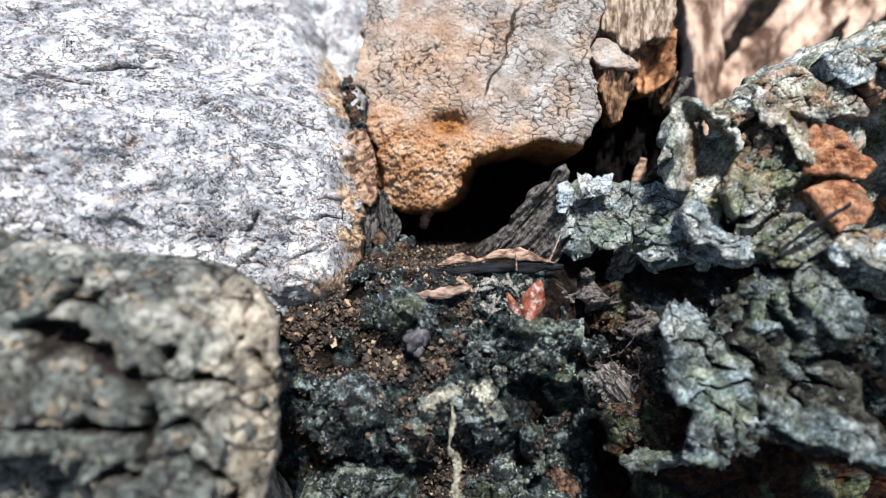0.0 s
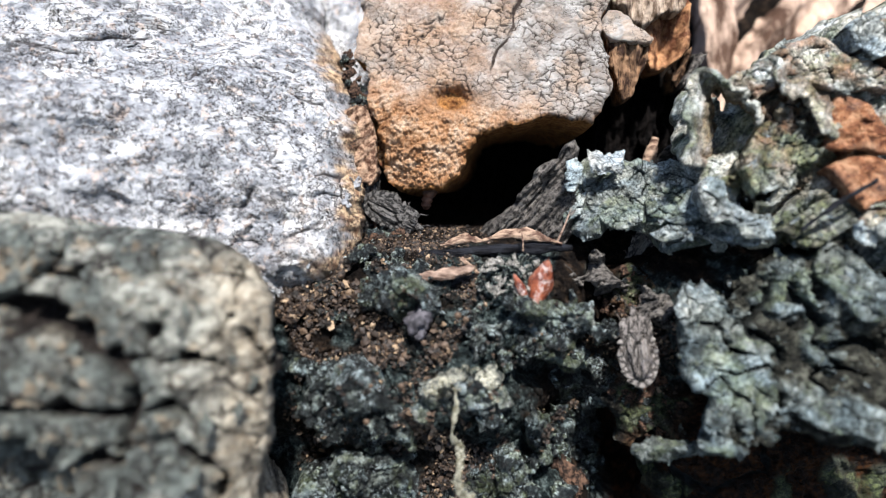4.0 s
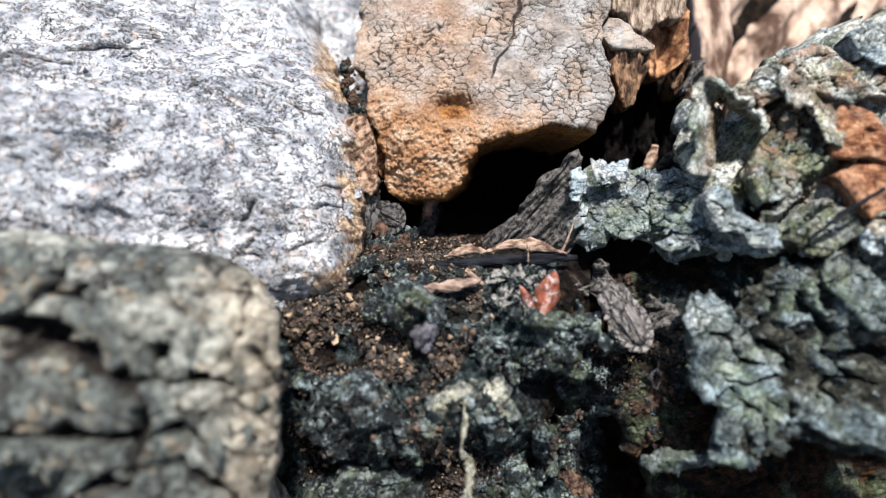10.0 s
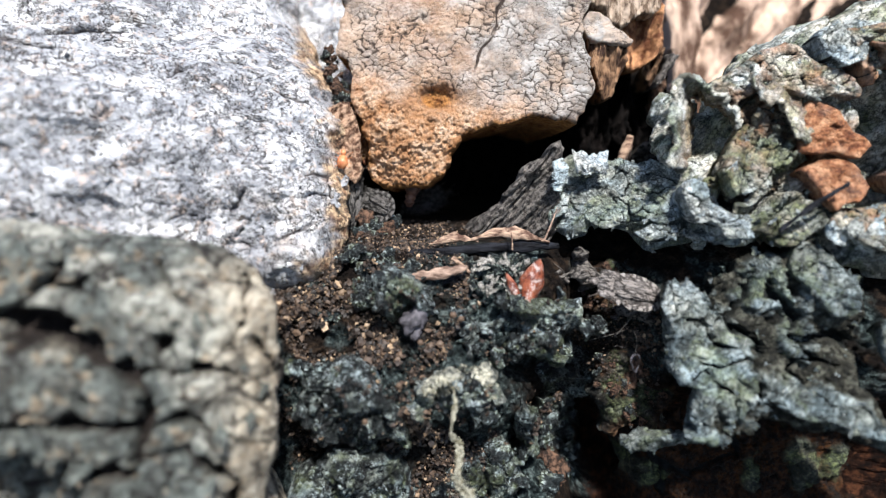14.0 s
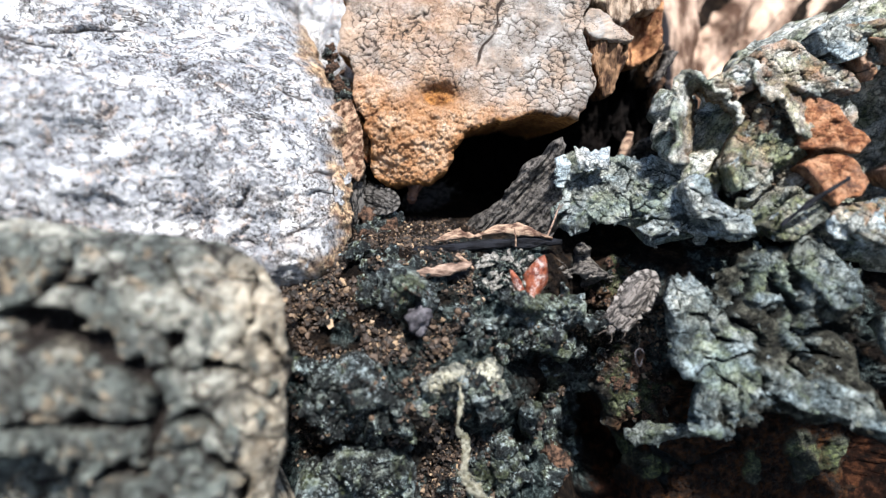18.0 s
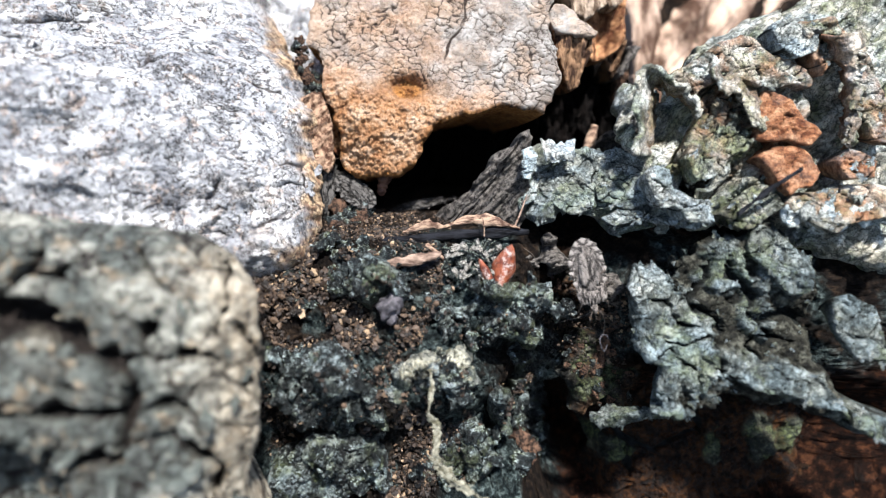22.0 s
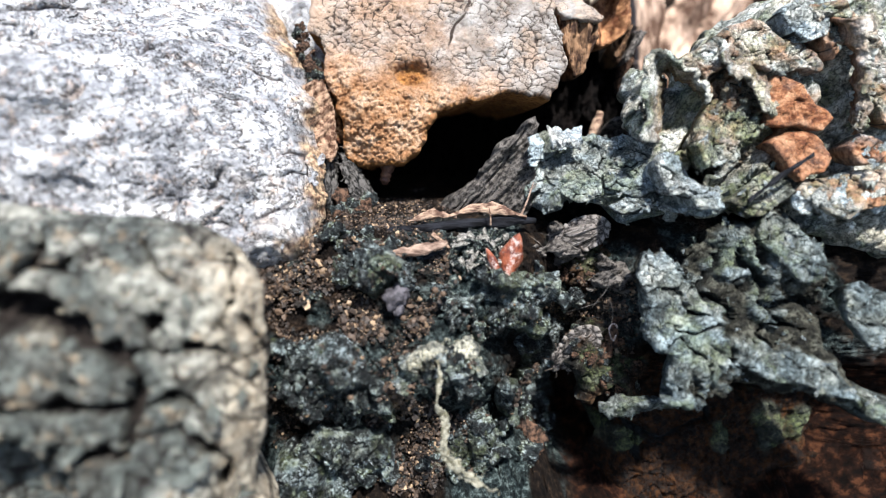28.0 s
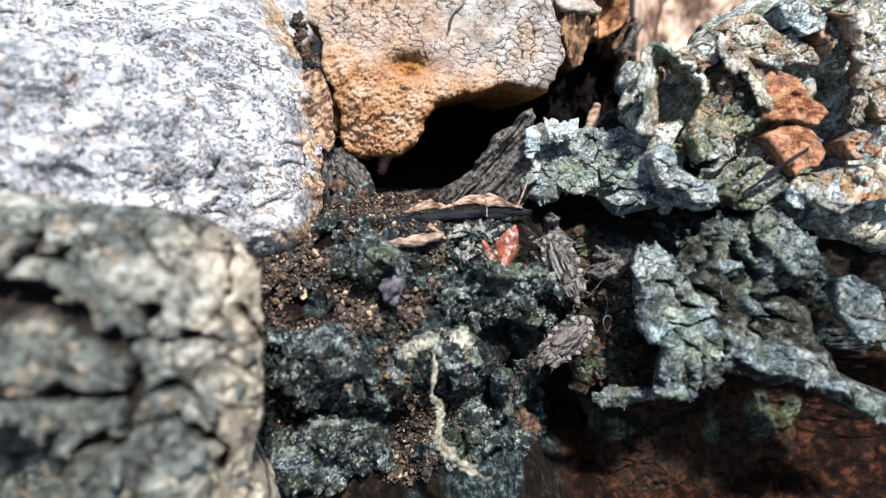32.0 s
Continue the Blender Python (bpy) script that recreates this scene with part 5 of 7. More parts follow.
WHITE = lichen("white_lichen", (0.30, 0.31, 0.315), (0.42, 0.43, 0.435), (0.58, 0.585, 0.585), 0.9, moss=0.0)
part("lichen_flake", sheet("lichen_flake", ([(13.4, 9.6, 70.5), (14.7, 9.2, 70.5), (15.7, 9.5, 70.5), (17.2, 9.5, 70.5)], [(13.5, 8.2, 69.2), (14.7, 7.8, 69.2), (15.6, 8.0, 69.2), (16.6, 8.4, 69.2)], [(14.0, 7.2, 69.8), (15.0, 6.9, 69.8), (16.1, 7.3, 69.8), (16.7, 7.8, 69.8)]), 0.3, 83, 0.25, 40, 13, 0.35), WHITE, SHELF, "white flat lichen flake")
part("lichen_flake", sheet("lichen_flake", ([(12.3, 9.0, 70.0), (13.0, 8.0, 70.0), (12.9, 6.6, 70.0), (12.3, 5.7, 70.0)], [(11.4, 8.5, 69.5), (11.7, 7.4, 69.5), (11.6, 6.3, 69.5), (11.3, 5.4, 69.5)]), 0.3, 85, 0.3, 30, 11, 0.5), FLAKE, SHELF)
part("lower_lip", sheet("lower_lip", ([(17.0, -17.7, 65.0), (18.5, -17.2, 65.0), (20.4, -17.0, 65.0), (22.5, -17.1, 65.0), (24.6, -17.3, 65.0)], [(16.2, -17.7, 62.8), (17.7, -17.4, 62.8), (19.4, -17.4, 62.8), (21.7, -17.3, 62.8), (24.0, -17.3, 62.8)], [(17.0, -18.7, 63.8), (18.2, -18.8, 63.8), (19.8, -18.6, 63.8), (22.1, -18.3, 63.8), (24.4, -18.2, 63.8)]), 0.5, 87, 0.5, 50, 11, 0.5, tone=(0.5, 0.8)), BLOCK, LOWER, "pale lower lip")
def hollowed(depth):
    """A face scooped out down its middle."""
    return lambda x, u, s: depth(x, u, s) + 2.6 * hump(x, u, 23.6, 23.4, 1.5, 3.0, -10) + 0.8 * fbm(x, u, 1.6, 4, 143, 0.6)


SPLIT = (
    ("grey-topped bark splinter beside the knob", [(15.6, 23.5), (16.4, 25.8), (18.4, 25.0), (20.5, 22.3), (20.3, 21.5), (18.4, 21.5), (16.4, 22.0)], slab_depth(74.6, -0.1, 0.3, 17, 21, 70, 0.9, 131, 0.5), CAP),
    ("brown layered bark face under the splinter", [(16.0, 22.6), (18.2, 22.3), (20.3, 22.0), (19.9, 19.5), (18.9, 16.5), (17.7, 15.6), (17.2, 18.0), (16.3, 20.0)], slab_depth(75.6, -0.1, 0.05, 17, 18, 8, 0.6, 133, 1.5), SPLINT),
    ("ochre bark splinter with a hollowed face", [(20.7, 25.8), (22.3, 29.8), (25.8, 30.5), (26.7, 27.1), (26.6, 24.0), (26.3, 23.1), (23.9, 20.9), (21.6, 20.6), (21.8, 22.9)], hollowed(slab_depth(81, 0.15, 0.10, 24, 24, 14, 1.6, 137, 1.6)), SPLINT_FACE),
    ("dark brown split face under the splinter", [(24.4, 21.5), (27.1, 23.8), (27.3, 22.8), (26.7, 20.5), (25.8, 19.1), (24.8, 19.6)], slab_depth(84, 0.1, 0.0, 24, 18, 18, 0.7, 139, 3.0), SPLINT),
    ("ochre bark sliver in the cleft beside the knob", [(-10.3, 18.3), (-9.4, 17.0), (-8.6, 13.4), (-8.1, 9.8), (-8.7, 9.0), (-9.4, 12.1), (-10.0, 15.3)], slab_depth(79.5, 0.1, 0.1, -10, 15, -12, 0.7, 171, 0.8), RUSTY),
    ("brown scaly bark lip in the cleft beside the ridge", [(-11.8, 13.6), (-10.8, 15.3), (-9.8, 14.9), (-9.0, 12.6), (-8.4, 9.8), (-8.3, 7.7), (-9.0, 6.4), (-9.9, 7.3), (-10.5, 5.9), (-11.1, 8.5)], slab_depth(75.2, 0.35, -0.05, -10.5, 11, 40, 1.0, 181, 1.4), LIP),
    # two near-black sheets added where hollow and gap only fall into shade
    ("near-black sheet standing in for shade at the back of the hollow", [(-9.0, -2.0), (-9.0, 14.0), (0.0, 20.0), (14.0, 22.0), (20.0, 19.0), (19.0, 2.0), (8.0, -4.0)], slab_depth(101, 0.0, 0.05, 4, 8, 20, 1.4, 177, 2.5), DEEP_SHADE),
    ("near-black sheet standing in for deep shade behind the gap", [(16.9, 20.7), (19.0, 23.5), (24.3, 23.4), (28.0, 22.0), (30.4, 21.3), (31.5, 18.7), (30.1, 13.3), (28.1, 7.6), (16.1, 7.6)], slab_depth(90, 0.0, 0.1, 24, 14, 6, 1.0, 173, 5.0), DEEP_SHADE),
    ("thin grey upright splinter", [(26.8, 22.1), (27.0, 23.0), (28.3, 23.2), (28.7, 22.8), (27.9, 21.4), (26.8, 20.0), (25.9, 19.2), (26.2, 20.5)], slab_depth(82.5, 0.1, 0.0, 27, 18, 35, 0.7, 141, 1.0), FIBRE),
    # this splinter has the gap's shade put into its colour
    ("upright splinter in the gap, blackened for shade", [(21.9, 13.4), (22.7, 17.7), (24.1, 19.1), (24.6, 17.2), (23.6, 15.3), (23.2, 12.4)], slab_depth(87, 0.1, 0.0, 24, 14, 10, 0.7, 145, 2.2), DEEP_SHADE),
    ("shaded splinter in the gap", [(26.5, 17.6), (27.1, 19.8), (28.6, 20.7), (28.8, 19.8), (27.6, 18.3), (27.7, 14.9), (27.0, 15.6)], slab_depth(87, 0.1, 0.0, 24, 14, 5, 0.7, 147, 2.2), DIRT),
    ("dull brown mound in the gap", [(23.0, 10.3), (24.4, 12.2), (26.2, 13.1), (27.8, 13.2), (28.3, 10.3)], slab_depth(83, 0.0, 0.3, 24, 9, 80, 1.5, 149, 1.5), FIBRE),
    ("pale far bark ridge with a pink tint", [(32.2, 44.8), (38.2, 45.7), (37.8, 31.6), (35.6, 19.8), (33.4, 17.1), (33.5, 31.0)], slab_depth(99, 0.1, 0.1, 33, 25, 5, 3, 151, 2.0), FARBARK),
    ("broad tan far bark ridge with long furrows", [(42.0, 52.9), (107.0, 55.7), (101.6, 16.5), (54.1, 14.1), (39.6, 12.3), (38.6, 23.6)], slab_depth(108, 0.12, 0.15, 45, 25, 38, 5.5, 157, 7.0), FARBARK),
    ("pale far bark behind the ridge", [(-30.0, 44.0), (-9.0, 44.0), (-9.4, 27.9), (-10.3, 18.7), (-12.9, 16.8), (-19.0, 24.2)], slab_depth(89, -0.1, 0.2, -12, 20, 5, 2, 161, 1.6), PALE),
    ("weathered grey-brown top with long fibres", [(17.4, 35.0), (17.0, 27.6), (18.8, 26.5), (20.2, 24.6), (21.1, 24.8), (22.3, 25.9), (24.1, 26.6), (25.7, 27.2), (26.4, 35.0)], slab_depth(78.5, 0.1, 0.25, 22, 26, 12, 0.9, 163, 1.8), SPLINT_TOP),
)
PAIRS = {0: ("grey-topped brown bark splinter beside the burl", "cap"), 1: (None, "split_face"), 2: ("ochre bark splinter with a hollowed face", "hollowed_face"), 3: (None, "split_face"),
         8: ("thin grey and dark upright splinters in the gap", "grey_sliver"), 9: (None, "dark_sliver"), 10: (None, "shaded_sliver"), 11: (None, "foot"), 15: ("weathered grey-brown bark splinter standing behind the burl", "body")}
root = None
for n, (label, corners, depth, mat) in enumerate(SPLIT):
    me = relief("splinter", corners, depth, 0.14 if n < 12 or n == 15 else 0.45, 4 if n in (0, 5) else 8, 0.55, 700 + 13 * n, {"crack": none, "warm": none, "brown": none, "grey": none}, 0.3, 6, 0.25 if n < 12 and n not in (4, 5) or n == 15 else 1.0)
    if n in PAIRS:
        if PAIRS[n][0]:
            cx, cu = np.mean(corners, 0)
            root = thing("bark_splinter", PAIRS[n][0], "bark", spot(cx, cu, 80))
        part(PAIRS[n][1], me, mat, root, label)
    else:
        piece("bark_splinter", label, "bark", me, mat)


# ---- loose parts: lumps, flakes, grains, slivers ----
def ball(sub):
    bm = bmesh.new()
    bmesh.ops.create_icosphere(bm, subdivisions=sub, radius=1.0)
    v = np.array([p.co[:] for p in bm.verts])
    f = [[p.index for p in q.verts] for q in bm.faces]
    bm.free()
    return v, f


BALL1, BALL2, BALL3 = ball(1), ball(2), ball(3)


def lump_mesh(k, material, rough=0.55, r=1.0, flat=0.8):
    """A knobbly lump of about r millimetres."""
    v, f = BALL3
    out = []
    for p in v:
        q = Vector(p) * 1.1 + Vector((k * 3.7, k * 1.3, -k * 2.1))
        n = noise.fractal(q, 0.7, 2.1, 4, noise_basis="PERLIN_ORIGINAL")
        ridge = 1 - abs(noise.noise(q * 2.3))
        c = noise.cell(q * 1.9)
        out.append(p * (1 + rough * n + 0.18 * (c - 0.5) + 0.16 * (ridge - 0.7)) * np.array([1, 1, flat]) * r * MM)
    me = mesh_of("lump", out, f, True, {"tone": np.full(len(out), (k * 0.37) % 1.0)})
    me.materials.append(material)
    return me


def flake_mesh(k, material, curl=0.5):
    """A thin lobed flake, about 1 mm in radius, curled up at its rim."""
    rng = random.Random(k)
    rings, n = 4, 13
    prof = [1 + 0.28 * math.sin(3 * a + k) + 0.22 * math.sin(5 * a + 2 * k) + rng.uniform(-0.3, 0.3) for a in np.arange(n) / n * 2 * math.pi]
    verts, faces = [(0, 0, 0.0)], []
    bend = rng.uniform(-0.4, 0.4)
    for r in range(1, rings + 1):
        for i in range(n):
            a, s = 2 * math.pi * i / n, r / rings
            x, y = prof[i] * s * math.cos(a), prof[i] * s * math.sin(a) * 0.8
            verts.append((x, y, curl * s**2.5 * (0.6 + 0.7 * math.sin(2 * a + k)) + bend * x * y + rng.uniform(-0.05, 0.05)))
    for i in range(n):
        faces.append((0, 1 + i, 1 + (i + 1) % n))
    for r in range(rings - 1):
        for i in range(n):
            a, b = 1 + r * n + i, 1 + r * n + (i + 1) % n
            faces.append((a, a + n, b + n, b))
    count = len(verts)
    verts += [(x * 0.96, y * 0.96, z - 0.16) for x, y, z in verts]
    faces += [tuple(count + i for i in reversed(q)) for q in faces[:]]
    o = 1 + (rings - 1) * n
    for i in range(n):
        a, b = o + i, o + (i + 1) % n
        faces.append((a, count + a, count + b, b))
    me = mesh_of("flake", np.array(verts) * MM, faces, True, {"tone": np.full(len(verts), 0.35 + 0.6 * ((k * 0.31) % 1.0))})
    me.materials.append(material)
    return me


def tube(name, points, radii, n=7, k=0, wob=0.15, flat=1.0):
    """A rough stalk through bark-space points (x, u, d), in millimetres."""
    p, r = np.array(points, float), np.array(radii, float)
    t = np.linspace(0, len(p) - 1, 7 * (len(p) - 1) + 1)
    q = np.stack([np.interp(t, np.arange(len(p)), p[:, c]) for c in range(3)], -1)
    for _ in range(2):
        q[1:-1] = (q[:-2] + 2 * q[1:-1] + q[2:]) / 4
    rr = np.interp(t, np.arange(len(p)), r)
    rr = rr * (1 + wob * 3 * fbm(t * 3 + k, t * 0 + k, 1.3, 3, k))
    verts, faces = [], []
    for i, c in enumerate(q):
        w = q[min(i + 1, len(q) - 1)] - q[max(i - 1, 0)]
        w /= np.linalg.norm(w) + 1e-9
        a = np.cross(w, (0.1, 0.2, 1.0))
        a /= np.linalg.norm(a) + 1e-9
        b = np.cross(w, a)
        for j in range(n):
            g = 2 * math.pi * j / n
            verts.append(c + rr[i] * (a * math.cos(g) + b * flat * math.sin(g)))
    for i in range(len(q) - 1):
        for j in range(n):
            faces.append((i * n + j, i * n + (j + 1) % n, (i + 1) * n + (j + 1) % n, (i + 1) * n + j))
    faces += [tuple(range(n))[::-1], tuple(range((len(q) - 1) * n, len(q) * n))]
    v = np.array(verts)
    return mesh_of(name, to_world(v[:, 0], v[:, 1], v[:, 2]), faces)


def sliver(name, spine, widths, thick, k=0, arch=0.3, lean=0.0):
    """A thin split strip along a spine (x, u, d): wide as given, arched across, with split ends."""
    p = np.array(spine, float)
    m, n = 26, 7
    t = np.linspace(0, len(p) - 1, m)
    q = np.stack([np.interp(t, np.arange(len(p)), p[:, c]) for c in range(3)], -1)
    for _ in range(3):
        q[1:-1] = (q[:-2] + 2 * q[1:-1] + q[2:]) / 4
    w = np.interp(t, np.linspace(0, len(p) - 1, len(widths)), widths)
    w = w * (1 + 0.9 * fbm(t * 4 + k, t * 0, 1.1, 3, k))
    top = []
    c, s = math.cos(radians(lean)), math.sin(radians(lean))
    for i in range(m):
        for j in range(n):
            a = (j / (n - 1) - 0.5)
            off = a * w[i]
            up = arch * (0.25 - a * a) * 4 * w[i] * 0.4 + 0.10 * float(fbm(np.array([t[i] * 5 + k]), np.array([a * 4.0]), 1.0, 3, k)[0])
            top.append((q[i][0], q[i][1] + c * off + s * up, q[i][2] + s * off - c * up))
    top = np.array(top)
    low = top + np.array([0, -0.3 * thick, thick])
    verts = np.concatenate([top, low])
    g = np.arange(m * n).reshape(m, n)
    f = np.stack([g[:-1, :-1], g[:-1, 1:], g[1:, 1:], g[1:, :-1]], -1).reshape(-1, 4)
    faces = f.tolist() + (f[:, ::-1] + m * n).tolist()
    ring = np.concatenate([g[0, :], g[1:, -1], g[-1, -2::-1], g[-2:0:-1, 0]])
    nxt = np.roll(ring, -1)
    faces += np.stack([ring, ring + m * n, nxt + m * n, nxt], 1).tolist()
    return mesh_of(name, to_world(verts[:, 0], verts[:, 1], verts[:, 2]), faces)


def scattered(root, name, meshes, spots, rng, size, tip=45, sink=0.0):
    """Pieces that share a few meshes, each turned and sized on its own, tied to their thing."""
    for x, u, d in spots:
        ob = part(name, rng.choice(meshes), None, root)
        s = rng.uniform(*size)
        m = placed(x, u, d + sink * s, rng.uniform(0, 360), rng.uniform(-tip, tip), rng.uniform(-tip, tip))
        ob.matrix_basis = m @ Matrix.Diagonal((s, s * rng.uniform(0.75, 1.2), s * rng.uniform(0.8, 1.3), 1))


# flakes on the lichen pieces and scales on the pale ridge
FLAKES = [flake_mesh(k, FLAKE, 0.22) for k in range(7)]
CHIPS = [flake_mesh(20 + k, LICHEN, 0.4) for k in range(5)]
SCALES = [flake_mesh(40 + k, PALE, 0.2) for k in range(5)]
GREY_SCALES = [flake_mesh(46 + k, GREYBARK, 0.2) for k in range(4)]


def spots_in(corners, depth, count, seed, gate=None):
    rng = np.random.RandomState(seed)
    line = rounded(corners, 6)
    lo, hi = line.min(0), line.max(0)
    x, u = rng.uniform(lo[0], hi[0], count * 12), rng.uniform(lo[1], hi[1], count * 12)
    s, _, _ = inside(x, u, line)
    ok = s > 0.1
    if gate is not None:
        ok &= gate(x, u, s) > rng.uniform(0, 1, len(x))
    x, u, s = x[ok][:count], u[ok][:count], s[ok][:count]
    return list(zip(x, u, depth(x, u, s)))


def edge_first(x, u, s):
    return 0.25 + 0.75 * np.exp(-s / 1.0)


rng = random.Random(5)
scattered(SHELF, "lichen_flake", FLAKES + CHIPS, spots_in(SHELF_LINE, shelf_depth, 60, 5, edge_first), rng, (0.2, 0.6), 12, 0.12)
BLOCK_FLAKES = [flake_mesh(60 + k, BLOCK, 0.12) for k in range(6)]
scattered(LOWER, "lichen_flake", BLOCK_FLAKES + FLAKES[:2], spots_in(LOWER_LINE, lower_depth, 90, 6, edge_first), rng, (0.2, 0.5), 8, 0.1)
for n, (corners, depth, root) in enumerate(PROUD):
    scattered(root, "lichen_flake", FLAKES + CHIPS, spots_in(corners, depth, 7, 20 + n, edge_first), rng, (0.18, 0.5), 10, 0.12)
scattered(RIDGE, "bark_scale", SCALES, spots_in(RIDGE_LINE, pale_depth, 170, 8), random.Random(8), (0.35, 1.0), 14, 0.1)
scattered(FRONT, "bark_scale", GREY_SCALES, spots_in(FRONT_LINE, front_depth, 60, 9), random.Random(9), (0.5, 1.5), 16, 0.1)


# ---- dark lichen crust in the trench ----
def crust_depth(k, lift=1.2, high=1.5):
    def fn(x, u, s):
        d = bed_depth(x, u) * 0.4 + 0.6 * base_depth(u)
        d = d + 6.0 * hump(x, u, 4.44, -6.29, 1.5, 0.9, 15) + 2.5 * hump(x, u, 6.29, -8.27, 1.0, 0.7, 15)
        return d - lift - 0.7 + rim_round(s, 1.6, 2.2) + 0.55 * crusty(x, u, 2.6, k, high * 1.15) + 0.7 * areolate(x, u, 2.2, k + 60, 1.3) + 4.2 * fbm(x, u, 4.2, 3, k + 41, 0.45)
    return fn


CUSHIONS = []
LUMPS = [lump_mesh(k, CRUST, 0.6) for k in range(9)]
PALE_LUMPS = [lump_mesh(30 + k, FLAKE, 0.6) for k in range(3)]
for n, (corners, lift, count, words) in enumerate((
    ([(-13.5, -11.2), (-9.4, -10.2), (-4.8, -11.6), (-3.0, -14.7), (-4.2, -18.1), (-8.3, -19.6), (-12.3, -18.1), (-13.8, -14.6)], 1.2, 26, "low cushion of blackish green crusty lichen"),
    ([(1.1, -6.2), (3.5, -4.4), (6.4, -4.7), (9.3, -4.6), (12.5, -5.5), (13.8, -7.1), (11.8, -8.3), (13.4, -9.1), (13.1, -10.9), (9.2, -10.3), (6.0, -11.4), (4.0, -10.3), (1.9, -8.8)], 1.7, 30, "lumpy dark teal lichen cushion with pale specks"),
    ([(-1.7, -12.7), (0.3, -11.3), (3.9, -11.3), (5.2, -13.3), (4.9, -15.7), (2.8, -16.6), (-0.7, -15.7)], 1.9, 12, "lichen lump with a whitish crust"),
    ([(8.0, -16.9), (10.5, -15.5), (13.1, -15.6), (13.3, -17.9), (10.4, -20.6), (7.9, -21.6)], 1.5, 12, "dull green lichen lump in the shade"),
    ([(-12.6, -5.6), (-10.2, -4.2), (-7.6, -2.9), (-3.5, -2.4), (-0.8, -4.3), (-2.4, -6.4), (-6.7, -6.4), (-11.6, -7.2)], 0.9, 26, "crumbly black lichen at the foot of the ridge"),
    ([(-11.2, -0.9), (-8.7, 0.1), (-5.6, -0.5), (-1.4, -1.7), (0.9, -2.7), (-2.5, -2.8), (-7.7, -2.7)], 0.7, 18, "small black lichen crumbs before the hollow"),
    ([(-13.2, -20.9), (-9.2, -20.2), (-4.7, -20.7), (-3.2, -22.8), (-4.1, -26.3), (-11.9, -26.3)], 1.6, 14, "smooth grey-green lichen lump"),
    ([(4.9, -18.2), (7.4, -19.6), (8.7, -22.8), (5.7, -26.8), (-0.2, -25.3), (0.8, -22.8)], 1.0, 12, "dark lichen crumbs beside the thread"),
    ([(10.8, -11.7), (13.9, -10.8), (17.2, -11.9), (17.2, -17.1), (15.9, -21.8), (11.6, -23.5), (10.5, -17.6)], -4.0, 22, "mossy black crumbs deep in the shaded gap"),
    ([(13.6, -5.7), (15.3, -6.6), (15.8, -8.7), (14.5, -8.7), (13.0, -7.4)], 2.2, 5, "pale crusted crumb of bark"),
)):
    fn = crust_depth(200 + 11 * n, lift - (2.4 if n == 3 else 2.8 if n == 7 else 2.6 if n == 8 else 0), 1.5)
    CUSHIONS.append((corners, fn))
    cx, cu = np.mean(corners, 0)
    root = thing("crust_lichen", words, "lichen", spot(cx, cu, float(bed_depth(np.array([cx]), np.array([cu]))[0])), "dark lichen cushions")
    part("crust", relief("crust", corners, fn, 0.14, 4, 2.2, 200 + 11 * n, {"brown": none, "tone": lambda x, u, s, d, k=200 + 11 * n: lobe_tone(x, u, 2.6, k)}, 0.3), CRUST if n not in (2, 9) else LICHEN, root)
    scattered(root, "lobe", LUMPS, spots_in(corners, fn, int(0.7 * count), 60 + n), random.Random(70 + n), (0.35, 1.15), 40, 0.35)
    scattered(root, "crumb", LUMPS + PALE_LUMPS[:1], spots_in(corners, fn, count, 90 + n), random.Random(95 + n), (0.1, 0.3), 60, 0.1)

# ---- crumbs of soil ----
GRAIN = Nodes("soil_grain")
g_col = GRAIN.ramp(GRAIN.island(), (0.0, (0.008, 0.0065, 0.005)), (0.6, (0.030, 0.019, 0.013)), (0.9, (0.085, 0.054, 0.034)), (1.0, (0.30, 0.21, 0.13)))
GRAIN = GRAIN.done(g_col, 0.6, GRAIN.noise(0.3, 4), 0.05, 0.4)


def grains(name, label, corners, count, seed, size, lift=0.1, depth=None):
    rng = np.random.RandomState(seed)
    at = spots_in(corners, depth or (lambda x, u, s: bed_depth(x, u)), count, seed, lambda x, u, s: ease(-0.25, 0.25, fbm(x, u, 3, 2, seed)))
    v, f = BALL1
    verts, faces = [], []
    for n, (x, u, d) in enumerate(at):
        r = size * (0.4 + 1.2 * rng.rand() ** 3)
        p = v * r * rng.uniform(0.75, 1.25, (1, 3)) * (1 + 0.75 * rng.uniform(-1, 1, (len(v), 1)))
        verts.append(p + [x, u, d - lift - r * 0.4])
        faces += [[i + n * len(v) for i in q] for q in f]
    w = np.concatenate(verts)
    me = mesh_of(name, to_world(w[:, 0], w[:, 1], w[:, 2]), faces, False)
    me.materials.append(GRAIN)
    tagged(new(name, me), label, "soil", kind="stuff")


grains("soil_crumbs", "coarse brown crumbs of frass on the humus", [(-13.5, -4.2), (-8.1, -3.4), (-3.2, -4.0), (1.5, -5.0), (1.2, -9.0), (-2.0, -11.0), (-8.0, -11.0), (-12.8, -9.5)], 900, 21, 0.21, 0.5)
grains("soil_crumbs", "tan and brown crumbs of frass on the humus", [(-15.5, -3.2), (-11.1, 0.1), (-5.2, 0.7), (0.9, 0.1), (3.0, -3.2), (0.8, -10.3), (-1.2, -12.7), (-11.5, -12.2), (-14.8, -8.3)], 5200, 11, 0.13)
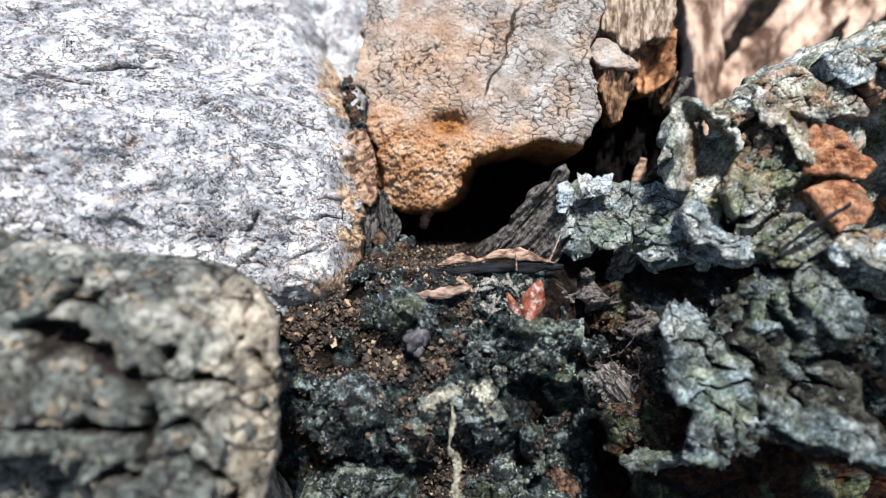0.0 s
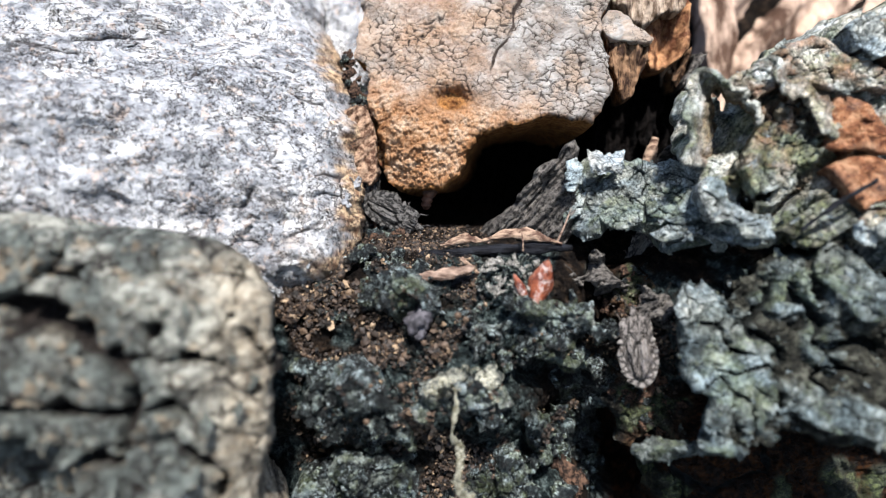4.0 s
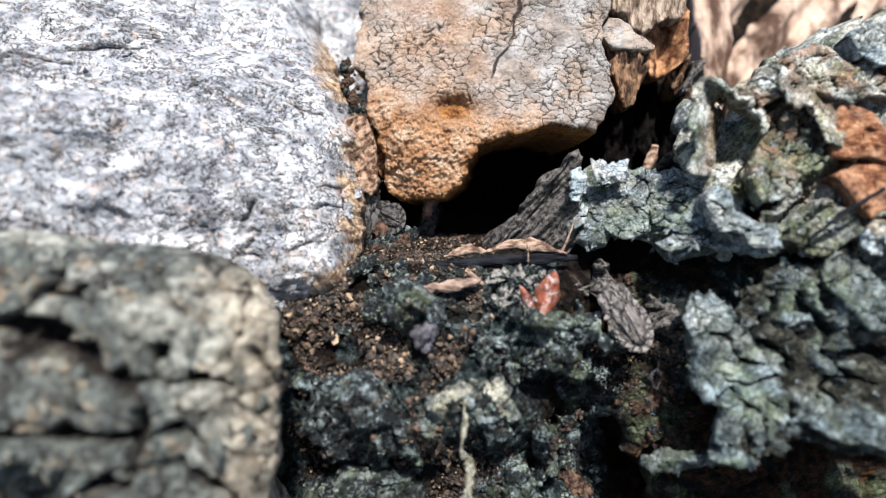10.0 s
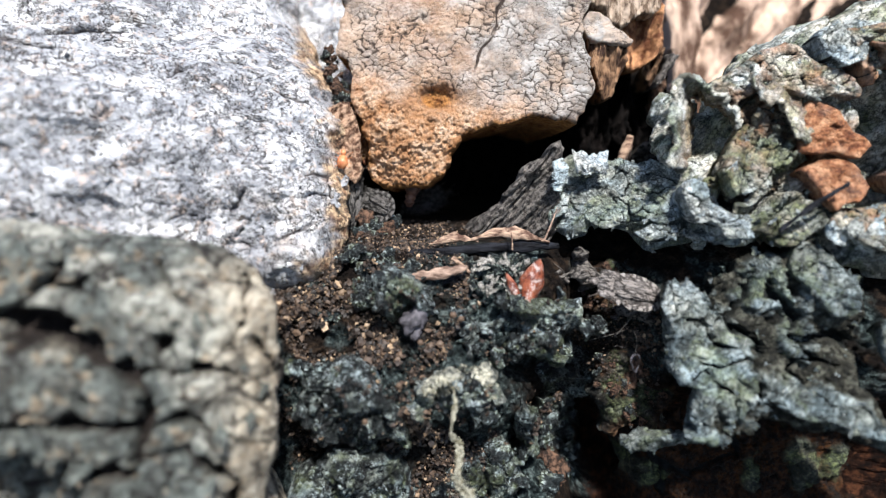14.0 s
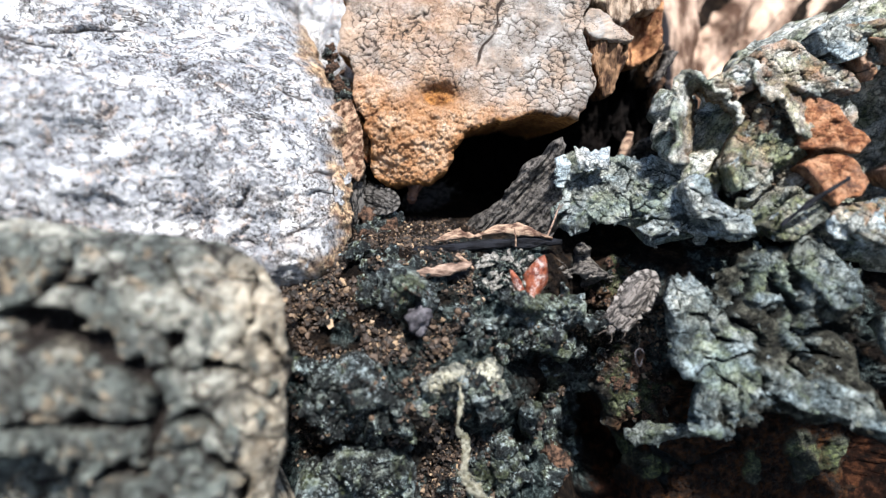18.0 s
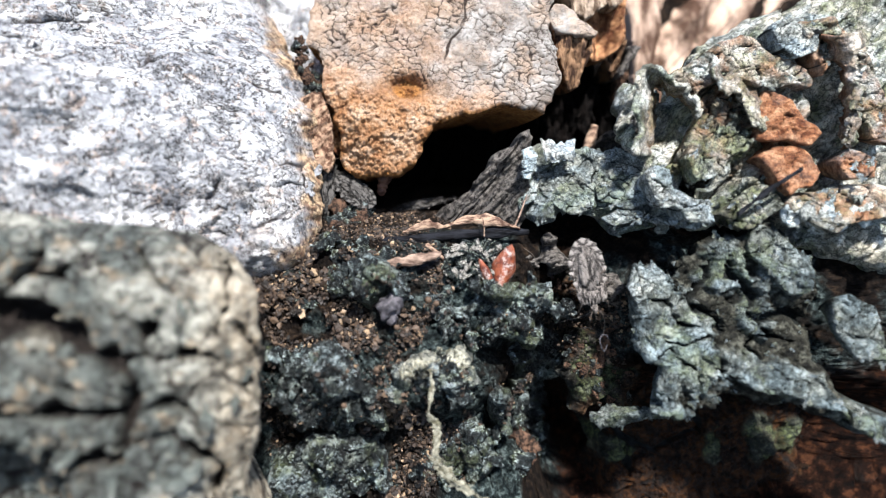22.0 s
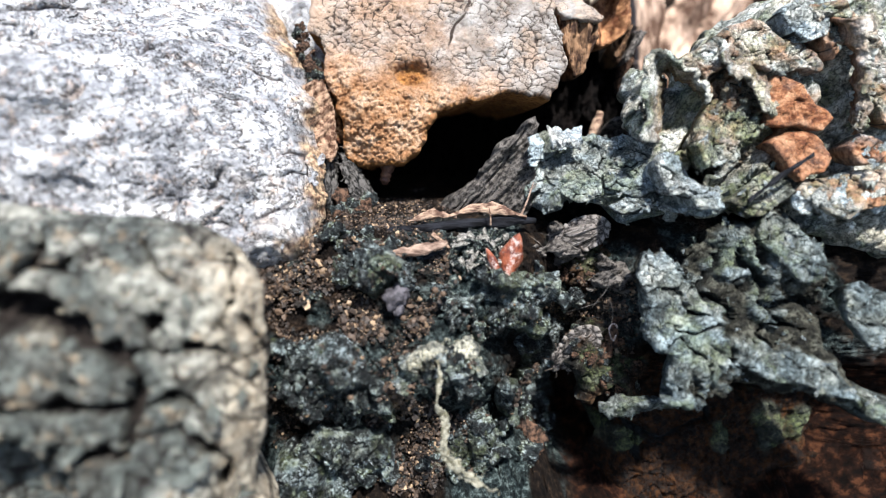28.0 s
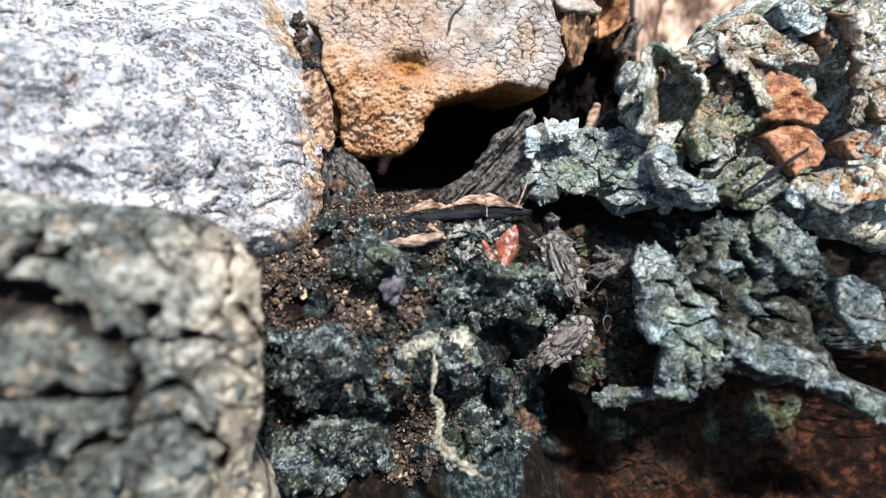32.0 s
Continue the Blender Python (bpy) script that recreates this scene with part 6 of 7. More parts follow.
grains("soil_crumbs", "brown crumbs in the lower trench", [(-14.5, -12.7), (-1.7, -12.7), (-1.2, -16.1), (-4.2, -22.8), (3.7, -25.3), (-12.9, -26.3)], 3200, 12, 0.13)
grains("soil_crumbs", "brown crumbs banked against the foot of the ridge", [(-16.0, -6.0), (-14.2, -4.2), (-12.2, -2.2), (-10.2, -0.2), (-8.8, -1.0), (-10.6, -3.6), (-12.6, -5.8), (-15.0, -7.8)], 900, 14, 0.17, 0.1, lambda x, u, s: bed_depth(x, u) - 1.0)
grains("soil_crumbs", "dark brown crumbs in the shaded gap", [(5.1, -10.5), (15.3, -6.6), (22.4, -6.6), (20.6, -16.6), (15.2, -19.4), (5.7, -22.8)], 2600, 13, 0.13)
grains("soil_crumbs", "brown crumbs round the hanging thread", [(-5.2, -16.1), (-1.2, -15.1), (4.8, -17.6), (7.2, -21.8), (5.7, -26.8), (-5.1, -26.3)], 2600, 16, 0.18, 0.3)
grains("soil_crumbs", "crumbs on the floor of the hollow", [(-10.3, 0.1), (-8.3, 3.1), (1.1, 3.1), (4.8, 1.3), (2.2, 0.1), (-5.1, -0.7)], 1600, 14, 0.12)

for n, (corners, fn) in enumerate(CUSHIONS[:6]):
    grains("frass", "tan frass grains caught on dark lichen", corners, 130, 31 + n, 0.15, 0.05, fn)

STONE = plain("grey_pebble", (0.022, 0.020, 0.024), (0.085, 0.078, 0.088), 0.8, 0.6, 0.1, 0.4)
for label, x, u, d, r, mat in (("rounded lilac-grey pebble among crumbs", -2.64, -6.79, 63.80, 1.25, STONE), ("small grey pebble among crumbs", -2.28, -8.04, 63.80, 0.6, STONE), ("small round tan pellet", 1.13, -6.29, 63.40, 0.34, GRAIN), ("small round tan pellet", 1.85, -6.62, 63.20, 0.3, GRAIN),
                               ("small round tan pellet", -1.84, -8.75, 63.00, 0.3, GRAIN), ("small round tan pellet", -12.62, -5.86, 65.00, 0.34, GRAIN), ("small round tan pellet", -3.73, -12.44, 62.00, 0.3, GRAIN), ("small round tan pellet", -6.71, -15.57, 61.60, 0.3, GRAIN)):
    tagged(new("pebble" if mat is STONE else "pellet", lump_mesh(61 + int(7 * r), mat, 0.25, r, 0.9)), label, "pebble", "pebbles and pellets on the humus").matrix_world = placed(x, u, d, 30 * r)

# ---- wood fragments and rubble ----
for label, corners, d0, lean, mat, k in (
    ("dark fibrous wood fragment beside the lichen block", [(16.8, -5.6), (19.3, -4.5), (21.8, -5.6), (22.2, -7.3), (20.5, -8.8), (18.4, -8.6), (17.2, -7.3)], 68.3, 62, FIBRE, 401),
    ("brown rotten wood fragment under the lichen block", [(18.8, -10.5), (20.5, -8.9), (21.4, -11.2), (21.1, -14.5), (20.0, -16.8), (18.7, -14.5)], 69.6, 20, DIRT, 409),
    ("black crumbly wood fragment under the shelf", [(12.5, -1.8), (14.8, -0.8), (17.4, -1.6), (17.1, -3.4), (14.2, -3.7)], 70.6, 75, FIBRE, 419),
):
    cx, cu = np.mean(corners, 0)
    me = relief("fragment", corners, lambda x, u, s: d0 + rim_round(s, 0.8, 1.2) + 3.2 * strands(x, u, lean, 0.9, k) + 2.4 * fbm(x, u, 1.6, 4, k + 5, 0.65), 0.12, 3.5, 2.4, k, None, 0.6)
    me.materials.append(mat)
    tagged(new("wood_fragment", me), label, "wood fragment", "rotten wood fragments")
BARK_LUMPS = [lump_mesh(80 + k, DIRT, 0.8) for k in range(3)]
ROT = lichen("rotten_crumbs", (0.007, 0.007, 0.006), (0.027, 0.025, 0.021), (0.11, 0.105, 0.09), 0.8, rust=1.0, moss=0.3, seam=(0.006, 0.005, 0.004), earth=((0.005, 0.003, 0.002), (0.026, 0.014, 0.008), (0.10, 0.056, 0.03)))
for n, (label, corners, d0, rise, k) in enumerate((
    ("crumbly rotten wood between the lichen cushions and the block", [(15.1, -11.5), (17.3, -10.1), (20.1, -10.3), (22.3, -11.5), (23.1, -14.2), (23.4, -17.8), (20.6, -18.3), (17.6, -19.1), (16.5, -16.4), (15.4, -14.2)], 69.2, 0.10, 431),
    ("flaky dark rotten wood under the lichen shelf", [(14.6, -2.6), (16.5, -1.4), (19.4, -1.6), (22.8, -2.7), (23.0, -6.7), (20.5, -9.5), (17.2, -8.4), (15.0, -6.0)], 71.8, 0.12, 443),
)):
    cx, cu = np.mean(corners, 0)

    def rotten(x, u, s, d0=d0, rise=rise, k=k, cu=cu):
        return d0 + rise * (u - cu) + rim_round(s, 1.2, 1.6) + chipped(x, u, k, 1.4) + 1.6 * strands(x, u, 55, 1.1, k + 3) + 1.4 * fbm(x, u, 2.2, 4, k + 5, 0.6)

    root = thing("rotten_wood", label, "rotten wood", spot(cx, cu, d0), "rotten wood fragments")
    part("body", relief("rotten_wood", corners, rotten, 0.12, 3.0, 1.6, k, {"brown": lambda x, u, s, d, k=k: ease(-0.15, 0.2, fbm(x, u, 1.8, 4, k + 7)), "crack": none, "tone": lambda x, u, s, d, k=k: lobe_tone(x, u, 1.0, k + 9)}, 0.4, 6, 0.4), ROT, root)
    scattered(root, "crumb", BARK_LUMPS + LUMPS[:3], spots_in(corners, rotten, 45, 45 + n), random.Random(49 + n), (0.12, 0.45), 40, 0.1)
    grains("frass", "brown frass grains on rotten wood", corners, 220, 51 + n, 0.10, 0.05, rotten)
rubble = thing("rubble_heap", "heap of black lichen crumbs and brown bark at the cleft's foot", "rubble", spot(-7.97, 0.99, 76.00))
rng = random.Random(41)
for n in range(46):
    t = rng.random()
    x, u = -9.6 + 3.8 * rng.random() + 1.5 * t, -0.6 + 3.6 * t
    ob = part("crumb", BARK_LUMPS[n % 3] if n % 6 == 0 else LUMPS[n % 9], None, rubble)
    ob.matrix_basis = placed(x, u, 73.6 + 3.6 * t + rng.uniform(-0.4, 0.6), rng.uniform(0, 360), 20, 30) @ Matrix.Scale(rng.uniform(0.3, 0.95), 4)
part("bark_crumb", lump_mesh(91, DIRT, 0.8, 1.1, 0.8), None, rubble, "rust-brown bark crumb").matrix_basis = placed(-8.26, 2.69, 77.00, 20)

debris = thing("cleft_debris", "dark bark crumbs wedged between ridge and burl", "debris", spot(-11.2, 16.5, 78.0))
rng = random.Random(43)
for n in range(60):
    t = rng.random()
    x, u = -12.8 + 2.6 * t + rng.uniform(-0.8, 0.9), 22.5 - 8.5 * t
    ob = part("crumb", (BARK_LUMPS + LUMPS[:2])[n % 5], None, debris)
    ob.matrix_basis = placed(x, u, 79.5 - 2.0 * t + rng.uniform(-0.8, 0.8), rng.uniform(0, 360), 20, 30) @ Matrix.Scale(rng.uniform(0.15, 0.55), 4)

slope = thing("gap_rubble", "black lichen crumbs on the steep side of the gap", "rubble", spot(14.0, -19.0, 68.0))
rng = random.Random(47)
for n in range(90):
    x, u = rng.uniform(11.0, 17.0), rng.uniform(-26.0, -13.5)
    ob = part("crumb", (LUMPS + BARK_LUMPS)[n % 12], None, slope)
    ob.matrix_basis = placed(x, u, float(bed_depth(np.array([x]), np.array([u]))[0]), rng.uniform(0, 360), 20, 30) @ Matrix.Scale(rng.uniform(0.35, 1.3), 4)

# ---- strips, scales and threads ----
TAN = plain("tan_strip", (0.09, 0.045, 0.03), (0.44, 0.30, 0.21), 0.8, 0.7, 0.25, 0.3, (0.6, 1.4, 1.4))
BLACK = plain("black_strip", (0.002, 0.002, 0.003), (0.014, 0.015, 0.019), 0.8, 0.6, 0.15, 0.12, (0.4, 1.5, 1.5))
DULL = plain("dull_strip", (0.090, 0.053, 0.038), (0.300, 0.210, 0.158), 1.0, 0.75, 0.1, 0.3, (0.4, 1.5, 1.5))
RED = Nodes("bud_scale")
r_col = RED.ramp(RED.noise(0.8, 6, 0.65), (0.3, (0.07, 0.015, 0.008)), (0.7, (0.235, 0.068, 0.032)))
RED = RED.done(RED.mix(RED.math("MULTIPLY", RED.step(RED.noise(0.9, 6, 0.75), 0.54, 0.70), 0.7), r_col, (0.44, 0.37, 0.34)), 0.3, RED.noise(0.4, 5), 0.06, 0.5)
SILK = plain("silk", (0.12, 0.11, 0.07), (0.36, 0.345, 0.27), 0.5, 0.6, 0.15, 0.3)
FILM = plain("silk_film", (0.03, 0.034, 0.030), (0.36, 0.35, 0.28), 1.0, 0.5, 0.2, 0.3)
veil = Nodes("silk_veil")
VEIL = veil.done(veil.ramp(veil.noise(0.7, 6, 0.7), (0.3, (0.15, 0.14, 0.09)), (0.7, (0.36, 0.345, 0.27))), 0.5, veil.noise(0.4, 5), 0.05, 0.3)
veil.link(veil.math("MULTIPLY", veil.step(veil.noise(1.1, 6, 0.72), 0.48, 0.74), 0.8), veil.bsdf.inputs["Alpha"])
FROST = plain("whitish_crumb", (0.10, 0.092, 0.080), (0.52, 0.49, 0.44), 0.35, 0.8, 0.15, 0.2)
RESIN = plain("resin_nub", (0.05, 0.02, 0.012), (0.16, 0.075, 0.045), 0.8, 0.5, 0.1, 0.4)


def strip(name, label, me, mat):
    me.materials.append(mat)
    return tagged(new(name, me), label, "bark strip", "loose strips before the hollow")


strip("bark_strip", "tan curled bark strip over a black one", sliver("strip", [(-1.09, 0.17, 70.50), (1.48, 0.97, 70.00), (3.86, 0.51, 69.80)], (0.25, 1.0, 0.3), 0.25, 3, 0.5), TAN)
strip("bark_strip", "pale tan bark strip with a raised middle", sliver("strip", [(3.05, 0.62, 69.60), (5.41, 1.41, 69.30), (7.93, 1.29, 69.20), (10.91, 0.39, 69.20)], (0.2, 1.2, 1.0, 0.25), 0.25, 5, 0.5), TAN)
strip("bark_strip", "long black bark strip lying across the trench", sliver("strip", [(-7.73, -0.98, 71.00), (-2.52, -0.92, 70.40), (3.75, -0.17, 70.00), (8.26, 0.06, 69.60), (11.93, 0.06, 69.60)], (0.35, 0.9, 1.1, 1.0, 0.4), 0.3, 7, 0.4), BLACK)
strip("bark_strip", "dull brown pointed bark strip", sliver("strip", [(-5.09, -2.76, 66.60), (-1.82, -2.84, 66.00), (0.86, -2.41, 65.80), (2.57, -1.98, 65.80)], (0.2, 0.8, 1.1, 0.5), 0.3, 9, 0.4), DULL)
strip("bark_strip", "black strip under the brown one", sliver("strip", [(-2.98, -3.70, 68.00), (0.33, -3.34, 67.40), (2.78, -2.68, 67.20)], (0.3, 0.8, 0.4), 0.3, 13, 0.3), BLACK)
strip("bark_strip", "dark strip at the ridge's foot", sliver("strip", [(-13.40, -2.30, 69.00), (-11.44, -2.64, 69.00), (-9.03, -3.07, 68.60)], (0.2, 0.5, 0.2), 0.2, 15, 0.3), BLACK)
strip("bark_strip", "black twig-like strip leaning on lichen", sliver("strip", [(29.69, 1.43, 60.50), (31.98, 3.36, 60.00), (35.49, 5.51, 60.00)], (0.45, 0.8, 0.35), 0.5, 17, 0.4), BLACK)
strip("stalk", "short pale stalk standing on the strip", tube("stalk", [(7.11, -0.39, 68.40), (7.10, 0.50, 68.30), (6.95, 1.50, 68.40)], (0.08, 0.07, 0.06)), TAN)
strip("stalk", "bent pale brown stalk", tube("stalk", [(1.21, -1.15, 67.50), (2.29, -2.01, 67.00), (3.46, -3.19, 66.50)], (0.22, 0.17, 0.1)), TAN)
strip("fibre_stub", "pale rounded stub standing in the gap", tube("stub", [(21.72, 9.17, 83.00), (22.26, 11.20, 83.00), (22.86, 13.15, 83.00)], (0.75, 0.68, 0.5), 9), TAN)
strip("fibre_splinter", "yellowish upright fibre beside the shelf", tube("fibre", [(10.47, 0.51, 70.00), (11.15, 2.05, 70.00), (11.92, 3.95, 70.50)], (0.12, 0.1, 0.05)), DULL)
bristles = thing("root_hairs", "fine dark root hairs in the shaded gap", "root hairs", spot(17.0, -8.0, 67.0))
for n, (line, r) in enumerate((
    ([(13.9, -9.2, 67.0), (16.3, -8.6, 66.8), (17.6, -8.1, 66.5)], 0.05),
    ([(16.9, -8.7, 67.0), (18.1, -7.3, 66.8), (18.6, -6.4, 66.5)], 0.045),
    ([(18.8, -10.8, 67.0), (19.0, -9.2, 66.8), (18.6, -8.1, 66.5)], 0.06),
    ([(17.7, -5.4, 67.0), (19.9, -4.8, 66.8), (20.6, -3.2, 66.5)], 0.05),
    ([(16.7, -9.7, 67.0), (17.1, -9.6, 66.8), (17.7, -9.8, 66.5)], 0.05),
    ([(10.9, -1.6, 67.0), (11.7, -2.2, 66.8), (12.3, -3.2, 66.5)], 0.04),
    ([(19.9, -6.5, 67.0), (21.2, -5.8, 66.8), (21.9, -6.2, 66.5)], 0.05),
)):
    part("hair", tube("hair", line, (0.6 * r, 0.6 * r, 0.4 * r), 5, 20 + n, 0.3), FIBRE, bristles)
rng = random.Random(77)
for n in range(9):
    t, off = rng.uniform(0.05, 0.75), rng.uniform(-1.2, 1.6)
    x0, u0 = 2.5 + 9 * t + off * 0.6, 0.5 + 8.2 * t - off * 0.8 - 0.8
    part("strand", tube("strand", [(x0, u0, 76.2 - 4.2 * t), (x0 + 1.2, u0 + 1.3, 75.6 - 4.2 * t), (x0 + 2.3, u0 + 2.7, 75.3 - 4.2 * t)], (0.16, 0.2, 0.06), 5, n), FIBRE, wedge)
part("nub", tube("nub", [(-2.93, 7.74, 80.00), (-3.10, 6.40, 79.60), (-3.29, 5.61, 79.30), (-3.41, 4.96, 79.20), (-3.42, 4.58, 79.40)], (1.3, 0.8, 0.6, 0.58, 0.42), 9, 4, 0.12), RESIN, knob, "small brown resin nub hanging down")


def scale_mesh(tip, foot, width, k):
    """A pointed hollow bud scale between two places."""
    a, b = np.array(foot, float), np.array(tip, float)
    m, n = 12, 7
    way = b - a
    side = np.cross(way / np.linalg.norm(way), (0, 0, 1.0))
    top = []
    for i in range(m):
        t = i / (m - 1)
        w = width * (math.sin(math.pi * min(1, 0.18 + 0.82 * t)) ** 0.8 + 0.02) * (1 + 0.10 * math.sin(5.1 * t + 2.3 * k) + 0.07 * math.sin(13 * t + k))
        for j in range(n):
            g = j / (n - 1) * 2 - 1
            top.append(a + way * t + side * g * w * 0.5 + np.array([0, 0, 0.42 * g * g * w - 0.25 * math.sin(2.2 * t + 0.5) + 0.05 * math.sin(9 * g + 6 * t + k)]))
    top = np.array(top)
    verts = np.concatenate([top, top + [0, 0, 0.16]])
    q = np.arange(m * n).reshape(m, n)
    f = np.stack([q[:-1, :-1], q[:-1, 1:], q[1:, 1:], q[1:, :-1]], -1).reshape(-1, 4)
    faces = f.tolist() + (f[:, ::-1] + m * n).tolist()
    ring = np.concatenate([q[0, :], q[1:, -1], q[-1, -2::-1], q[-2:0:-1, 0]])
    nxt = np.roll(ring, -1)
    faces += np.stack([ring, ring + m * n, nxt + m * n, nxt], 1).tolist()
    return mesh_of("scale", to_world(verts[:, 0], verts[:, 1], verts[:, 2]), faces)


bud = thing("bud_husk", "split rust-red bud husk lying on dark lichen", "bud husk", spot(7.63, -5.14, 65.20))
part("scale", scale_mesh((6.09, -2.47, 64.60), (7.39, -5.12, 65.00), 0.95, 1), RED, bud)
part("scale", scale_mesh((9.25, -1.15, 64.30), (8.05, -5.35, 65.00), 2.15, 2), RED, bud)

rng = random.Random(31)
frost = thing("frosted_crumbs", "heap of whitish crumbs round the bud husk", "crumbs", spot(5.75, -2.01, 66.80))
FROST_LUMPS = [lump_mesh(70 + k, FROST, 0.8) for k in range(3)]
for n in range(110):
    x, u = rng.uniform(2.9, 8.4), rng.uniform(-4.4, -0.9)
    ob = part("crumb", FROST_LUMPS[n % 3] if n % 3 == 0 else LUMPS[n % 9], None, frost)
    ob.matrix_basis = placed(x, u, 66.2 + 0.55 * (u + 2.5) + rng.uniform(-0.2, 0.3), rng.uniform(0, 360), 30, 20) @ Matrix.Diagonal((rng.uniform(0.10, 0.65), rng.uniform(0.08, 0.30), rng.uniform(0.10, 0.30), 1))

thread = thing("silk_thread", "pale yellow silk film and thread hanging over lichen", "silk", spot(1.05, -12.96, 61.60))
SILK_LINE = [(1.08, -12.36, 60.60), (1.22, -14.16, 60.30), (0.98, -16.39, 60.40), (1.67, -17.62, 60.40), (1.37, -20.01, 60.20), (2.05, -21.21, 60.00), (3.58, -22.47, 59.60), (5.84, -23.84, 59.40)]
for n, (wide, off, first, last) in enumerate(((0.36, 0.0, 0, 8), (0.6, 0.1, 2, 6), (0.95, 0.15, 4, 8))):
    q = np.array(SILK_LINE[first:last])
    side = np.array([1.0, 0.35, 0.0]) * wide * 0.5
    turn = np.array([0.0, 0.0, 0.3])
    part("strand", sheet("strand", ((q - side + turn * off).tolist(), (q + side * 0.6 - turn).tolist()), 0.05, 140 + n, 0.08, 64, 5, 1.0), SILK, thread)
rng = random.Random(53)
for n in range(16):
    x, u, d = SILK_LINE[rng.choice((0, 0, 0, 1, 3, 4, 5, 6, 6, 7))]
    a = np.array([x + rng.uniform(-0.4, 0.4), u + rng.uniform(-0.3, 0.4), d - 0.1])
    b = a + [rng.uniform(-1.7, 1.9), rng.uniform(-0.9, 1.2), rng.uniform(-0.2, 0.5)]
    part("wisp", tube("wisp", [a, (a + b) / 2 + [0, -0.2, -0.1], b], (0.05, 0.035, 0.02), 5, 5 + n, 0.8, 0.6), SILK, thread)
for n, (lines, k) in enumerate(((([(-1.9, -12.3, 60.9), (-0.6, -11.5, 60.5), (1.0, -11.0, 60.5), (2.8, -10.6, 60.7), (4.3, -10.7, 61.0)], [(-1.5, -13.2, 60.8), (-0.3, -12.7, 60.2), (1.1, -12.5, 60.1), (2.6, -11.4, 60.3), (4.4, -11.6, 60.7)]), 151),
                               (([(-1.8, -12.5, 60.8), (-1.2, -13.0, 60.6), (-0.4, -13.6, 60.5)], [(-1.0, -11.9, 60.6), (-0.3, -12.3, 60.3), (0.3, -12.8, 60.2)]), 153),
                               (([(2.9, -11.6, 60.6), (3.9, -12.1, 60.6), (4.3, -13.2, 60.7)], [(4.2, -10.9, 60.9), (4.9, -11.9, 60.9), (5.0, -13.4, 60.9)]), 155))):
    part("film", sheet("film", lines, 0.03, k, 0.12, 40, 9, 0.8), VEIL, thread)
film_line = [(-1.9, -12.5), (-0.7, -11.5), (0.8, -11.1), (2.8, -10.9), (4.4, -10.9), (4.9, -12.3), (3.8, -13.4), (2.5, -12.8), (1.4, -12.2), (0.8, -13.1), (-0.3, -14.0), (-1.1, -13.4)]
part("film_sheet", relief("film_sheet", film_line, lambda x, u, s: crust_depth(222, 1.9, 1.5)(x, u, s + 1.6) - 0.22 + rim_round(s, 0.5, 0.5), 0.12, 0.6, 1.1, 78, {"brown": none, "crack": none, "tone": lambda x, u, s, d: lobe_tone(x, u, 1.2, 79)}, 0.2), FILM, thread, "whitish film over the lichen")
web = thing("silk_web", "fine grey silk threads in the cleft beside the knob", "silk", spot(-9.13, 10.84, 78.00))
for n, (a, b) in enumerate((((-10.76, 11.20, 77.00), (-7.45, 10.21, 79.00)), ((-10.39, 9.45, 77.00), (-7.96, 11.49, 79.00)), ((-9.95, 8.82, 77.00), (-7.54, 9.17, 80.00)))):
    part("thread", tube("thread", [a, tuple((np.array(a) + b) / 2 + [0, -0.4, 0]), b], (0.012, 0.012, 0.012), 5, n), DULL, web)
ring = thing("fibre_curl", "small pale curl of fibre", "fibre", spot(17.71, -10.44, 63.00))
cx, cu = 17.59, -10.55
part("curl", tube("curl", [(cx + 0.45 * math.cos(a) + 0.1 * math.sin(2 * a), cu + 0.8 * math.sin(a), 62.5 + 0.3 * math.cos(a)) for a in np.linspace(0.4, 6.0, 15)], (0.045,) * 15, 7, 8), STONE, ring)


# ---- flat bugs ----
def dome(name, outline, high, low=0.12, rings=5, k=0, bumps=0.06, centre=None):
    """A low dome over an outline in millimetres: x to the side, y to the head, z off the bark."""
    o = np.array(outline, float)
    c = np.array(centre if centre is not None else o.mean(0), float)
    n = len(o)
    verts, faces = [(c[0], c[1], high)], []
    for r in range(1, rings + 1):
        s = r / rings
        for i in range(n):
            p = c + (o[i] - c) * s
            z = high * (1 - s**2.2) + bumps * (noise.noise(Vector((p[0] * 3.1 + k, p[1] * 3.1, k))) if s < 1 else 0)
            verts.append((p[0], p[1], z))
    for i in range(n):
        faces.append((0, 1 + i, 1 + (i + 1) % n))
    for r in range(rings - 1):
        for i in range(n):
            a, b = 1 + r * n + i, 1 + r * n + (i + 1) % n
            faces.append((a, a + n, b + n, b))
    edge = 1 + (rings - 1) * n
    under = len(verts)
    verts += [(v[0] * 0.96, v[1] * 0.98, -low) for v in verts[edge:edge + n]]
    verts.append((c[0], c[1], -low * 1.3))
    for i in range(n):
        a, b = i, (i + 1) % n
        faces.append((edge + a, under + a, under + b, edge + b))
        faces.append((under + a, len(verts) - 1, under + b))
    return mesh_of(name, np.array(verts) * MM, faces)


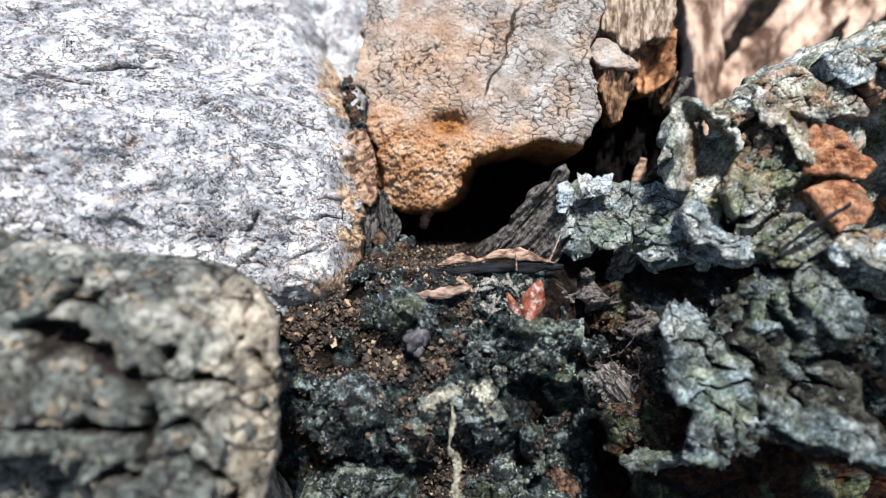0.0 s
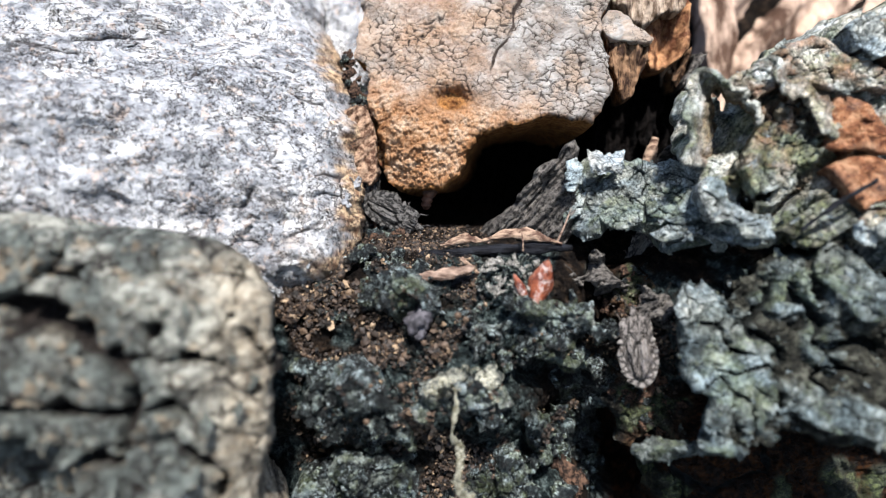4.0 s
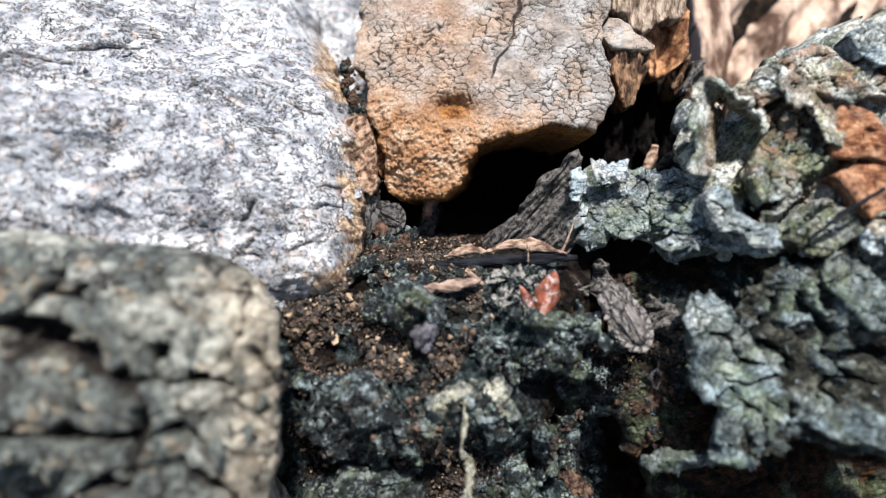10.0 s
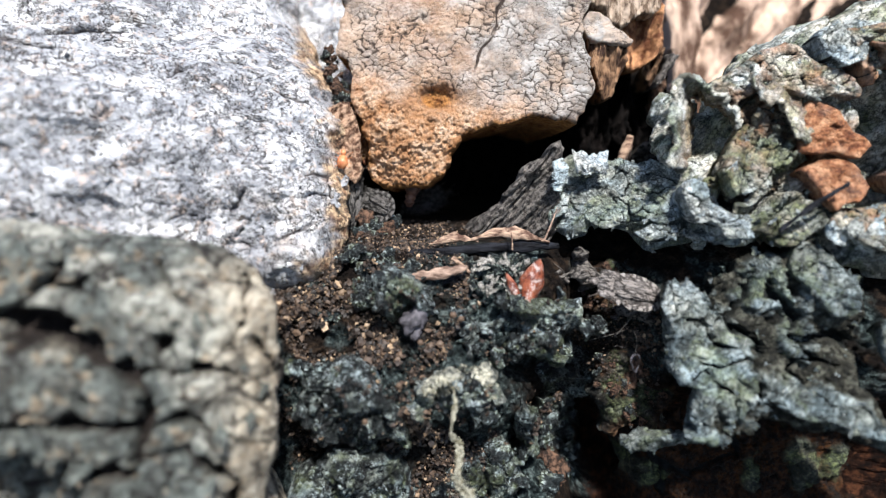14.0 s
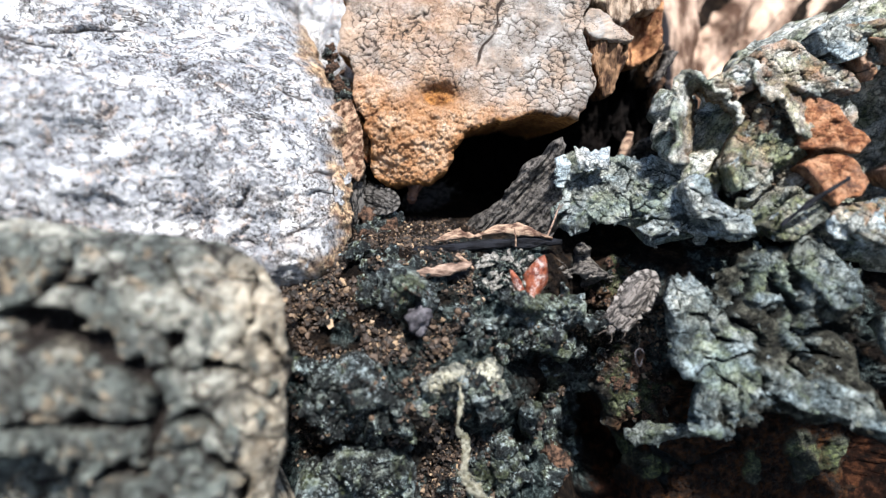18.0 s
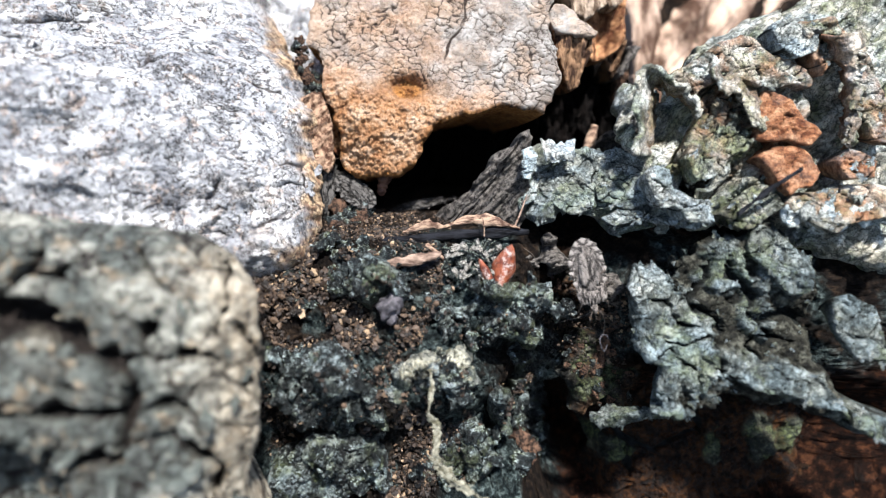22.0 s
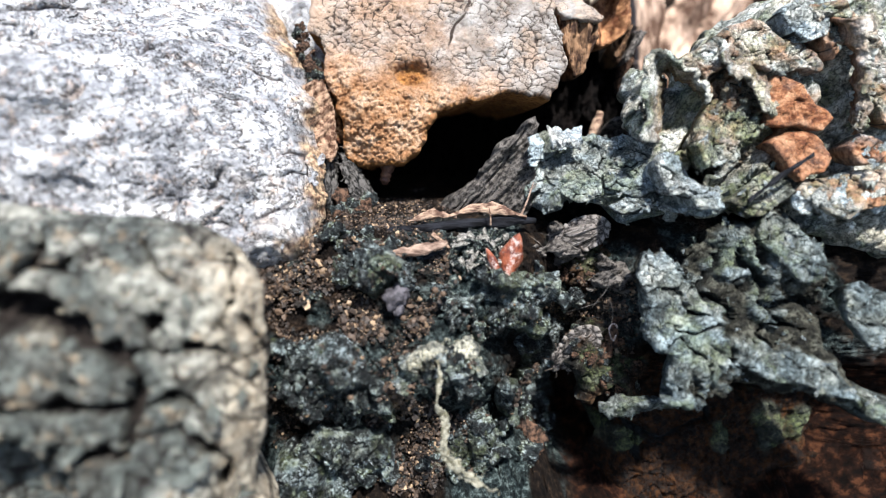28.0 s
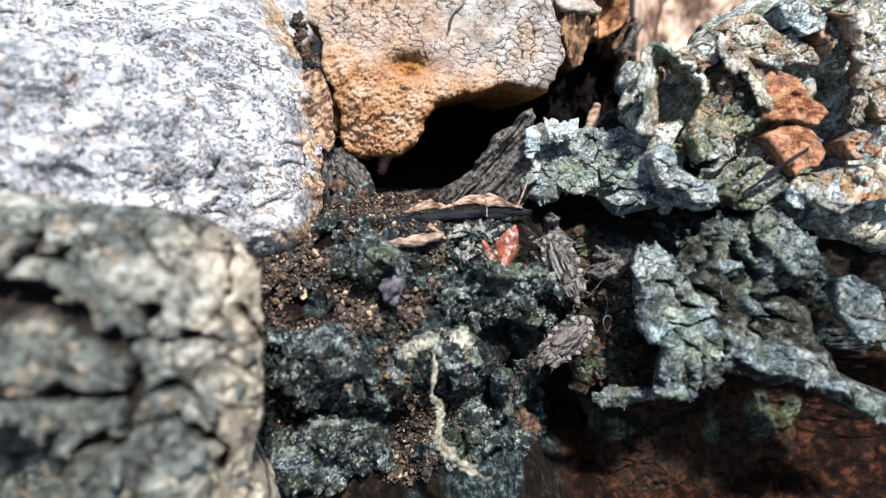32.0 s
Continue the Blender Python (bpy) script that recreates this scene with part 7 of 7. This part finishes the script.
def limb(name, points, radii, n=6):
    p = np.array(points, float)
    t = np.linspace(0, len(p) - 1, 3 * (len(p) - 1) + 1)
    q = np.stack([np.interp(t, np.arange(len(p)), p[:, c]) for c in range(3)], -1)
    r = np.interp(t, np.arange(len(p)), radii)
    verts, faces = [], []
    for i, c in enumerate(q):
        w = q[min(i + 1, len(q) - 1)] - q[max(i - 1, 0)]
        w /= np.linalg.norm(w)
        a = np.cross(w, (0.2, 0.1, 1.0))
        a /= np.linalg.norm(a)
        b = np.cross(w, a)
        verts += [c + r[i] * (a * math.cos(g) + b * math.sin(g)) for g in np.arange(n) / n * 2 * math.pi]
    for i in range(len(q) - 1):
        faces += [(i * n + j, i * n + (j + 1) % n, (i + 1) * n + (j + 1) % n, (i + 1) * n + j) for j in range(n)]
    faces += [tuple(range(n))[::-1], tuple(range((len(q) - 1) * n, len(q) * n))]
    return mesh_of(name, np.array(verts) * MM, faces)


def shell_material(name, dark, mid, pale, spec=0.3):
    n = Nodes(name)
    col = n.ramp(n.noise(0.55, 6, 0.7, stretch=(1.5, 0.75, 1.0)), (0.33, dark), (0.5, mid), (0.66, pale))
    spots = n.step(n.noise(0.34, 4, 0.6, stretch=(1.4, 0.8, 1.0)), 0.56, 0.70)
    return n.done(n.mix(spots, col, pale), 0.6, n.noise(0.3, 5, 0.7, stretch=(1.4, 0.8, 1.0)), 0.16, spec)


SHELL = shell_material("bug_shell", (0.010, 0.008, 0.007), (0.040, 0.034, 0.030), (0.13, 0.115, 0.105))
RIMS = shell_material("bug_rim", (0.022, 0.018, 0.016), (0.095, 0.083, 0.075), (0.25, 0.225, 0.205))
WING = shell_material("bug_wing", (0.012, 0.010, 0.009), (0.060, 0.051, 0.045), (0.20, 0.175, 0.158))
LEGS = shell_material("bug_leg", (0.008, 0.006, 0.005), (0.03, 0.023, 0.018), (0.09, 0.07, 0.057))
EYE = plain("bug_eye", (0.01, 0.006, 0.005), (0.03, 0.02, 0.015), 0.4, 0.25, 0.01, 0.5)


def oval(cx, cy, rx, ry, n=28, sharp=1.0):
    a = np.arange(n) / n * 2 * math.pi
    return [(cx + rx * math.copysign(abs(math.cos(t)) ** sharp, math.cos(t)), cy + ry * math.copysign(abs(math.sin(t)) ** sharp, math.sin(t))) for t in a]


def build_bug(label, SHELL, RIMS, WING, LEGS):
    """A flat bark bug, 7.4 mm long, head towards +y, resting on z = 0."""
    bug = thing("flat_bug", label, "bug", None, "flat bugs on the bark")
    lift = 0.32

    def add(name, me, mat, x=0, y=0, z=0.0, rz=0.0, lab="", over=None):
        me.materials.append(mat) if not me.materials else None
        ob = new(name, me)
        ob.parent = over or bug
        ob.matrix_basis = pose(x * MM, y * MM, (z + (0 if over else lift)) * MM, 0, 0, rz)
        return tagged(ob, lab)

    add("abdomen", dome("abdomen", oval(0, -1.1, 1.6, 2.4), 0.28, 0.25, 6, 1, 0.08), SHELL)
    seg = dome("segment", [(-0.42, -0.42), (-0.1, -0.48), (0.24, -0.54), (0.36, -0.44), (0.32, 0.05), (0.24, 0.42), (0.0, 0.46), (-0.40, 0.42)], 0.09, 0.06, 3, 3, 0.03)
    for i in range(6):
        a = radians(38 - i * 23.5)
        for side in (1, -1):
            x, y = side * 1.64 * math.cos(a), -1.1 + 2.3 * math.sin(a)
            turn = math.degrees(math.atan2(2.22 * math.sin(a) * 0.62, 1.50 * math.cos(a)))
            ob = add("rim_segment", seg, RIMS, x, y, 0.03, turn if side > 0 else -turn)
            if side < 0:
                ob.scale = (-1, 1, 1)
    for side in (1, -1):
        w = [(side * x, y) for x, y in ((0.02, 0.25), (0.5, 0.75), (0.98, 0.65), (1.12, -0.2), (0.98, -1.4), (0.72, -2.5), (0.3, -3.1), (0.02, -3.05), (0.02, -1.2))]
        wing = add("wing", dome("wing", w if side > 0 else w[::-1], 0.26, 0.02, 4, 5 + side, 0.10), WING, 0, 0, 0.24)
        for n, (a, b) in enumerate((((0.28, 0.35), (0.22, -2.6)), ((0.72, 0.55), (0.62, -2.3)))):
            add("wing_vein", limb("vein", [(side * a[0], a[1], 0.12), (side * (a[0] + b[0]) / 2 + side * 0.06, -1, 0.24), (side * b[0], b[1], 0.08)], (0.07, 0.09, 0.04), 5), RIMS, 0, 0, 0.02, 0, "", wing)
        add("shoulder_lobe", dome("lobe", [(side * x, y) for x, y in (((0.7, 1.05), (1.35, 1.0), (1.62, 1.35), (1.55, 1.85), (1.2, 2.2), (0.75, 2.1)) if side > 0 else ((0.75, 2.1), (1.2, 2.2), (1.55, 1.85), (1.62, 1.35), (1.35, 1.0), (0.7, 1.05)))], 0.16, 0.08, 3, 9, 0.05), RIMS, 0, 0, 0.12)
        add("eye", dome("eye", oval(side * 0.40, 2.62, 0.11, 0.13, 10), 0.12, 0.08, 3), EYE, 0, 0, 0.08)
        add("antenna", limb("antenna", [(side * 0.26, 2.8, 0.1), (side * 0.5, 3.05, 0.2), (side * 0.7, 3.3, 0.25), (side * 0.75, 3.55, 0.15), (side * 0.72, 3.7, 0.0)], (0.07, 0.075, 0.06, 0.07, 0.05)), LEGS)
        for y0, (kx, ky), (fx, fy) in ((1.6, (1.45, 2.2), (1.65, 2.65)), (0.7, (1.7, 0.72), (1.95, 0.5)), (-0.2, (1.75, -0.55), (2.0, -1.1))):
            add("leg", limb("leg", [(side * 0.9, y0, -0.05), (side * kx, ky, 0.18), (side * fx, fy, -0.27), (side * (fx + 0.16), fy + 0.12, -0.3)], (0.10, 0.075, 0.05, 0.03)), LEGS)
    add("scutellum", dome("scutellum", [(-0.62, 0.95), (0, 1.0), (0.62, 0.95), (0.3, 0.3), (0, -0.15), (-0.3, 0.3)][::-1], 0.16, 0.04, 4, 13, 0.08), SHELL, 0, 0, 0.42)
    add("pronotum", dome("pronotum", [(-1.62, 0.45), (-1.66, 1.1), (-1.35, 1.8), (-0.6, 2.25), (0.6, 2.25), (1.35, 1.8), (1.66, 1.1), (1.62, 0.45), (0, 0.7)][::-1], 0.36, 0.2, 6, 15, 0.14), WING, 0, 0, 0.12)
    for x in (-0.55, -0.2, 0.2, 0.55):
        add("ridge", limb("ridge", [(x * 0.8, 2.15, 0.0), (x, 1.6, 0.12), (x * 1.15, 1.05, 0.02)], (0.05, 0.09, 0.05), 5), RIMS, 0, 0, 0.36)
    add("head", dome("head", [(-0.36, 2.2), (-0.44, 2.6), (-0.28, 2.85), (-0.17, 3.1), (0, 3.2), (0.17, 3.1), (0.28, 2.85), (0.44, 2.6), (0.36, 2.2)][::-1], 0.24, 0.16, 5, 17, 0.07, (0, 2.7)), WING, 0, 0, 0.08)
    return bug


BUG = build_bug("grey-brown flat bug with a scalloped abdomen edge roaming the gap", SHELL, RIMS, WING, LEGS)
BUG_B = copy_thing(BUG, Matrix())
tagged(BUG_B, "grey-brown flat bug creeping under the lichen shelf")
# darker copy of the bug shell: the cleft's shade is in its colours
SHADE_SHELL = shell_material("shaded_shell", (0.006, 0.0055, 0.005), (0.024, 0.022, 0.0205), (0.105, 0.098, 0.092), 0.2)
BUG_D = build_bug("flat bug sitting in the cleft beside the burl, darkened for shade", SHADE_SHELL, SHADE_SHELL, SHADE_SHELL, SHADE_SHELL)
BUG_C = copy_thing(BUG_D, Matrix())
tagged(BUG_C, "flat bug wandering into the hollow, darkened for shade")
BUG_E = copy_thing(BUG_D, placed(-9.82, 5.29, 77.50, 4, 5, 62))
tagged(BUG_E, "flat bug resting upright in the cleft, darkened for shade")

MITE = thing("mite", "glossy amber mite running over bark strips", "mite")
AMBER = plain("amber_shell", (0.34, 0.11, 0.045), (0.50, 0.22, 0.10), 0.8, 0.2, 0.01, 0.6)
for nm, ol, hi, zz in (("body", oval(0, -0.15, 0.6, 0.75, 20), 0.6, 0.35), ("head", oval(0, 0.85, 0.3, 0.35, 14), 0.3, 0.3)):
    me = dome(nm, ol, hi, 0.25, 6, 2, 0.0)
    me.materials.append(AMBER)
    ob = new(nm, me)
    ob.parent = MITE
    ob.location = (0, 0, zz * MM)
for side in (1, -1):
    for n, y in enumerate((0.6, 0.25, -0.15, -0.5)):
        me = limb("leg", [(side * 0.4, y, 0.3), (side * 0.7, y * 1.3, 0.4), (side * 0.95, y * 1.6, 0.0)], (0.045, 0.035, 0.025), 5)
        me.materials.append(AMBER)
        ob = new("leg", me)
        ob.parent = MITE


for ob in (BUG, BUG_B, BUG_C, BUG_D, BUG_E):
    ob.scale = (0.92, 1.1, 1.1)


def crawl(carried, rows):
    walk(carried, [(r[0], placed(*r[1:])) for r in rows])


def motions():
    crawl(BUG, [
        (0.0, 16.48, -11.31, 68.50, -40, -30, 0),
        (1.0, 17.26, -11.85, 68.00, -45, -30, 0),
        (1.5, 17.52, -11.33, 67.50, -43, -25, 0),
        (2.0, 17.72, -10.06, 67.00, -41, -20, 0),
        (2.5, 17.67, -9.25, 66.50, -25, -10, 0),
        (3.0, 17.58, -8.93, 66.00, -13, 0, 0),
        (3.5, 17.51, -8.88, 66.00, -8, 0, 0),
        (5.5, 16.52, -8.00, 65.50, -6, 0, 0),
        (6.0, 16.18, -8.05, 65.50, -20, 0, 0),
        (6.5, 15.71, -6.58, 65.50, -22, 5, 0),
        (6.8, 15.90, -5.42, 66.00, -25, 25, 0),
        (7.0, 16.14, -4.85, 66.50, -26, 42, 0),
        (7.5, 15.91, -4.68, 67.00, -4, 48, 0),
        (8.0, 15.56, -4.87, 67.00, -5, 42, 0),
        (9.0, 15.47, -4.72, 67.00, -7, 38, 0),
        (9.8, 15.48, -4.84, 66.50, -15, 20, 0),
        (10.0, 15.40, -4.97, 66.00, -30, 5, 0),
        (10.5, 15.60, -5.39, 66.00, -40, 0, 0),
        (11.0, 15.37, -4.40, 66.00, -50, 0, 0),
        (11.5, 15.46, -3.93, 66.00, -60, 0, 15),
        (12.0, 15.28, -3.45, 66.00, -67, 0, 22),
        (13.0, 15.34, -3.92, 66.00, -69, 0, 22),
        (14.0, 17.25, -4.20, 66.00, -74, 0, 25),
        (14.5, 17.43, -4.74, 66.00, -87, 0, 15),
        (15.5, 17.49, -5.34, 66.00, -115, 0, 0),
        (16.5, 17.71, -6.26, 66.00, -139, 0, 0),
        (17.0, 18.05, -5.99, 66.00, -147, 0, 0),
        (18.0, 17.55, -6.12, 66.00, -142, 0, 0),
        (19.0, 17.92, -6.03, 66.00, -145, 0, 0),
        (20.0, 18.08, -5.89, 66.00, -155, 0, 0),
        (20.1, 17.23, -5.34, 66.00, -163, 0, 0),
        (20.3, 14.72, -3.92, 65.50, -208, 0, 30),
        (20.5, 15.38, -3.63, 65.50, -206, 0, 35),
        (21.0, 15.97, -4.35, 65.50, -210, 0, 35),
        (21.5, 16.84, -4.03, 65.50, -216, 0, 30),
        (21.8, 16.12, -4.15, 65.50, -205, 0, 20),
        (22.0, 16.96, -4.73, 65.50, -190, 0, 0),
        (22.2, 17.75, -5.43, 66.00, -171, 0, 0),
        (22.4, 18.54, -6.65, 66.50, -152, 0, 0),
        (22.6, 18.66, -6.66, 67.00, -143, 0, 0),
        (23.0, 17.99, -7.67, 67.50, -151, 20, 0),
        (23.5, 16.54, -9.57, 68.00, -156, 32, 0),
        (24.0, 17.30, -9.54, 68.00, -148, 36, 0),
        (25.0, 17.20, -9.46, 68.50, -148, 36, 0),
        (25.5, 16.67, -10.08, 69.00, -150, 36, 0),
        (27.5, 15.95, -12.76, 71.00, -145, 32, 0),
        (28.0, 15.98, -13.61, 71.00, -144, 32, 0),
        (29.0, 15.51, -14.94, 70.50, -138, 32, 0),
        (30.0, 15.04, -13.99, 69.50, -132, 28, 0),
        (31.0, 15.07, -14.51, 68.50, -129, 22, 10),
        (32.0, 14.67, -13.55, 68.50, -135, 18, 10),
    ])
    crawl(BUG_B, [
        (0.0, 19.22, 0.21, 76.00, -150, 0, 0),
        (20.0, 21.96, -3.98, 74.00, -150, 0, 0),
        (20.1, 20.03, -4.13, 71.00, -152, 0, 0),
        (20.3, 19.64, -4.26, 68.50, -152, 0, 0),
        (20.6, 20.77, -4.06, 69.00, -155, 0, 0),
        (21.0, 22.19, -4.37, 70.50, -160, 0, 0),
        (21.5, 23.93, -3.95, 74.00, -160, 0, 0),
        (22.5, 24.68, -3.68, 76.00, -150, 0, 0),
        (26.5, 21.27, -2.84, 75.00, -130, 0, 0),
        (27.5, 16.68, -1.62, 72.00, -114, 20, 0),
        (28.0, 16.25, -1.80, 71.50, -112, 22, 0),
        (28.5, 15.74, -1.97, 70.50, -118, 15, 0),
        (29.0, 15.00, -2.55, 68.00, -132, -35, 0),
        (29.4, 14.13, -3.26, 67.00, -165, 0, 30),
        (29.7, 13.94, -4.35, 66.00, -190, 0, 60),
        (30.0, 14.10, -5.07, 65.50, -194, 0, 65),
        (31.0, 13.96, -5.61, 65.50, -191, 0, 62),
        (32.0, 14.50, -5.82, 65.50, -203, 0, 35),
    ])
    crawl(BUG_C, [
        (0.0, -6.98, 4.79, 77.00, 170, 0, 60),
        (0.4, -6.37, 4.72, 76.50, 170, 0, 20),
        (0.7, -5.61, 2.93, 76.50, 160, 0, 0),
        (1.0, -6.53, 4.43, 76.50, 150, 0, 0),
        (1.3, -7.72, 4.82, 76.50, 150, 0, 0),
        (1.6, -6.00, 3.69, 76.00, 145, 0, 0),
        (2.0, -6.30, 4.50, 76.00, 125, 0, 0),
        (2.3, -6.18, 4.10, 76.00, 102, 0, 0),
        (2.6, -6.69, 4.28, 76.00, 95, 0, 0),
        (3.0, -6.57, 4.02, 76.00, 95, 0, 0),
        (3.5, -6.45, 3.77, 76.00, 105, 0, 0),
        (4.5, -6.12, 3.33, 76.00, 130, 0, 0),
        (5.5, -5.43, 2.91, 76.00, 150, 0, 0),
        (6.0, -5.10, 3.24, 76.00, 140, 0, 0),
        (6.4, -4.82, 3.05, 76.50, 120, 0, 0),
        (6.8, -4.17, 2.78, 77.00, 60, 0, 0),
        (7.2, -4.21, 2.32, 77.50, 50, 0, 0),
        (7.6, -3.75, 2.19, 78.00, 50, 10, 0),
        (8.0, -3.40, 2.91, 79.00, 45, 15, 10),
        (8.4, -2.97, 2.60, 80.00, 40, 10, 45),
        (9.0, -2.29, 2.89, 81.00, 30, 0, 70),
        (9.5, -2.71, 3.01, 81.50, 25, 0, 72),
        (10.0, -4.02, 4.24, 86.00, 20, 0, 60),
        (11.0, -1.97, 5.88, 93.00, 60, 0, 0),
        (20.5, -0.51, 6.34, 93.00, 80, 0, 0),
        (21.5, 1.52, 3.82, 87.00, 82, -10, -75),
        (22.0, 1.91, 3.38, 85.00, 82, -10, -75),
        (23.0, 1.01, 3.34, 85.00, 80, -10, -75),
        (24.0, 0.95, 3.65, 85.00, 84, -10, -75),
        (25.0, 0.55, 3.56, 85.00, 98, -10, -75),
        (25.5, 1.90, 2.81, 86.00, 100, -10, -75),
        (26.5, 3.06, 3.15, 91.00, 100, 0, -60),
        (32.0, 3.21, 2.53, 94.00, 100, 0, 0),
    ])
    crawl(BUG_D, [
        (0.0, -7.95, 4.65, 79.00, -65, 50, 0),
        (1.0, -8.27, 4.70, 79.00, -65, 50, 0),
        (3.0, -8.13, 4.94, 79.00, -65, 50, 0),
        (5.5, -7.82, 4.51, 78.50, -65, 50, 0),
        (6.0, -7.80, 4.53, 78.50, -65, 48, 0),
        (10.0, -7.86, 4.64, 78.50, -65, 46, 0),
        (13.0, -7.27, 4.66, 78.50, -62, 46, 0),
        (17.0, -7.51, 4.57, 78.50, -62, 46, 0),
        (18.0, -7.46, 4.95, 78.50, -60, 42, 20),
        (19.0, -7.25, 4.91, 78.50, -60, 42, 30),
        (20.0, -7.21, 5.00, 78.50, -48, 35, 35),
        (21.0, -7.20, 4.95, 78.50, -42, 30, 35),
        (22.0, -7.00, 5.18, 78.50, -45, 30, 35),
        (23.0, -6.92, 4.67, 78.00, -78, 30, 35),
        (23.5, -6.48, 3.79, 78.00, -70, 35, 10),
        (24.0, -6.22, 4.17, 78.00, -60, 30, 10),
        (25.0, -6.56, 4.11, 78.00, -60, 25, 20),
        (25.5, -6.67, 4.02, 78.00, -55, 20, 25),
        (27.5, -6.95, 4.88, 78.00, -30, 5, 50),
        (28.0, -6.90, 4.75, 78.00, -28, 0, 50),
        (29.0, -7.21, 4.93, 78.00, -25, 0, 45),
        (30.0, -7.70, 4.64, 78.00, -18, 0, 40),
        (31.0, -7.48, 4.96, 78.00, -14, 0, 40),
        (32.0, -7.46, 5.03, 78.00, -38, 10, 20),
    ])
    crawl(MITE, [
        (0.0, 3.33, -0.10, 74.50, -90, 0, 0),
        (12.2, 2.29, -1.27, 74.50, -90, 0, 0),
        (12.5, 0.22, -0.00, 71.50, -88, 0, 0),
        (12.7, -1.40, 0.27, 71.00, -85, 0, 0),
        (12.9, -3.08, 0.15, 71.00, -88, 0, 0),
        (13.0, -5.31, -0.00, 71.00, -100, 0, 0),
        (13.2, -8.07, -0.01, 70.00, -90, 0, 0),
        (13.3, -9.69, 0.79, 69.00, -30, 0, 0),
        (13.6, -10.22, 6.89, 70.50, 0, 0, 0),
        (14.0, -10.15, 8.91, 73.00, 5, 0, 0),
        (14.4, -12.00, 12.76, 84.00, 0, 0, 0),
        (32.0, -11.60, 12.74, 88.00, 0, 0, 0),
    ])


motions()
